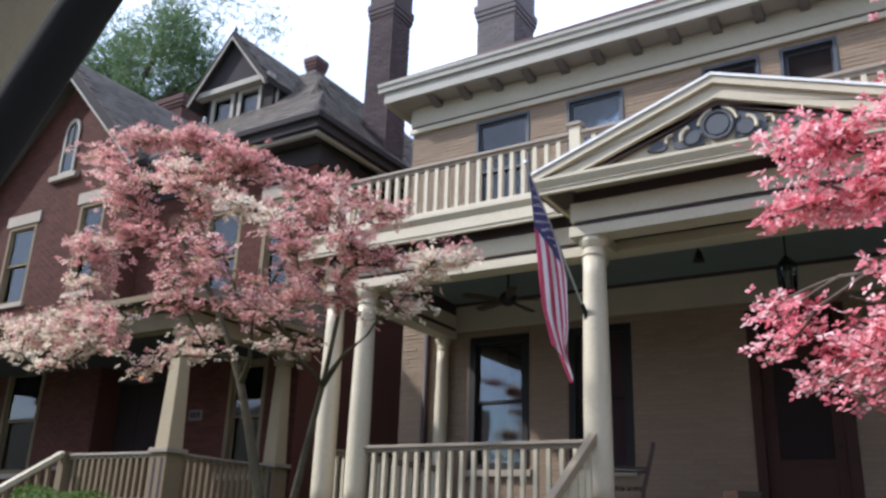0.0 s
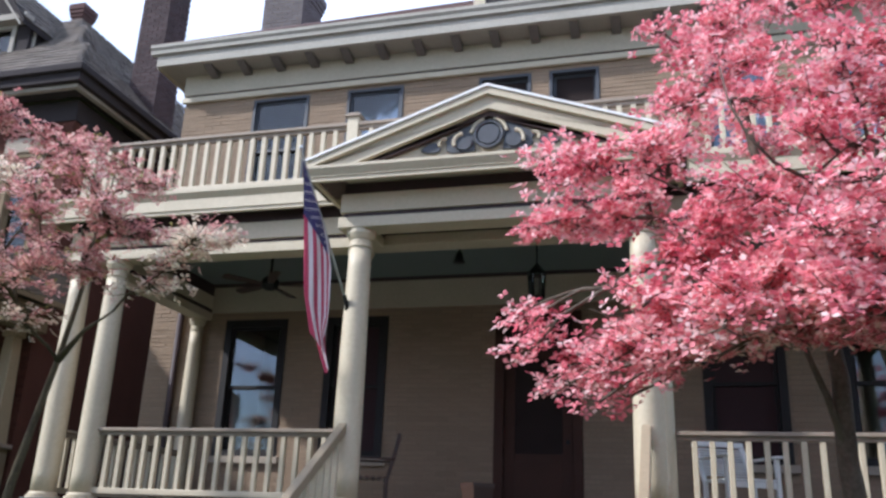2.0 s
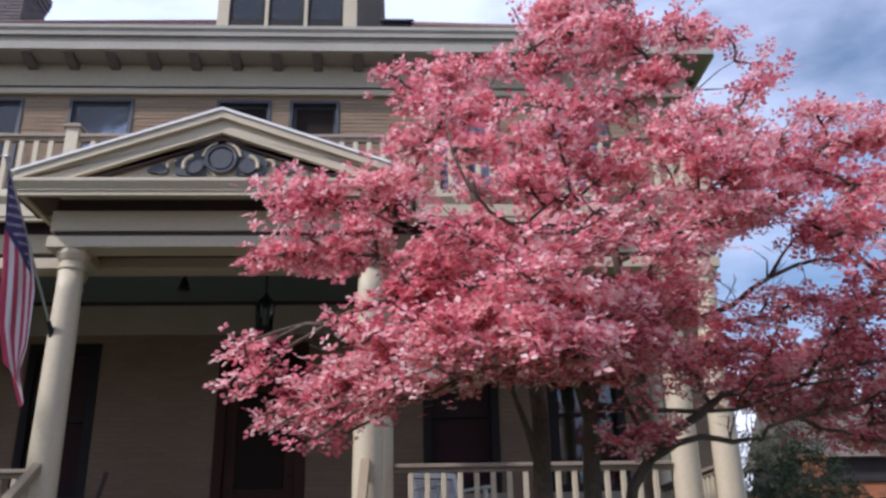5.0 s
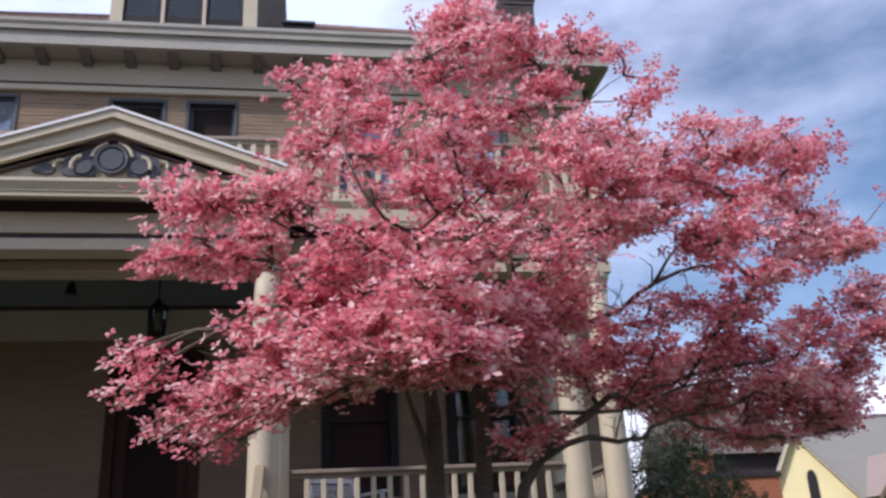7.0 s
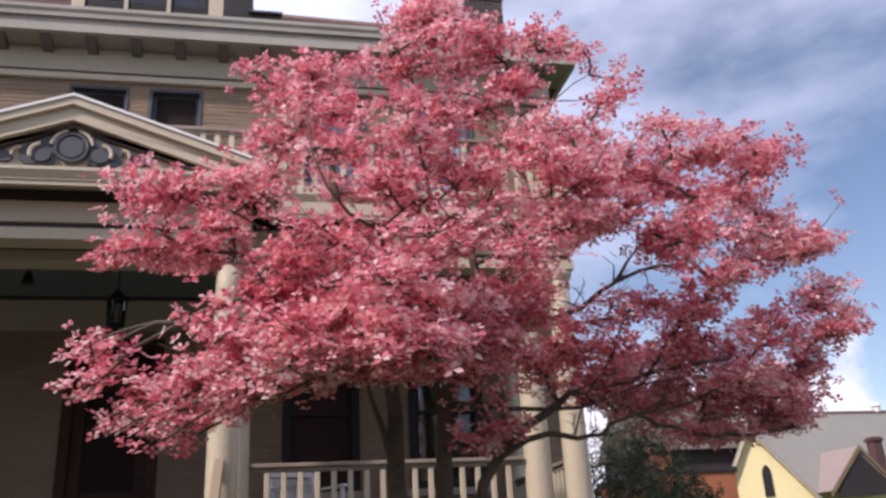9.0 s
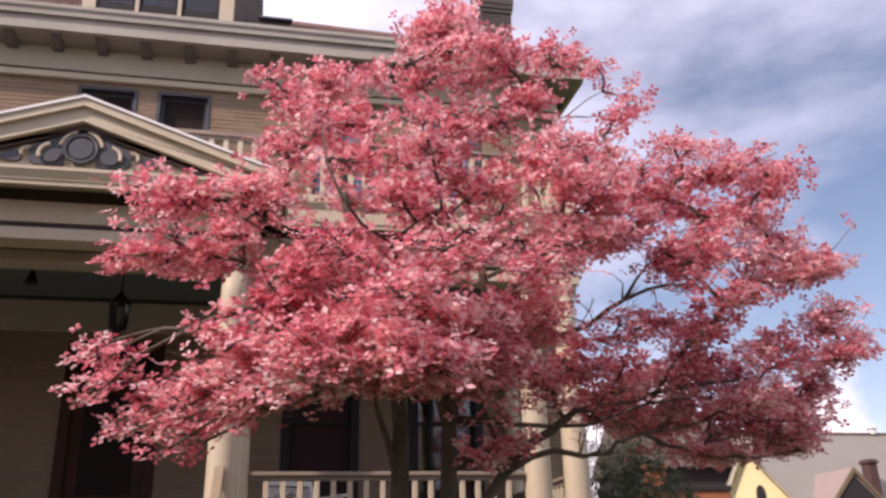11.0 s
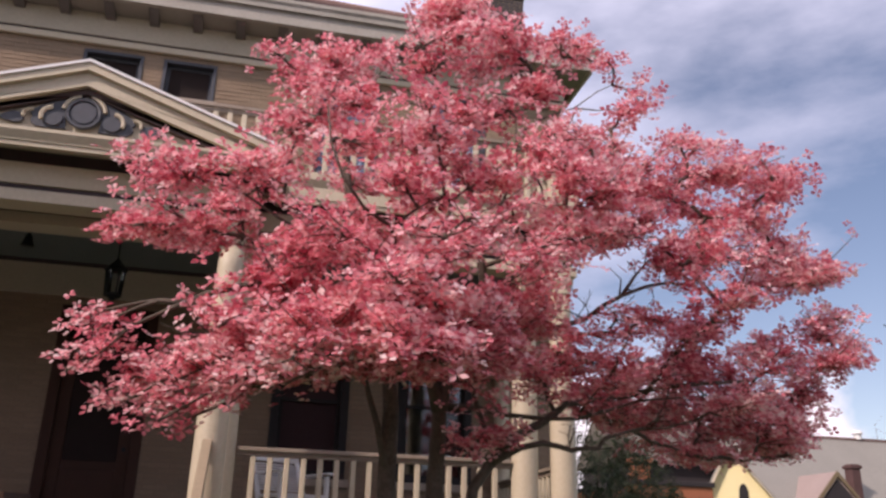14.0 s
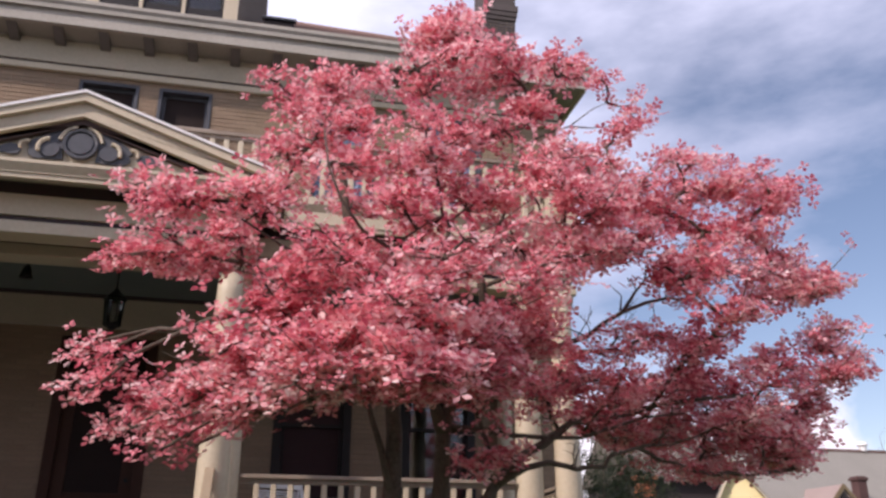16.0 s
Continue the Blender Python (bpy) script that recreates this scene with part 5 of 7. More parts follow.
def blossoms(centres, normals, sizes, rnd, petals=4, cup=0.25, width=0.32):
    """Flowers of a few bracts each, as plain vertex and face arrays."""
    n = len(centres)
    c, nr = np.array(centres), np.array(normals)
    nr /= np.linalg.norm(nr, axis=1)[:, None]
    h = np.where(np.abs(nr[:, 2:3]) > 0.9, np.array([[1.0, 0, 0]]), np.array([[0, 0, 1.0]]))
    u = np.cross(nr, h)
    u /= np.linalg.norm(u, axis=1)[:, None]
    w = np.cross(nr, u)
    ph = rnd.uniform(0, 2 * np.pi, n)
    s = np.array(sizes)[:, None]
    verts = []
    for k in range(petals):
        a = ph + 2 * np.pi * k / petals + rnd.uniform(-0.15, 0.15, n)
        d = u * np.cos(a)[:, None] + w * np.sin(a)[:, None]
        e = -u * np.sin(a)[:, None] + w * np.cos(a)[:, None]
        q = cup * rnd.uniform(0.2, 1.6, n)[:, None]
        verts += [c + d * s * 0.06, c + d * s * 0.62 + e * s * width + nr * s * q * 0.7, c + d * s * (0.98 + 0.1 * rnd.uniform(-1, 1, n)[:, None]) + nr * s * q * 0.55, c + d * s * 0.62 - e * s * width + nr * s * q * 0.7]
    v = np.stack(verts, 1).reshape(-1, 3)
    f = np.arange(n * petals * 4).reshape(-1, 4)
    return v, f


def drawn_in(ends, centre, by):
    """Limb ends moved towards the middle of the crown, to leave room for the sprays."""
    c = Vector(centre)
    out = []
    for e in ends:
        d = Vector(e) - c
        d.z = max(d.z, 0.0)
        out.append(Vector(e) - d.normalized() * by)
    return out


def dogwood(name, base, stems, ends, seed, bark, petal, label, per_end, size, spread, flat, thick, extra=None, n_cream=0, cream_mat=None, n_sprig=0, bare=None, n_tail=0, twiggy=()):
    tree = thing(name, base, label, "tree", "dogwood trees")
    nodes, lines, load = grow(base, stems, ends, seed)
    rnd = random.Random(seed + 1)
    nr = np.random.RandomState(seed + 2)
    bm_twigs = bmesh.new()
    for li, idx in enumerate(lines):
        is_stem = li < len(stems)
        pts = [nodes[i] for i in idx]
        rad = [min(0.015, 0.0062 * math.sqrt(load[i]) + 0.003) for i in idx]
        if not is_stem:
            rad[0] = min(rad[0], rad[1] * 1.25)
            part("limb", tube(bmesh.new(), pts, rad, 6), bark, tree, smooth=True)
        else:
            k = len(rad) - 1
            rad = [(thick[li] * (1 - 0.72 * (j / k) ** 0.75)) for j in range(k + 1)]
            rad[0] *= 1.2
            part("trunk" if li < 3 and pts[0].z < 1 else "limb", tube(bmesh.new(), pts, rad, 12), bark, tree, smooth=True)
    for li in twiggy:
        # leafless forking side shoots
        pts = [nodes[i] for i in lines[li]]
        for k in range(12):
            j = rnd.randint(len(pts) // 3, len(pts) - 2)
            p = pts[j].lerp(pts[j + 1], rnd.random())
            d = Vector((rnd.uniform(-0.1, 1.0), rnd.uniform(-0.5, 0.3), rnd.uniform(-0.3, 0.9))).normalized()
            run = [p]
            for q in range(5):
                d = (d + Vector((rnd.gauss(0, 0.28), rnd.gauss(0, 0.2), rnd.gauss(0.06, 0.28)))).normalized()
                run.append(run[-1] + d * rnd.uniform(0.03, 0.08))
            tube(bm_twigs, run, [0.0048, 0.0044, 0.0038, 0.0032, 0.0026, 0.0018], 5)
            for q in (2, 3, 4):
                g = (d + Vector((rnd.gauss(0, 0.7), rnd.gauss(0, 0.4), rnd.gauss(0, 0.7)))).normalized() * rnd.uniform(0.05, 0.12)
                tube(bm_twigs, [run[q], run[q] + g * 0.5 + Vector((0, 0, 0.008)), run[q] + g], [0.003, 0.0024, 0.0016], 4)
    if bare:
        part("limb", tube(bmesh.new(), [Vector(p) for p in bare], [0.026, 0.022, 0.018, 0.012], 8), bark, tree, smooth=True)
    centres, normals, sizes = [], [], []
    centres_b, normals_b, sizes_b = [], [], []
    order = sorted(range(len(ends)), key=lambda i: (Vector(ends[i]) - Vector(base)).length)
    cream = {k for k, i in enumerate(order) if i >= len(ends) - n_cream}
    sprig = {k for k, i in enumerate(order) if i < n_sprig or i >= len(ends) - n_tail}
    for li, idx in enumerate(lines[len(stems):]):
        pts = [nodes[i] for i in idx]
        tip = pts[-1]
        out = tip - pts[len(pts) // 3]
        heading = math.atan2(out.y, out.x)
        for k in range(0 if li in sprig else 3):
            a = pts[-1 - rnd.randint(0, len(pts) // 3)]
            b = a + Vector((math.cos(heading + rnd.gauss(0, 0.8)), math.sin(heading + rnd.gauss(0, 0.8)), rnd.uniform(0.1, 0.9))) * rnd.uniform(0.15, 0.3)
            tube(bm_twigs, [a, a.lerp(b, 0.5) + Vector((0, 0, -0.02)), b], [0.005, 0.0035, 0.002], 4)
            for j in range(rnd.randint(2, 5)):
                q = a.lerp(b, rnd.uniform(0.7, 1.0)) + Vector((rnd.gauss(0, 0.035), rnd.gauss(0, 0.035), rnd.gauss(0.02, 0.03)))
                centres.append(q)
                normals.append((rnd.gauss(0, 0.5), rnd.gauss(0, 0.5), 0.8))
                sizes.append(size * rnd.uniform(0.6, 1.05))
        pale = li in cream
        sp = spread * rnd.uniform(0.75, 1.25)
        n_twig = 5 if li in sprig else 18
        if li in sprig:
            sp *= 0.5
        for k in range(n_twig):
            t = (0.75 if li in sprig else 0.35) + (0.25 if li in sprig else 0.65) * (k + 0.5) / n_twig
            a = pts[min(len(pts) - 1, int(t * (len(pts) - 1) + 0.5))]
            ang = heading + rnd.gauss(0, 0.95)
            r = sp * rnd.uniform(0.3, 1.0) * (1.2 - 0.45 * t)
            b = a + Vector((math.cos(ang) * r, math.sin(ang) * r, rnd.uniform(-0.12, 0.14) * r))
            m = a.lerp(b, 0.5) + Vector((rnd.uniform(-0.03, 0.03), rnd.uniform(-0.03, 0.03), rnd.uniform(-0.05, 0.02)))
            tube(bm_twigs, [a, m, b], [0.0055, 0.004, 0.0025], 4)
            count = int(per_end / 18 * rnd.uniform(0.6, 1.4))
            for c in range(3):
                # a spray: flowers side by side on one flat tuft
                g = (0.5, 0.78, 1.0)[c] + rnd.uniform(-0.08, 0.05)
                mid = a * (1 - g) ** 2 + m * 2 * g * (1 - g) + b * g * g + Vector((rnd.gauss(0, 0.05), rnd.gauss(0, 0.05), rnd.gauss(0.01, flat)))
                lean = Vector((rnd.gauss(0, 0.3), rnd.gauss(0, 0.3), 0))
                for j in range(count // 3 + (1 if rnd.random() < (count % 3) / 3 else 0)):
                    o = Vector((rnd.gauss(0, 0.062), rnd.gauss(0, 0.062), 0))
                    o.z = -o.dot(lean) * 0.6 + rnd.gauss(0, 0.02)
                    away = (mid + o - Vector(base)).normalized()
                    (centres_b if pale and rnd.random() < 0.85 else centres).append(mid + o)
                    q = (rnd.gauss(0, 0.3) + lean.x + away.x * 0.4, rnd.gauss(0, 0.3) + lean.y + away.y * 0.4, 0.8 + rnd.gauss(0, 0.25))
                    (normals_b if len(centres_b) > len(normals_b) else normals).append(q)
                    (sizes_b if len(centres_b) > len(sizes_b) else sizes).append(size * rnd.uniform(0.62, 1.2))
    part("fine_branching", bm_twigs, bark, tree, "thin crooked wood", kind="stuff")
    v, f = blossoms(centres, normals, sizes, nr)
    mesh_part("blossom", v, f, petal, tree, "", "stuff")
    if centres_b:
        v, f = blossoms(centres_b, normals_b, sizes_b, nr)
        mesh_part("pale_blossom", v, f, cream_mat, tree, "cream bracts with pink edges", "stuff")
    if extra:
        pick = nr.choice(len(centres), int(len(centres) * extra[1]), replace=False)
        cc = [Vector(centres[i]) + Vector(nr.uniform(-0.06, 0.06, 3)) for i in pick]
        v, f = blossoms(cc, [normals[i] for i in pick], [0.06 * nr.uniform(0.6, 1.2) for i in pick], nr, 3, 0.6, 0.22)
        mesh_part("leaves", v, f, extra[0], tree, "small olive young leaves", "stuff")
    return tree


R_LOW = [(-0.39, 5.8, 2.76), (-0.15, 5.1, 2.75), (0, 4.7, 2.94), (0.3, 5.3, 2.96), (0.58, 4.3, 2.95), (1.05, 4.1, 2.88), (3.31, 5.4, 3.31), (2.65, 5.1, 3.07), (4.36, 6, 2.99), (3.46, 6.2, 3), (4.1, 5.9, 2.85), (4.58, 5.6, 3.3), (3.82, 5.2, 3.2), (0.82, 5, 2.93), (1.64, 4.8, 3.04)]
R_MID = [(-0.4, 5.9, 3.89), (-0.28, 6.4, 4.01), (-0.48, 5.8, 4.32), (-0.27, 5.1, 3.94), (0.12, 5, 4.06), (0.57, 4.4, 3.52), (0.93, 4, 3.1), (1.32, 4.2, 3.55), (1.5, 4.5, 3.15), (1.85, 4.6, 3.57), (2.56, 4.8, 3.79), (3.37, 5.3, 4.03), (4.23, 5.7, 4.19), (4.6, 5.9, 4.09), (3.46, 5, 3.52), (4.66, 5.8, 3.6), (0.45, 4.9, 3.59), (0.92, 6.2, 4.58)]
R_TOP = [(0.55, 6, 5.33), (0.65, 5.9, 5.46), (0.57, 5.2, 4.76), (0.26, 6.4, 5.02), (0.71, 4.8, 4.24), (1.14, 6.5, 5.94), (1.56, 5.8, 5.98), (1.56, 5.3, 5.48), (1.98, 6.5, 5.88), (2.19, 5.6, 5.3), (2.13, 4.9, 4.57), (1.18, 4.7, 4.5), (0.99, 4.4, 3.85), (2.56, 5.2, 4.46), (3.3, 5.7, 4.6), (3.81, 5.5, 4.71), (4.37, 5.8, 4.83), (1.76, 5, 4.3)]
R_FILL = [(0.33, 4.9, 3.29), (0.51, 5.2, 3.08), (0.9, 5.3, 3.14), (1.25, 5.1, 3.12), (1.66, 5.2, 3.16), (1.98, 5.2, 3.22), (0.62, 5, 3.26)]
R_INNER = [(0.4, 5.6, 4.36), (0.92, 5.4, 3.93), (0.5, 5.6, 3.67), (1.34, 5.2, 3.69), (2, 5.6, 4.25), (2.27, 5.2, 4.01), (1.81, 5.4, 4.86), (0.85, 5.6, 4.88), (1.26, 5.6, 4.64), (1.94, 5, 3.46), (0.11, 5.6, 4.05), (-0.2, 5.6, 3.87), (2.71, 5.6, 4.43), (2.29, 5.6, 4.63)]
R_BACK = [(3.45, 6.1, 3.33), (3.98, 6.2, 3.32), (3.48, 5.9, 3.55), (4.45, 6, 3.16), (4.21, 6.1, 3.53), (2.78, 6.1, 3.05)]
R_SHADE = [(3.28, 6.2, 2.86), (3.6, 5.5, 2.86), (2.88, 6, 2.9)] + R_BACK
R_RIGHT = [(2.44, 5.3, 4.76), (2.83, 5.6, 4.82), (2.85, 5.3, 4.49), (3.2, 5.5, 4.43), (2.44, 5, 4.14), (2.14, 4.8, 4.19), (2.8, 5.2, 4.05), (2.67, 5.4, 3.95), (2.19, 5, 3.88), (3.55, 5.6, 4.69), (4.16, 5.6, 4.68), (3.45, 5.4, 4.27), (3.92, 5.6, 4.38), (4.3, 5.8, 4.21), (4.41, 5.6, 3.97), (3.25, 5.2, 3.91), (3.76, 5.4, 3.93), (4.2, 5.6, 3.85)]
R_MASS = [(3.37, 6.2, 2.89), (4.06, 6.2, 3.05), (3.68, 6.2, 2.82), (4.08, 6.1, 2.86), (4.3, 6, 2.92)]
R_SPRIG = [(0.45, 5.8, 5.21), (3.17, 5.9, 5.47), (2.51, 6, 5.9), (2.71, 6, 5.85), (4.68, 5.8, 4.08), (-0.5, 5.8, 3.87), (-0.62, 5.6, 3.1), (-0.6, 5.4, 2.88), (-0.56, 5.6, 2.72), (-0.15, 5.4, 2.6), (3.5, 5.8, 4.82), (4.7, 5.8, 3.38), (4.2, 6.1, 2.72), (4.45, 6, 3.06), (1.75, 5.7, 3.07), (2.7, 6, 2.85), (3, 6.1, 2.8), (2.9, 6.1, 2.83)]
R_FRONT = [(0.86, 4.8, 3.14), (1.1, 4.7, 3.22), (1.37, 4.7, 3.22), (1.66, 4.8, 3.28), (1.25, 4.8, 3.04), (1.58, 4.9, 3.07), (1.01, 4.9, 3), (0.75, 4.9, 3), (0.56, 4.9, 3.08), (1.9, 5, 3.18), (0.31, 5, 3), (0.45, 4.5, 2.8), (0.7, 4.5, 2.82), (0.95, 4.6, 2.84), (1.25, 4.6, 2.86), (1.5, 4.7, 2.9), (0.6, 5, 2.82), (0.9, 5, 2.9), (1.22, 5, 2.97), (0.3, 4.7, 2.76), (0.5, 4.2, 2.72), (0.78, 4.2, 2.74), (1.05, 4.2, 2.76), (1.3, 4.3, 2.8), (0.65, 4.35, 2.86), (1.15, 4.35, 2.89), (0.2, 5.1, 2.87), (0.1, 4.9, 2.8)]
R_TIPS = [(1.64, 5.7, 6.02), (1.51, 5.8, 5.99), (1.75, 5.6, 5.83), (2.47, 5.7, 5.79), (2.67, 5.9, 5.88), (2.76, 5.9, 5.75), (2.83, 5.6, 5.53), (3.05, 5.6, 5.19), (2.87, 5.5, 5.05), (2.84, 5.7, 5.06), (3.32, 5.5, 4.86), (3.55, 5.7, 4.96), (3.85, 5.8, 5.08), (4.05, 5.6, 4.91), (4.48, 5.8, 4.93), (4.27, 5.7, 4.78), (4.47, 5.5, 3.92), (4.49, 5.7, 4.04), (4.56, 5.6, 3.62), (4.78, 5.7, 3.45), (4.58, 5.6, 3.27), (4.29, 5.8, 2.85), (0.26, 5.7, 5.26), (0.51, 5.6, 5), (-0.53, 5.7, 4.35), (-0.68, 5.8, 3.85), (-0.52, 5.6, 3.8), (-0.72, 5.6, 2.88), (-0.71, 5.7, 3.19), (-0.17, 5.9, 2.65), (-0.15, 5.9, 2.72), (-0.53, 5.8, 2.75), (-0.13, 4.9, 2.49), (-0.08, 4.95, 2.46), (1.8, 5.62, 2.6), (1.7, 5.6, 2.57), (1.93, 5.62, 2.61), (2.02, 5.65, 2.6), (0.58, 5.1, 2.79), (0.33, 5, 2.72), (2.55, 5.85, 3.38), (2.73, 5.85, 3.40), (2.95, 5.85, 3.42), (3.06, 5.85, 3.57), (3.24, 5.85, 3.55), (3.40, 5.85, 3.41), (2.88, 5.85, 3.59), (3.55, 5.85, 3.50), (3.77, 5.85, 2.57), (3.47, 5.85, 2.58), (3.13, 5.85, 2.65), (4.19, 5.85, 2.62)]
R_EDGE = [(0.24, 4.8, 2.7), (0.51, 4.7, 2.7), (0, 5, 2.7), (0.75, 4.8, 2.78), (-0.31, 5.2, 2.65), (1.69, 6, 6.14), (1.78, 6, 5.98), (1.59, 6.1, 6.07), (2.08, 5.9, 5.82), (4, 6.2, 2.92), (4.35, 6.2, 2.78), (0.98, 5.2, 2.86), (1.21, 5.3, 2.93), (0.73, 5, 2.78), (0.39, 4.9, 2.7), (3.59, 6.3, 2.64), (3.82, 6.3, 2.62), (4.32, 6.3, 2.7), (1.95, 5.6, 3.08), (2.25, 5.8, 3.08), (2.68, 5.9, 3.22), (3.06, 6, 3.18), (3.44, 6.1, 3.26), (3.7, 6.1, 3.08), (2.95, 6.1, 3.05), (4.07, 6.2, 3.05)]
R_MORE = [(1.97, 5.6, 5.61), (1.25, 5.2, 5.18), (1.51, 5.2, 4.65), (1.58, 5.6, 4.54), (1.29, 5.2, 4.03), (2.98, 5.2, 3.86), (1.16, 5.6, 3.9), (1.64, 5.2, 3.75), (0.76, 5.2, 3.65), (2.46, 5.9, 3.29), (0.82, 5.2, 2.9), (1.02, 5.25, 2.9), (1.66, 5.4, 3.0)]
RB = (1.52, 5.8, 0.7)
R_STEMS = [
    [(1.42, 5.8, 0.65), (1.30, 5.78, 1.4), (1.23, 5.8, 2.3), (1.24, 5.8, 2.76), (1.2, 5.78, 3.1), (1.0, 5.7, 3.7), (0.85, 5.75, 4.3), (0.8, 5.9, 4.9)],
    [(1.55, 5.82, 0.65), (1.54, 5.8, 1.5), (1.55, 5.8, 2.3), (1.57, 5.8, 2.75), (1.6, 5.8, 2.92), (1.72, 5.8, 3.13), (1.85, 5.75, 3.7), (1.75, 5.75, 4.4), (1.6, 5.8, 5.2)],
    [(1.62, 5.78, 0.65), (1.66, 5.78, 1.5), (1.81, 5.8, 2.29), (1.97, 5.8, 2.51), (2.12, 5.8, 2.65), (2.27, 5.8, 2.73), (2.4, 5.84, 2.82), (2.51, 5.9, 2.9), (2.77, 5.9, 2.94), (2.99, 5.9, 2.99), (3.22, 5.9, 3.06), (3.6, 5.9, 3.12), (3.97, 5.9, 3.16)],
    [(1.57, 5.8, 2.78), (1.49, 5.76, 2.98), (1.44, 5.7, 3.12), (1.46, 5.4, 3.5), (1.45, 5.1, 4.0)],
    [(1.93, 5.78, 2.46), (2.12, 5.75, 2.56), (2.28, 5.75, 2.6), (2.40, 5.75, 2.58), (2.48, 5.75, 2.56), (2.58, 5.75, 2.58), (2.68, 5.75, 2.58), (2.72, 5.75, 2.65), (2.93, 5.75, 2.72), (3.19, 5.75, 2.75), (3.45, 5.8, 2.83)],
    [(1.58, 5.8, 2.81), (1.82, 5.8, 2.81), (2.05, 5.8, 2.78), (2.31, 5.8, 2.77), (2.54, 5.8, 2.78), (2.76, 5.8, 2.85), (3.03, 5.8, 2.94), (3.34, 5.8, 2.98)],
    [(1.74, 5.79, 3.16), (1.87, 5.85, 3.24), (2.05, 5.9, 3.35), (2.22, 5.9, 3.4), (2.42, 5.9, 3.44), (2.67, 5.9, 3.53), (2.82, 5.9, 3.65), (2.97, 5.9, 3.74), (3.17, 5.9, 3.83), (3.36, 5.9, 3.88), (3.55, 5.9, 3.87), (3.77, 5.9, 3.83)],
    [(1.4, 5.72, 3.3), (1.15, 5.1, 3.53), (1.01, 4.7, 3.63), (0.83, 4.55, 3.67), (0.7, 4.45, 3.79), (0.62, 4.5, 4.02), (0.6, 4.7, 4.36)],
    [(1.01, 4.7, 3.63), (1.13, 4.5, 3.68), (1.27, 4.42, 3.76)],
    [(2.97, 5.9, 3.74), (3.08, 5.9, 3.9), (3.2, 5.9, 4.04), (3.4, 5.88, 4.09), (3.61, 5.85, 4.08)],
    [(1.8, 5.75, 3.9), (1.94, 5.25, 4.33), (1.95, 5.3, 4.78)],
    [(1.85, 5.7, 3.8), (2.15, 5.62, 3.92), (2.29, 5.6, 4.07), (2.24, 5.6, 4.4), (2.15, 5.6, 4.61), (2.09, 5.6, 4.84), (2.1, 5.6, 5.19)],
    [(1.0, 5.7, 3.7), (0.41, 5.1, 3.75), (0.13, 5.1, 3.92), (-0.19, 5.2, 4.02)],
    [(2.95, 5.9, 3.73), (2.97, 5.9, 3.87), (2.88, 5.9, 3.95)],
    [(2.67, 5.9, 3.53), (2.55, 5.9, 3.58), (2.42, 5.9, 3.6), (2.36, 5.9, 3.66)],
    [(2.09, 5.6, 4.84), (2.3, 5.65, 5.02), (2.55, 5.7, 5.16), (2.74, 5.7, 5.33), (2.9, 5.75, 5.45)],
    [(2.1, 5.6, 5.1), (2.26, 5.68, 5.32), (2.42, 5.76, 5.52), (2.52, 5.85, 5.7)],
    [(2.55, 5.7, 5.16), (2.72, 5.65, 5.14), (2.88, 5.62, 5.16)],
]
dogwood("dogwood_tree", RB, R_STEMS, R_SPRIG + R_TIPS + drawn_in(R_LOW + R_MID + R_TOP, (1.7, 5.5, 4.0), 0.08) + R_MORE + R_FILL + R_INNER + R_SHADE + R_RIGHT + R_MASS + R_FRONT + R_EDGE, 31, BARK, PINK, "deep pink flowering dogwood with several crooked stems on the lawn", 145, 0.052, 0.28, 0.03, (0.086, 0.076, 0.047, 0.045, 0.026, 0.024, 0.032, 0.017, 0.01, 0.014, 0.015, 0.015, 0.013, 0.008, 0.007, 0.01, 0.01, 0.007), twiggy=(6, 9, 4), n_sprig=len(R_SPRIG) + len(R_TIPS), bare=[(1.23, 5.77, 2.32), (1.15, 5.76, 2.65), (1.08, 5.74, 2.84), (1.02, 5.7, 3.03)])

L_LOW = [(-9.71, 6.8, 3.89), (-7.29, 5.6, 3.82), (-9.11, 6.6, 5.2), (-8.54, 6.2, 4.99), (-5.9, 6.5, 4.03), (-6.06, 5.4, 3.96), (-4.9, 5.2, 3.64), (-4.52, 5.6, 3.72), (-4.43, 6, 3.79)]
L_TOP = [(-8.86, 6.4, 6.32), (-8.39, 6.6, 6.6), (-6.95, 6.2, 6.1), (-6.03, 6, 5.58), (-7.56, 5.8, 5.42), (-6.11, 5.4, 5.02), (-5.21, 6.2, 5.22), (-5.04, 6.5, 5.27), (-4.47, 6.3, 4.93), (-4.18, 6.4, 4.71), (-7.03, 5.6, 4.63), (-5.08, 5, 4.14), (-4.45, 5.3, 4.19), (-4.2, 5.8, 4.25), (-4.07, 6.2, 4.15)]
L_MID = [(-4.91, 6, 5), (-4.42, 5.8, 4.64), (-4.33, 6, 4.44), (-4.84, 5.8, 4.32), (-4.55, 6.2, 4.24), (-5.92, 6.2, 5.45), (-6.47, 6.3, 5.85), (-7.79, 6, 5.35), (-6.84, 5.7, 4.68), (-6.05, 5.6, 4.18), (-5.21, 5.9, 3.95), (-8.48, 6.2, 4.84), (-7.4, 6, 5), (-6.6, 6, 5.2)]
L_CROWN = [(-8.71, 6.3, 6.24), (-8.12, 6.2, 6.24), (-7.8, 6.3, 6.25), (-7.31, 6.3, 6.2), (-6.93, 6.3, 6.1), (-6.41, 6.2, 5.8), (-5.92, 6.1, 5.5), (-7.92, 6, 5.84), (-7.13, 6, 5.69), (-6.18, 5.9, 5.36)]
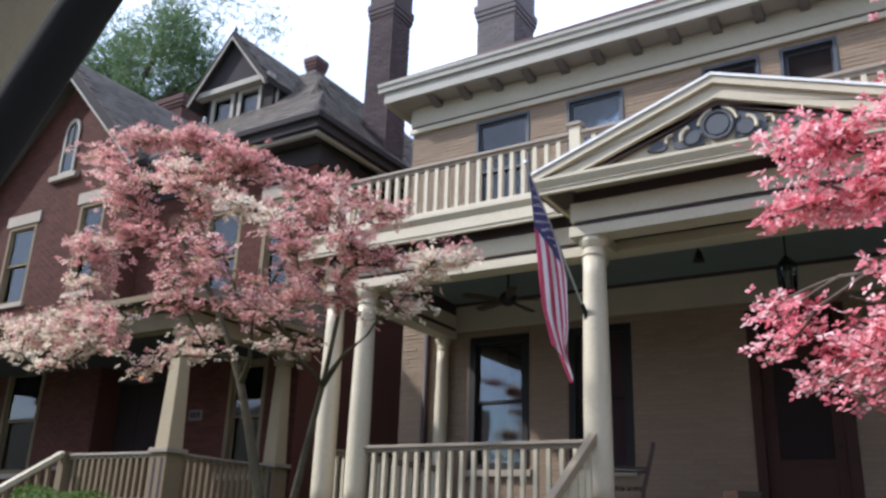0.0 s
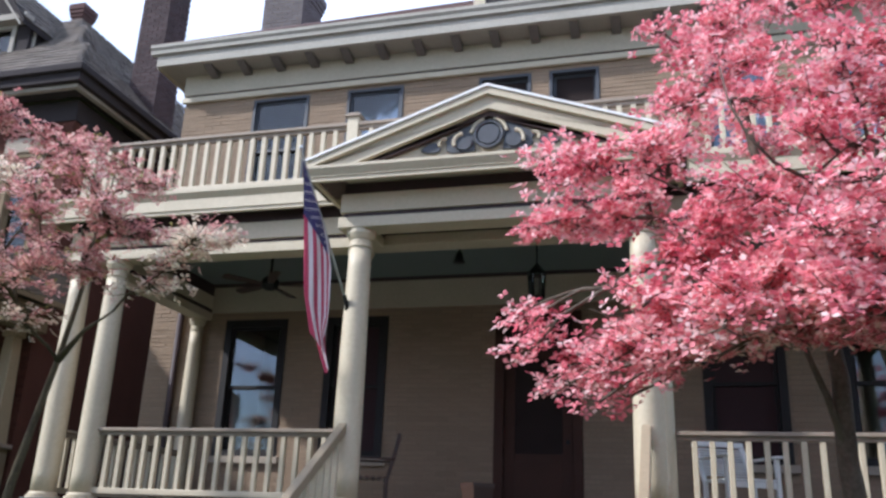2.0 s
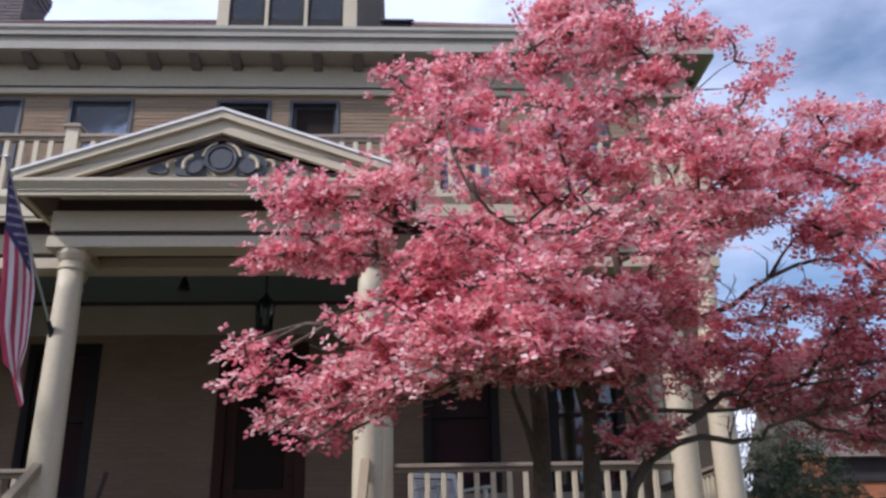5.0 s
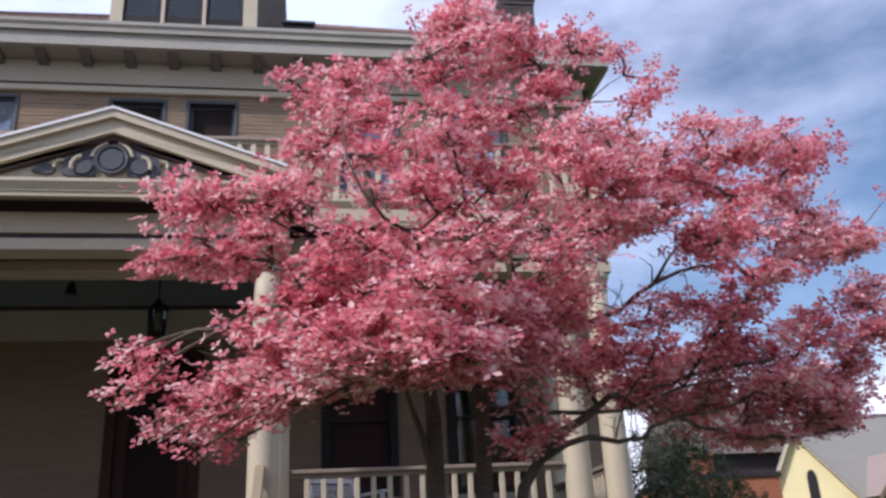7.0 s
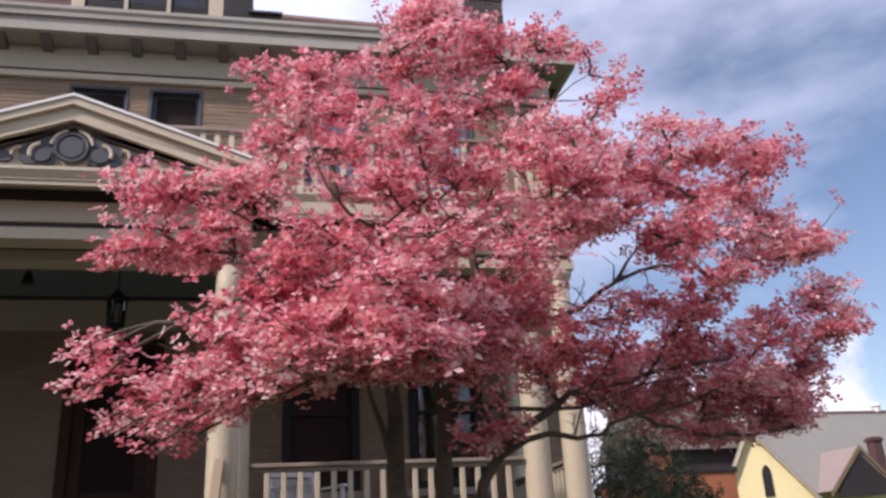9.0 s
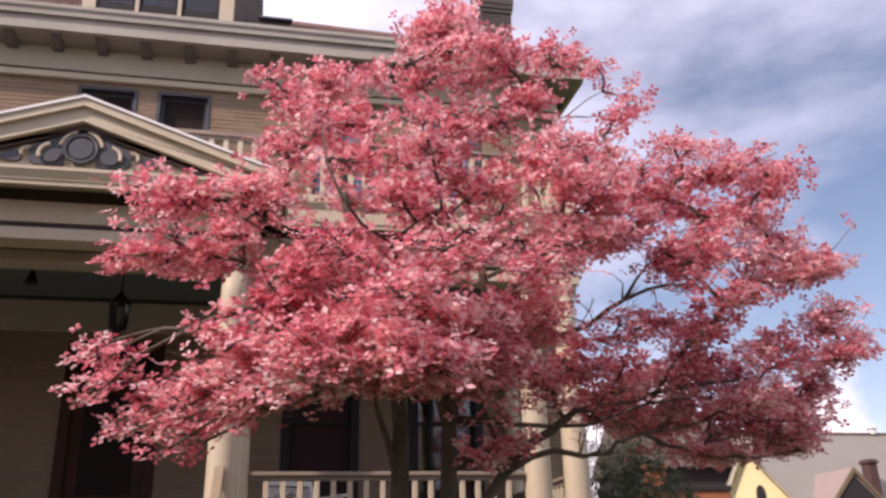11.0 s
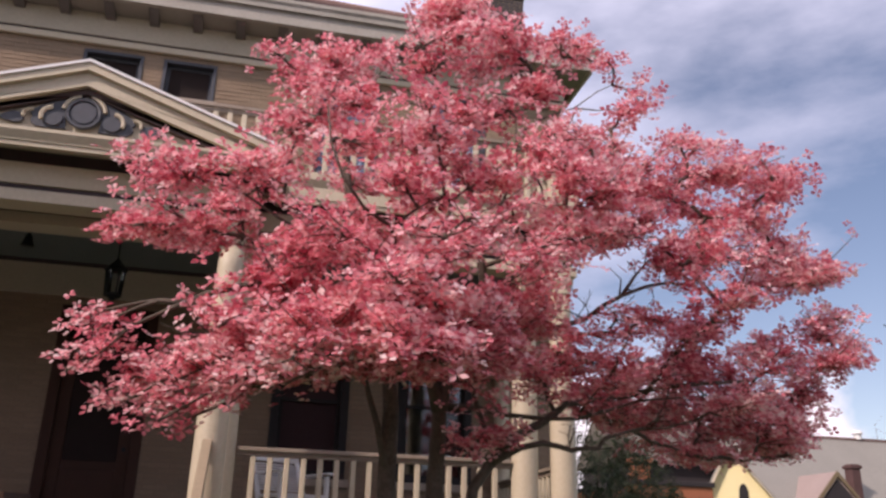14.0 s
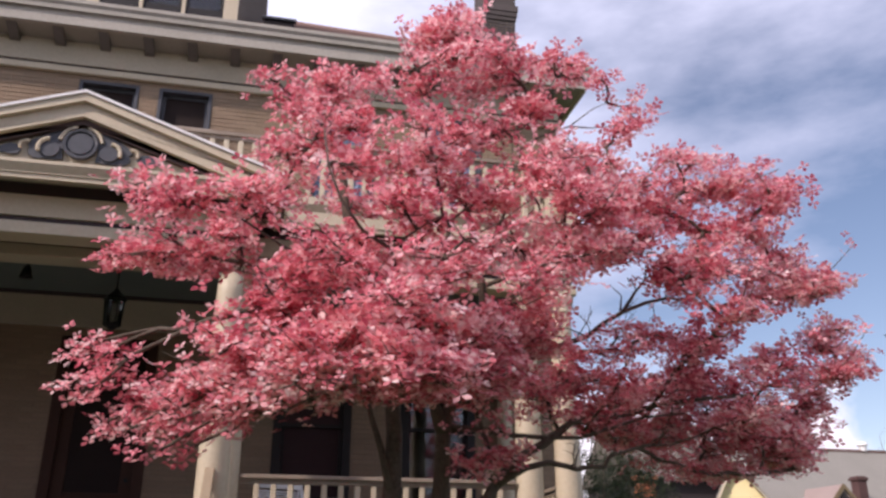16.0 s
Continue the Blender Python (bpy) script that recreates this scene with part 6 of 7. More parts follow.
L_CREAM = [(-8.77, 6.2, 4), (-8.16, 6.1, 3.75), (-7.98, 6.1, 3.99), (-8.56, 6.2, 3.74), (-7.84, 6, 3.93), (-8.28, 6.1, 4.13), (-10.31, 6.5, 4.28), (-9.84, 6.3, 3.81), (-5.91, 5.6, 4.99), (-5.3, 5.5, 4.7), (-4.9, 5.6, 4.5), (-8.56, 6.2, 4.99), (-8.53, 6.2, 4.53), (-8.67, 6.2, 4.05), (-9.6, 6.4, 4.1), (-3.65, 6.2, 4.03), (-3.4, 6.3, 4.1), (-3.81, 6.2, 3.78), (-3.36, 5.9, 3.95), (-7.5, 6.4, 6.2), (-6.4, 5.6, 5.3), (-8.43, 6.4, 5.86)]
L_TAIL = [(-6.99, 5.9, 3.24), (-6.79, 5.9, 3.3), (-6.64, 5.95, 3.38), (-6.5, 6, 3.51), (-6.37, 6, 3.58), (-6.3, 6.1, 3.67), (-5.92, 6, 3.37), (-6.12, 6, 3.36), (-5.34, 6.1, 3.43), (-5.1, 6.1, 3.37), (-5.02, 6.1, 3.44), (-9.61, 6.1, 3.72), (-9.09, 6.1, 3.52), (-8.73, 6.1, 3.46), (-8.43, 6.1, 3.52), (-8.18, 6.1, 3.63), (-7.88, 6.1, 3.68), (-9.53, 6.2, 3.89), (-8.84, 6.2, 3.83)]
LB = (-5.45, 6.5, 0.7)
L_STEMS = [
    [(-5.5, 6.5, 0.65), (-5.58, 6.5, 1.4), (-5.68, 6.5, 2.06), (-5.9, 6.5, 2.7), (-6.09, 6.5, 3.18), (-6.33, 6.48, 3.67), (-6.6, 6.4, 4.2), (-7.1, 6.3, 4.9)],
    [(-5.4, 6.5, 0.65), (-5.34, 6.5, 1.4), (-5.24, 6.5, 2.06), (-5.12, 6.5, 2.6), (-5.0, 6.5, 3.11), (-4.86, 6.48, 3.77), (-4.9, 6.4, 4.3)],
    [(-6.09, 6.5, 3.18), (-5.9, 6.4, 3.4), (-5.72, 6.2, 3.7), (-5.5, 6.0, 4.2)],
    [(-5.0, 6.5, 3.11), (-4.7, 6.4, 3.35), (-4.4, 6.35, 3.5)],
]
dogwood("dogwood_tree", LB, L_STEMS, drawn_in(L_LOW + L_TOP + L_MID + L_CROWN + L_CREAM, (-6.3, 6.1, 4.5), 0.06) + L_TAIL, 41, BARK_LICHEN, PALE_PINK, "fading pink and cream flowering dogwood in front of the red house", 125, 0.05, 0.38, 0.025, (0.075, 0.055, 0.03, 0.03), (LEAF_OLIVE, 0.08), len(L_CREAM) + len(L_TAIL), CREAM_BRACT, n_tail=len(L_TAIL))


def leafy_tree(name, base, height, crown, seed, label, leaves, leaf_mat, size, trunk=0.18, bare=False):
    """A broad tree: tapered trunk, forking limbs, many small leaves in uneven clumps."""
    tree = thing(name, base, label, "tree", "background trees")
    rnd = random.Random(seed)
    nr = np.random.RandomState(seed)
    b = Vector(base)
    bm = bmesh.new()
    pts = [b + Vector((rnd.uniform(-0.1, 0.1) * k, rnd.uniform(-0.1, 0.1) * k, height * 0.55 * k / 5)) for k in range(6)]
    tube(bm, pts, [trunk * (1.2 - 0.13 * k) for k in range(6)], 10)
    part("trunk", bm, BARK, tree, smooth=True)
    bm = bmesh.new()
    cl = []
    for k in range(30):
        a = pts[rnd.randint(2, 5)]
        ang, el = rnd.uniform(0, 6.28), rnd.uniform(0.25, 1.3)
        r = crown * rnd.uniform(0.45, 1.0)
        e = a + Vector((math.cos(ang) * math.cos(el) * r, math.sin(ang) * math.cos(el) * r, abs(math.sin(el)) * r * 1.05))
        m = a.lerp(e, 0.5) + Vector((rnd.uniform(-0.2, 0.2), rnd.uniform(-0.2, 0.2), rnd.uniform(-0.2, 0.3)))
        part("limb", tube(bmesh.new(), [a, m, e], [trunk * 0.35, trunk * 0.2, trunk * 0.06], 6), BARK, tree, smooth=True)
        for j in range(7):
            s = m.lerp(e, rnd.uniform(0, 1))
            q = s + Vector((rnd.gauss(0, 1), rnd.gauss(0, 1), rnd.gauss(0.3, 0.8))) * crown * 0.14
            tube(bm, [s, s.lerp(q, 0.5) + Vector((0, 0, 0.05)), q], [trunk * 0.07, trunk * 0.05, trunk * 0.025], 4)
            cl.append(q)
    part("fine_branching", bm, BARK, tree, "thin outer wood", kind="stuff")
    if leaves:
        c = np.array([cl[i] for i in nr.randint(0, len(cl), leaves)]) + nr.normal(0, crown * 0.085, (leaves, 3))
        v, f = blossoms(c, nr.normal(0, 1, (leaves, 3)) + [0, 0, 0.6], size * nr.uniform(0.6, 1.3, leaves), nr, 3, 0.4, 0.28)
        mesh_part("crown", v, f, leaf_mat, tree, "", "stuff")
    return tree


leafy_tree("shade_tree", (-28.6, 20.0, 1.0), 31.0, 6.2, 51, "tall fresh green spring tree behind the houses", 44000, LEAF_TREE, 0.125, 0.35)
leafy_tree("shade_tree", (-36.5, 21.0, 1.0), 33.0, 8.0, 52, "tall half leafed spring tree behind the houses", 20000, LEAF_TREE, 0.125, 0.35)
leafy_tree("garden_tree", (12.3, 26.0, 0.8), 6.0, 2.6, 53, "thin dark branched garden tree with few leaves", 3500, LEAF_DARK, 0.1, 0.09)
leafy_tree("garden_tree", (8.3, 20.0, 0.8), 3.6, 1.8, 54, "dark green garden shrub tree beside the house", 900, LEAF_DARK, 0.1, 0.07)
leafy_tree("street_tree", (-23.0, -13.5, -0.05), 12.0, 5.5, 57, "bare spring street tree across the road", 0, LEAF_DARK, 0.1, 0.2)
leafy_tree("street_tree", (9.0, -13.5, -0.05), 11.0, 5.0, 58, "bare spring street tree across the road", 0, LEAF_DARK, 0.1, 0.2)
leafy_tree("bare_tree", (52.0, 62.0, 2.2), 12.0, 5.0, 55, "bare grey tree behind the far roof", 0, LEAF_DARK, 0.1, 0.14)


# hedge and shrubs
def shrub(name, at, rx, ry, h, seed, label, n, size, leaf_mat):
    s = thing(name, at, label, "shrub", "shrubs")
    nr = np.random.RandomState(seed)
    rnd = random.Random(seed)
    bm = bmesh.new()
    for k in range(14):
        e = Vector(at) + Vector((rnd.uniform(-rx, rx) * 0.8, rnd.uniform(-ry, ry) * 0.8, h * rnd.uniform(0.5, 0.9)))
        a = Vector(at) + Vector((rnd.uniform(-rx, rx) * 0.4, rnd.uniform(-ry, ry) * 0.4, -0.05))
        tube(bm, [a, a.lerp(e, 0.6) + Vector((0.03, 0.02, 0)), e], [0.016, 0.01, 0.004], 5)
    part("stems", bm, BARK, s)
    d = nr.normal(0, 1, (n, 3))
    d /= np.linalg.norm(d, axis=1)[:, None]
    d[:, 2] = np.abs(d[:, 2])
    r = 1 - 0.35 * nr.uniform(0, 1, n) ** 2 + 0.1 * np.sin(5 * d[:, 0] + seed) * np.cos(4 * d[:, 1])
    c = np.array(at) + d * r[:, None] * [rx, ry, h]
    v, f = blossoms(c, d + nr.normal(0, 0.5, (n, 3)), size * nr.uniform(0.6, 1.3, n), nr, 3, 0.4, 0.3)
    mesh_part("foliage", v, f, leaf_mat, s, "", "stuff")
    return s


shrub("hedge", (-8.3, 6.2, LAWN - 0.03), 1.3, 0.6, 1.47, 61, "rounded bright green clipped hedge by the steps", 9000, 0.04, LEAF)
shrub("garden_shrub", (7.0, 16.5, LAWN), 1.0, 0.9, 1.7, 62, "dark green shrub beside the porch", 1100, 0.07, LEAF_DARK)
shrub("garden_shrub", (9.6, 20.0, LAWN), 1.5, 1.2, 2.6, 63, "dark green shrub at the garden edge", 1300, 0.08, LEAF_DARK)
shrub("garden_shrub", (15.5, 30.0, LAWN), 2.0, 1.5, 3.4, 64, "dark green shrub near the orange brick building", 5000, 0.12, LEAF_DARK)

# ---- flag ----
flag = thing("flag", (-2.92, YC - 0.13, 3.95), "faded stars and stripes hanging from a pole on the column", "flag")
FB, FT = Vector((-2.92, YC - 0.12, 3.96)), Vector((-3.17, 7.15, 5.30))
part("pole", tube(bmesh.new(), [FB, FT], 0.013, 8), POLE, flag, "slim metal pole")
part("finial", lathe(bmesh.new(), [(0.006, FT.z - 0.01), (0.02, FT.z + 0.008), (0.023, FT.z + 0.025), (0.015, FT.z + 0.045), (0.004, FT.z + 0.05)], FT.x, FT.y, 12), POLE, flag, "gilt ball", smooth=True)
bm = bmesh.new()
tube(bm, [FB + Vector((0, 0.03, -0.05)), FB, FB.lerp(FT, 0.06)], [0.03, 0.026, 0.02], 8)
part("bracket", bm, IRON, flag)


def cloth(u, v):
    """A place on the hanging flag: u down the fly, v along the hoist, both 0 to 1. Lower down the cloth is folded back on itself."""
    h, top = FT.lerp(FB, 0.05 + 0.57 * v), FT.lerp(FB, 0.05)
    b = min(1.0, u * 2.6) ** 0.8
    folded = v / 0.62 if v < 0.62 else 1.0 - (v - 0.62) * 1.5
    w = v * (1 - b) + folded * b
    w = min(1.0, w + 0.28 * u * math.sin(math.pi * w))
    gather = 1 - 0.30 * min(1.0, u * 1.15) ** 1.5
    across = (FT.lerp(FB, 0.05 + 0.57 * w) - top) * gather
    back = b * max(0.0, v - 0.62) * 0.16
    wave = b * (0.04 * math.sin(w * 9 + 3.5 * u) + 0.016 * math.sin(w * 19 + 6 * u))
    drop = (1.76 - 0.5 * v + 0.05 * math.sin(v * 8)) * u
    tail = max(0.0, u - 0.78) * 0.3 * math.sin(v * 7 + 1)
    return Vector((top.x + across.x + 0.16 * u - 0.4 * (wave + back) + tail, top.y + across.y + 0.9 * (wave + back) + 0.04 * u, h.z - drop))


bm = bmesh.new()
NU, NV = 40, 52
g = [[bm.verts.new(cloth(i / NU, j / NV)) for j in range(NV + 1)] for i in range(NU + 1)]
for i in range(NU):
    for j in range(NV):
        face = bm.faces.new((g[i][j], g[i][j + 1], g[i + 1][j + 1], g[i + 1][j]))
        stripe = int(13 * (j + 0.5) / NV)
        face.material_index = 2 if (i < NU * 0.32 and stripe < 7) else stripe % 2
part("cloth", bm, [FLAG_RED, FLAG_WHITE, FLAG_BLUE], flag, smooth=True)
for r in range(9):
    for c in range(6 if r % 2 == 0 else 5):
        v0 = (0.5 + r) / 10 * 0.52 + 0.02
        u0 = (0.5 + c + (0 if r % 2 == 0 else 0.5)) / 6.2 * 0.305
        p, px, pv = cloth(u0, v0), cloth(u0 + 0.012, v0), cloth(u0, v0 + 0.015)
        bm = bmesh.new()
        a, b = (px - p).normalized() * 0.02, (pv - p).normalized() * 0.02
        for off in (-0.004, 0.004):
            nrm = a.cross(b).normalized() * off
            ring = []
            for k in range(10):
                rr = 1.0 if k % 2 == 0 else 0.42
                t = 2 * math.pi * k / 10
                ring.append(bm.verts.new(p + nrm + a * math.cos(t) * rr + b * math.sin(t) * rr))
            bm.faces.new(ring)
        part("star", bm, FLAG_WHITE, flag, "white star")


# ---- porch things ----
fan = thing("ceiling_fan", (-4.95, 10.2, 4.85), "dark ceiling fan hanging under the porch ceiling", "fan")
part("rod", tube(bmesh.new(), [(-4.95, 10.2, 5.37), (-4.95, 10.2, 4.98)], 0.015, 8), IRON, fan)
part("motor", lathe(bmesh.new(), [(0.05, 4.80), (0.11, 4.83), (0.12, 4.93), (0.06, 4.99)], -4.95, 10.2, 16), IRON, fan, smooth=True)
for k in range(5):
    a = radians(72 * k + 14)
    bm = bmesh.new()
    m = Matrix.Translation((-4.95, 10.2, 4.87)) @ Matrix.Rotation(a, 4, "Z") @ Matrix.Rotation(radians(10), 4, "X")
    prism(bm, [(0.12, -0.03), (0.25, -0.055), (0.62, -0.07), (0.66, -0.04), (0.66, 0.04), (0.62, 0.07), (0.25, 0.055), (0.12, 0.03)], "z", -0.006, 0.006)
    bmesh.ops.transform(bm, matrix=m, verts=bm.verts)
    part("blade", bm, DARK_WOOD, fan, "dark wooden blade")

lantern = thing("hanging_lantern", (-1.3, 10.0, 4.55), "black iron lantern hanging before the front door", "lantern")
part("chain", tube(bmesh.new(), [(-1.3, 10, 5.37), (-1.3, 10, 4.93)], 0.01, 6), IRON, lantern)
part("roof", lathe(bmesh.new(), [(0.13, 4.80), (0.12, 4.83), (0.05, 4.90), (0.015, 4.94)], -1.3, 10, 6), IRON, lantern)
part("glass", lathe(bmesh.new(), [(0.085, 4.53), (0.1, 4.79)], -1.3, 10, 6), GLASS, lantern)
for k in range(6):
    a = 2 * math.pi * k / 6
    part("cage_bar", tube(bmesh.new(), [(-1.3 + 0.09 * math.cos(a), 10 + 0.09 * math.sin(a), 4.52), (-1.3 + 0.106 * math.cos(a), 10 + 0.106 * math.sin(a), 4.8)], 0.009, 5), IRON, lantern)
part("base", lathe(bmesh.new(), [(0.02, 4.45), (0.05, 4.48), (0.1, 4.5), (0.1, 4.53)], -1.3, 10, 6), IRON, lantern)

bell = thing("porch_bell", (-2.25, 9.9, 4.95), "small dark bell hanging from the porch ceiling", "bell")
part("hanger", tube(bmesh.new(), [(-2.25, 9.9, 5.37), (-2.25, 9.9, 5.1)], 0.01, 6), IRON, bell)
part("cup", lathe(bmesh.new(), [(0.075, 4.97), (0.06, 5.0), (0.045, 5.06), (0.03, 5.1), (0.01, 5.115)], -2.25, 9.9, 14), IRON, bell, smooth=True)


def slat_chair(at, turn, wood, label, slats_across=True, tilt=14, back=0.78):
    """A rocking chair: rockers, legs, seat slats, back posts and slats, arms."""
    c = thing("rocking_chair", (0, 0, 0), label, "chair", "porch chairs")
    t = math.tan(radians(tilt))
    for s in (-1, 1):
        x = s * 0.27
        part("rocker", tube(bmesh.new(), [(x, -0.42, 0.07), (x, -0.15, 0.025), (x, 0.15, 0.025), (x, 0.5, 0.09)], 0.022, 6), wood, c)
        part("front_leg", boxes((x - 0.022, x + 0.022, -0.27, -0.225, 0.04, 0.62)), wood, c, bevel=0.006)
        part("back_leg", boxes((x - 0.022, x + 0.022, 0.2, 0.245, 0.04, 0.42)), wood, c, bevel=0.006)
        bm = bmesh.new()
        prism(bm, [(0.2, 0.38), (0.25, 0.38), (0.25 + back * t, 0.38 + back), (0.2 + back * t, 0.38 + back)], "x", x - 0.022, x + 0.022)
        part("back_post", bm, wood, c, bevel=0.006)
        part("arm", boxes((x - 0.045, x + 0.045, -0.33, 0.28, 0.62, 0.645)), wood, c, bevel=0.01)
    for k in range(7):
        y = -0.27 + k * 0.075
        part("seat_slat", boxes((-0.27, 0.27, y, y + 0.055, 0.395, 0.415)), wood, c)
    part("seat_rail", boxes((-0.27, 0.27, -0.262, -0.235, 0.33, 0.39)), wood, c)
    for k in range(11 if slats_across else 5):
        if slats_across:
            z = 0.47 + k * (back - 0.12) / 11
            y = 0.225 + (z - 0.38) * t
            part("back_slat", boxes((-0.25, 0.25, y - 0.012, y + 0.008, z, z + (back - 0.12) / 11 * 0.52)), wood, c)
        else:
            x = -0.2 + 0.1 * k
            bm = bmesh.new()
            prism(bm, [(0.215, 0.40), (0.235, 0.40), (0.235 + (back - 0.04) * t, 0.34 + back), (0.215 + (back - 0.04) * t, 0.34 + back)], "x", x - 0.02, x + 0.02)
            part("back_slat", bm, wood, c)
    bm = bmesh.new()
    y = 0.225 + (back - 0.02) * t
    box(bm, -0.29, 0.29, y - 0.02, y + 0.025, 0.36 + back, 0.42 + back)
    part("top_rail", bm, wood, c, bevel=0.012)
    c.matrix_world = pose(*at, 0, 0, turn)
    return c


slat_chair((0.85, 9.62, FLOOR), 25, WHITE_WOOD, "white slatted rocking chair behind the porch railing", True, 28, 0.42)
slat_chair((-3.48, 10.5, FLOOR), -70, DARK_WOOD, "dark wooden rocking chair beside the porch window", False, 14, 0.52)
pot = thing("planter", (-2.35, 9.2, FLOOR), "dark square planter on the porch floor", "planter")
bm = bmesh.new()
lathe(bm, [(0.13, FLOOR), (0.19, FLOOR + 0.3), (0.2, FLOOR + 0.3), (0.2, FLOOR + 0.34), (0.17, FLOOR + 0.34), (0.16, FLOOR + 0.3)], -1.95, 9.9, 4)
part("tub", bm, DARK_WOOD, pot)
# downpipe at the porch end
pipe = thing("downpipe", (-7.22, YW - 0.06, FLOOR), "dark downpipe on the brick wall at the porch end", "downpipe")
part("pipe", tube(bmesh.new(), [(-7.22, YW - 0.06, LAWN - 0.05), (-7.22, YW - 0.06, 5.25)], 0.05, 10), PLUM, pipe, smooth=True)

# ---- things beyond the garden ----
yh = thing("yellow_house", (27.2, 45.0, 0.8), "pale yellow gabled house with a narrow arched window", "house", "distant houses")
YX, YA = 27.2, 8.0
bm = bmesh.new()
prism(bm, [(YX + 3.1, 0.8), (YX + 3.1, 4.0), (YX, YA), (YX - 2.0, 4.0), (YX - 2.0, 0.8)], "y", 45.0, 45.3)
part("gable_wall", bm, YELLOW, yh)
for k in range(1, 26):
    z = 0.8 + k * 0.28
    part("clapboard", boxes((YX - min(2.0, (YA - z) * 0.5) + 0.04, YX + min(3.1, (YA - z) * 0.775) - 0.04, 44.985, 44.998, z, z + 0.272)), YELLOW, yh) if z < YA - 0.4 else None
part("side_wall", boxes((YX - 2.0, YX - 1.8, 45.3, 58, 0.8, 4.0), (YX + 2.9, YX + 3.1, 45.3, 58, 0.8, 4.0)), YELLOW, yh)
bm = bmesh.new()
for dx in (-2.25, 3.35):
    zz = YA - abs(dx) * (YA - 4.0) / (2.0 if dx < 0 else 3.1)
    prism(bm, [(YX, YA + 0.25), (YX + dx, zz + 0.25), (YX + dx, zz + 0.05), (YX, YA + 0.05)], "y", 44.6, 58)
part("roof", bm, GREY_ROOF, yh)
bm = bmesh.new()
for dx in (-2.25, 3.35):
    zz = YA - abs(dx) * (YA - 4.0) / (2.0 if dx < 0 else 3.1)
    prism(bm, [(YX, YA + 0.07), (YX + dx, zz + 0.07), (YX + dx, zz - (0.22 if dx < 0 else 0.02)), (YX, YA - (0.25 if dx < 0 else 0.02))], "y", 44.55, 44.598)
part("barge_board", bm, CREAM, yh, "cream barge boards")
bm = bmesh.new()
pts = [(YX + 0.42, 4.3), (YX + 0.92, 4.3)] + [(YX + 0.67 + 0.25 * math.cos(math.pi * k / 10), 5.45 + 0.55 * math.sin(math.pi * k / 10)) for k in range(11)]
prism(bm, pts, "y", 44.93, 44.968)
part("window", bm, SASH, yh, "narrow dark arched window")
yh.rotation_euler = (0, 0, radians(-31))
gh = thing("grey_roofed_house", (42.0, 55.0, 2.0), "broad house with a grey shingle roof and a small gable", "house", "distant houses")
part("wall", boxes((31.5, 62.0, 54.0, 64.0, 1.5, 5.2)), YELLOW, gh)
bm = bmesh.new()
prism(bm, [(53.2, 4.9), (59.0, 11.1), (64.8, 4.9)], "x", 30.8, 62.5)
part("roof", bm, GREY_ROOF, gh)
part("ridge", boxes((30.8, 62.5, 58.85, 59.15, 11.0, 11.2)), TILE_RED, gh, "reddish ridge tiles")
bm = bmesh.new()
prism(bm, [(36.6, 4.9), (41.8, 4.9), (39.2, 7.75)], "y", 51.8, 56.5)
part("cross_gable", bm, PINK_ROOF, gh, "grey cross gable roof coloured as if lit pinkish")
bm = bmesh.new()
prism(bm, [(37.1, 4.5), (41.3, 4.5), (41.3, 5.0), (39.2, 7.2), (37.1, 5.0)], "y", 51.7, 51.78)
part("gable_wall", bm, DARK_TRIM, gh, "dark gable wall")
bm = bmesh.new()
for sg in (-1, 1):
    prism(bm, [(39.2, 7.8), (39.2 + sg * 2.7, 4.8), (39.2 + sg * 2.7, 4.5), (39.2, 7.45)], "y", 51.6, 51.69)
part("barge_board", bm, TAN_TRIM, gh, "tan barge boards")
part("chimney", boxes((42.2, 42.9, 54.0, 54.8, 5.5, 8.6), (42.1, 43.0, 53.9, 54.9, 8.3, 8.5)), CHIMNEY_BRICK, gh, "brick chimney", bevel=0.03)
part("vent", lathe(bmesh.new(), [(0.3, 11.1), (0.3, 11.5), (0.45, 11.55), (0.3, 11.8)], 47.0, 59.0, 12), WHITE_TRIM, gh, "pale metal roof vent")
oh = thing("orange_brick_building", (21.0, 40.0, 0.8), "low orange brick building with a dark roof edge", "building", "distant houses")
part("wall", boxes((19.1, 23.2, 40.0, 48.0, 0.8, 5.3)), ORANGE_BRICK, oh)
part("parapet", boxes((19.0, 23.3, 39.9, 48.1, 5.3, 5.55)), DARK_TRIM, oh, bevel=0.03)
part("chimney", boxes((19.2, 20.0, 40.2, 41.0, 5.55, 6.5), (19.1, 20.1, 40.1, 41.1, 6.35, 6.6)), ORANGE_BRICK, oh, bevel=0.03)
dh = thing("dark_gabled_house", (25.8, 52.0, 0.8), "dark shaded house among the garden trees", "house", "distant houses")
bm = bmesh.new()
box(bm, 22.8, 28.8, 48.5, 56.0, 0.8, 7.6)
part("wall", bm, DARK_TRIM, dh)
bm = bmesh.new()
prism(bm, [(48.0, 7.4), (52.2, 11.4), (56.4, 7.4)], "x", 22.4, 29.2)
part("roof", bm, SLATE, dh)
wire = thing("power_line", (30.0, 40.0, 10.5), "thin dark overhead wire sagging between poles", "wire")
part("cable", tube(bmesh.new(), [(34.6, 40.0, 14.6), (37.4, 40.5, 14.0), (41.0, 41.0, 13.8), (60.0, 43.0, 16.5)], 0.04, 5), IRON, wire)
part("pole", lathe(bmesh.new(), [(0.17, 0.5), (0.12, 17.5)], 60.0, 43.0, 8), BARK, wire)


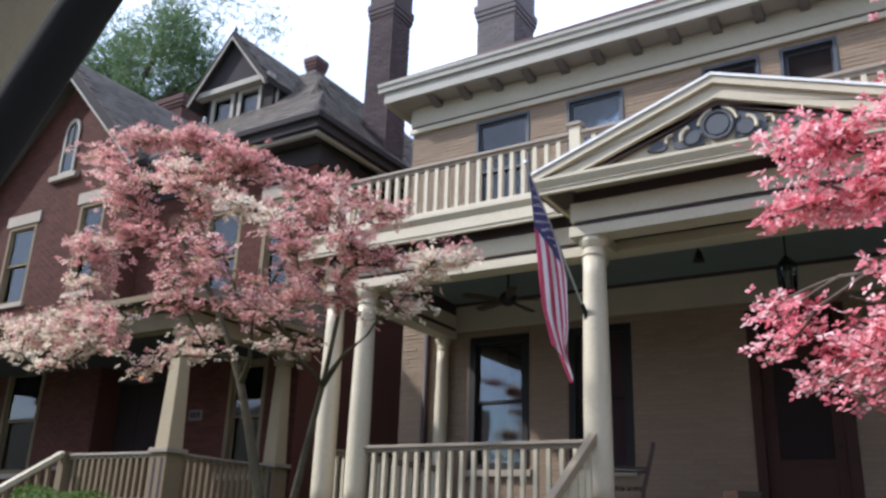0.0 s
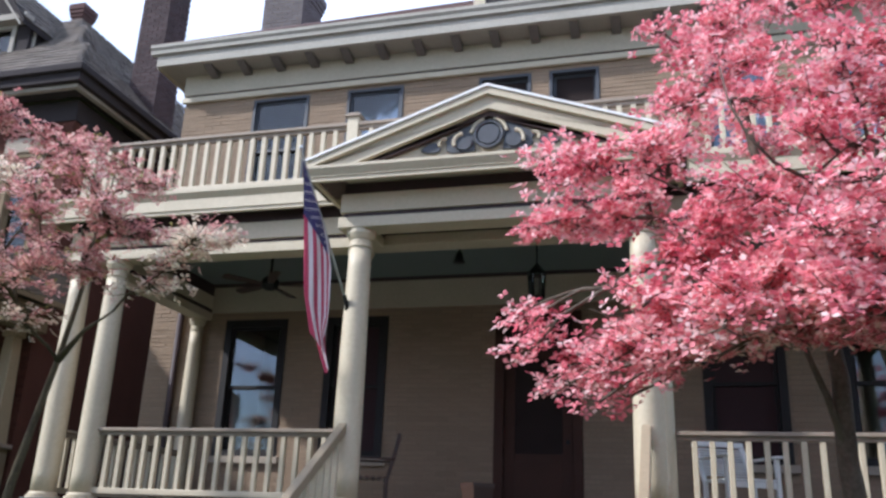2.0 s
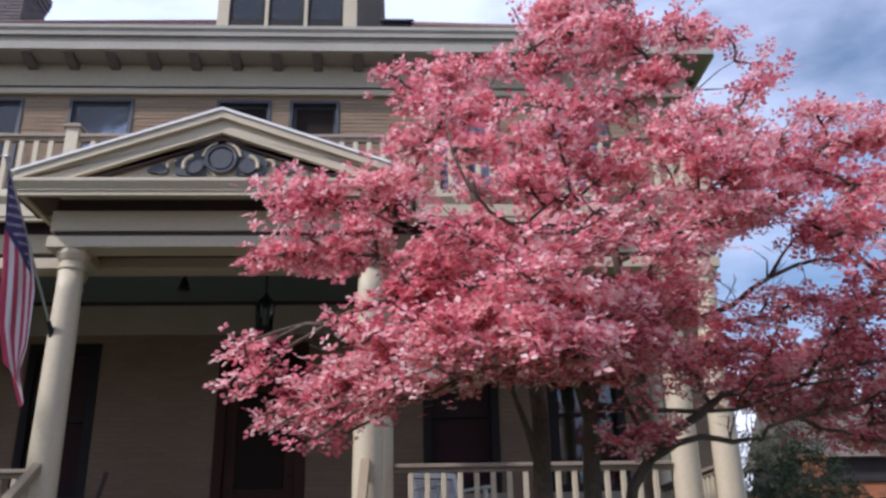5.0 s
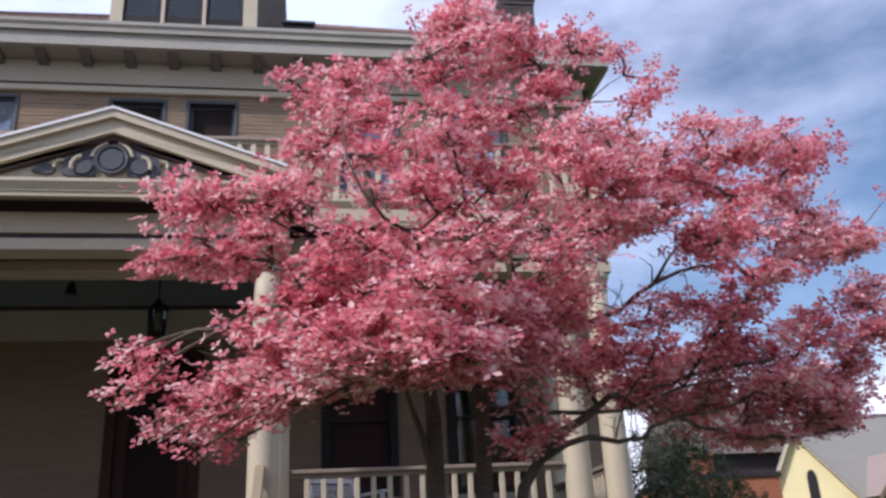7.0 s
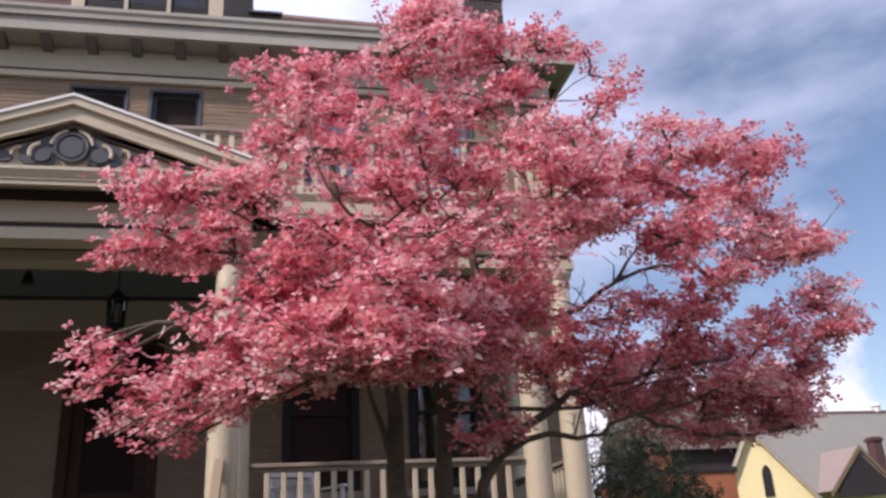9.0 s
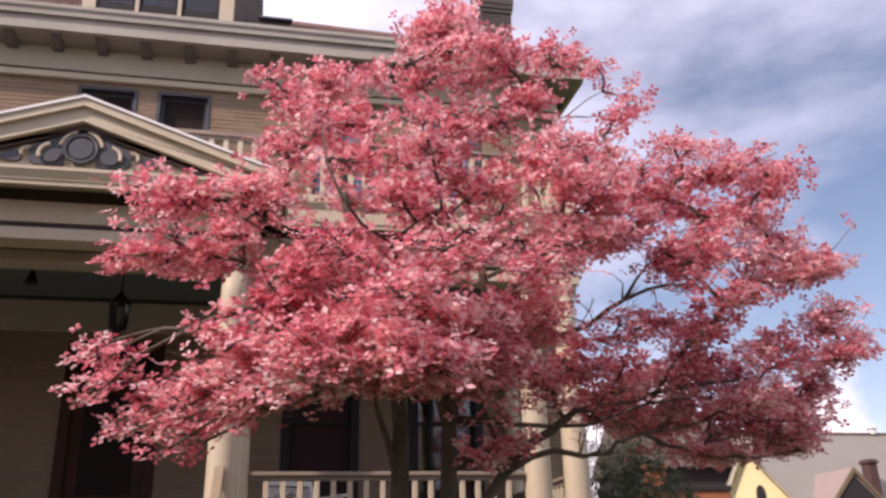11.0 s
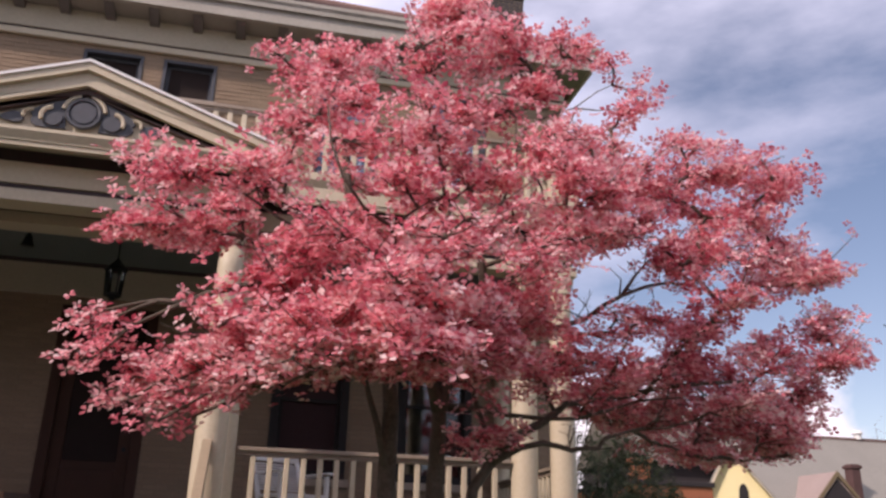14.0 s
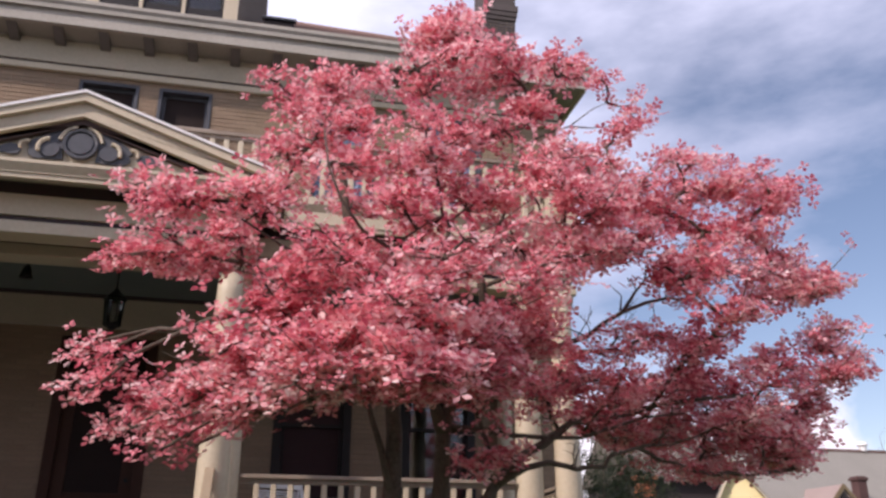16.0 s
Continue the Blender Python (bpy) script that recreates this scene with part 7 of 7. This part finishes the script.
# ---- car at the kerb, seen only by the edge of its open window ----
car = thing("parked_car", (0.0, 0.2, 0.0), "car at the kerb with beige window trim and a black seal", "car")
S_HIGH, S_LOW = Vector((0.152, 0.278, 1.852)), Vector((0.130, 0.278, 1.827))
T_HIGH, T_LOW = Vector((0.094, 0.278, 1.895)), Vector((0.072, 0.278, 1.870))
UPS, UPT = (S_HIGH - S_LOW).normalized(), (T_HIGH - T_LOW).normalized()
part("window_trim", tube(bmesh.new(), [T_LOW - UPT * 0.62, T_LOW - UPT * 0.3, T_LOW, T_HIGH, T_HIGH + UPT * 0.25], 0.028, 14), CAR_TRIM, car, "soft beige trim", smooth=True)
part("window_seal", tube(bmesh.new(), [S_LOW - UPS * 0.62, S_LOW - UPS * 0.3, S_LOW, S_HIGH, S_HIGH + UPS * 0.25], 0.0052, 10), RUBBER, car, "black rubber seal", smooth=True)
part("door", boxes((-0.9, 0.75, 0.27, 0.4, 0.36, 1.34)), CAR_TRIM, car, "door panel", bevel=0.04)
part("sill", boxes((-0.95, 0.8, 0.26, 0.38, 0.26, 0.36)), RUBBER, car, bevel=0.02)
bm = bmesh.new()
tube(bm, [(-1.3, 0.1, 0.33), (-1.3, 0.3, 0.33)], 0.33, 24)
wheel = part("tyre", bm, RUBBER, car, "black tyre")
bm = bmesh.new()
tube(bm, [(-1.3, 0.302, 0.33), (-1.3, 0.312, 0.33)], 0.2, 20)
part("rim", bm, POLE, wheel)
part("wing", boxes((-1.75, -0.92, 0.16, 0.33, 0.55, 1.05)), CAR_TRIM, car, bevel=0.05)

# ---- bricks of the buff house, last ----
HOLES = [(a - 0.01, b + 0.01, c - 0.1, d + 0.01) for a, b, c, d in UP + DOWN] + [(DOOR[0], DOOR[1], 1.5, DOOR[3])]
rnd = random.Random(77)
near, rest = [], []
for r in bricks(WX0, WX1, 2.0, 8.69, HOLES, 0.29, 0.058, 0.009, seed=70):
    (near if -3.7 < r[0] and r[1] < -2.22 and 2.0 < r[2] < 4.4 and r[1] - r[0] > 0.28 and len(near) < 140 else rest).append(r)
brick_mesh("brickwork", rest, YW, wall_front, BRICK, rnd, 0.005, "x", -1, "long narrow buff bricks")
me = bpy.data.meshes.new("brick")
b = boxes((-0.145, 0.145, -0.007, 0.004, -0.029, 0.029))
bmesh.ops.bevel(b, geom=[e for e in b.edges if all(v.co.y < 0 for v in e.verts)], offset=0.003, segments=1, affect="EDGES")
b.to_mesh(me)
b.free()
me.materials.append(BRICK)
for a, c, d, e in near:
    piece("brick", me, wall_front, ((a + c) / 2, YW + rnd.uniform(-0.002, 0.002), (d + e) / 2))
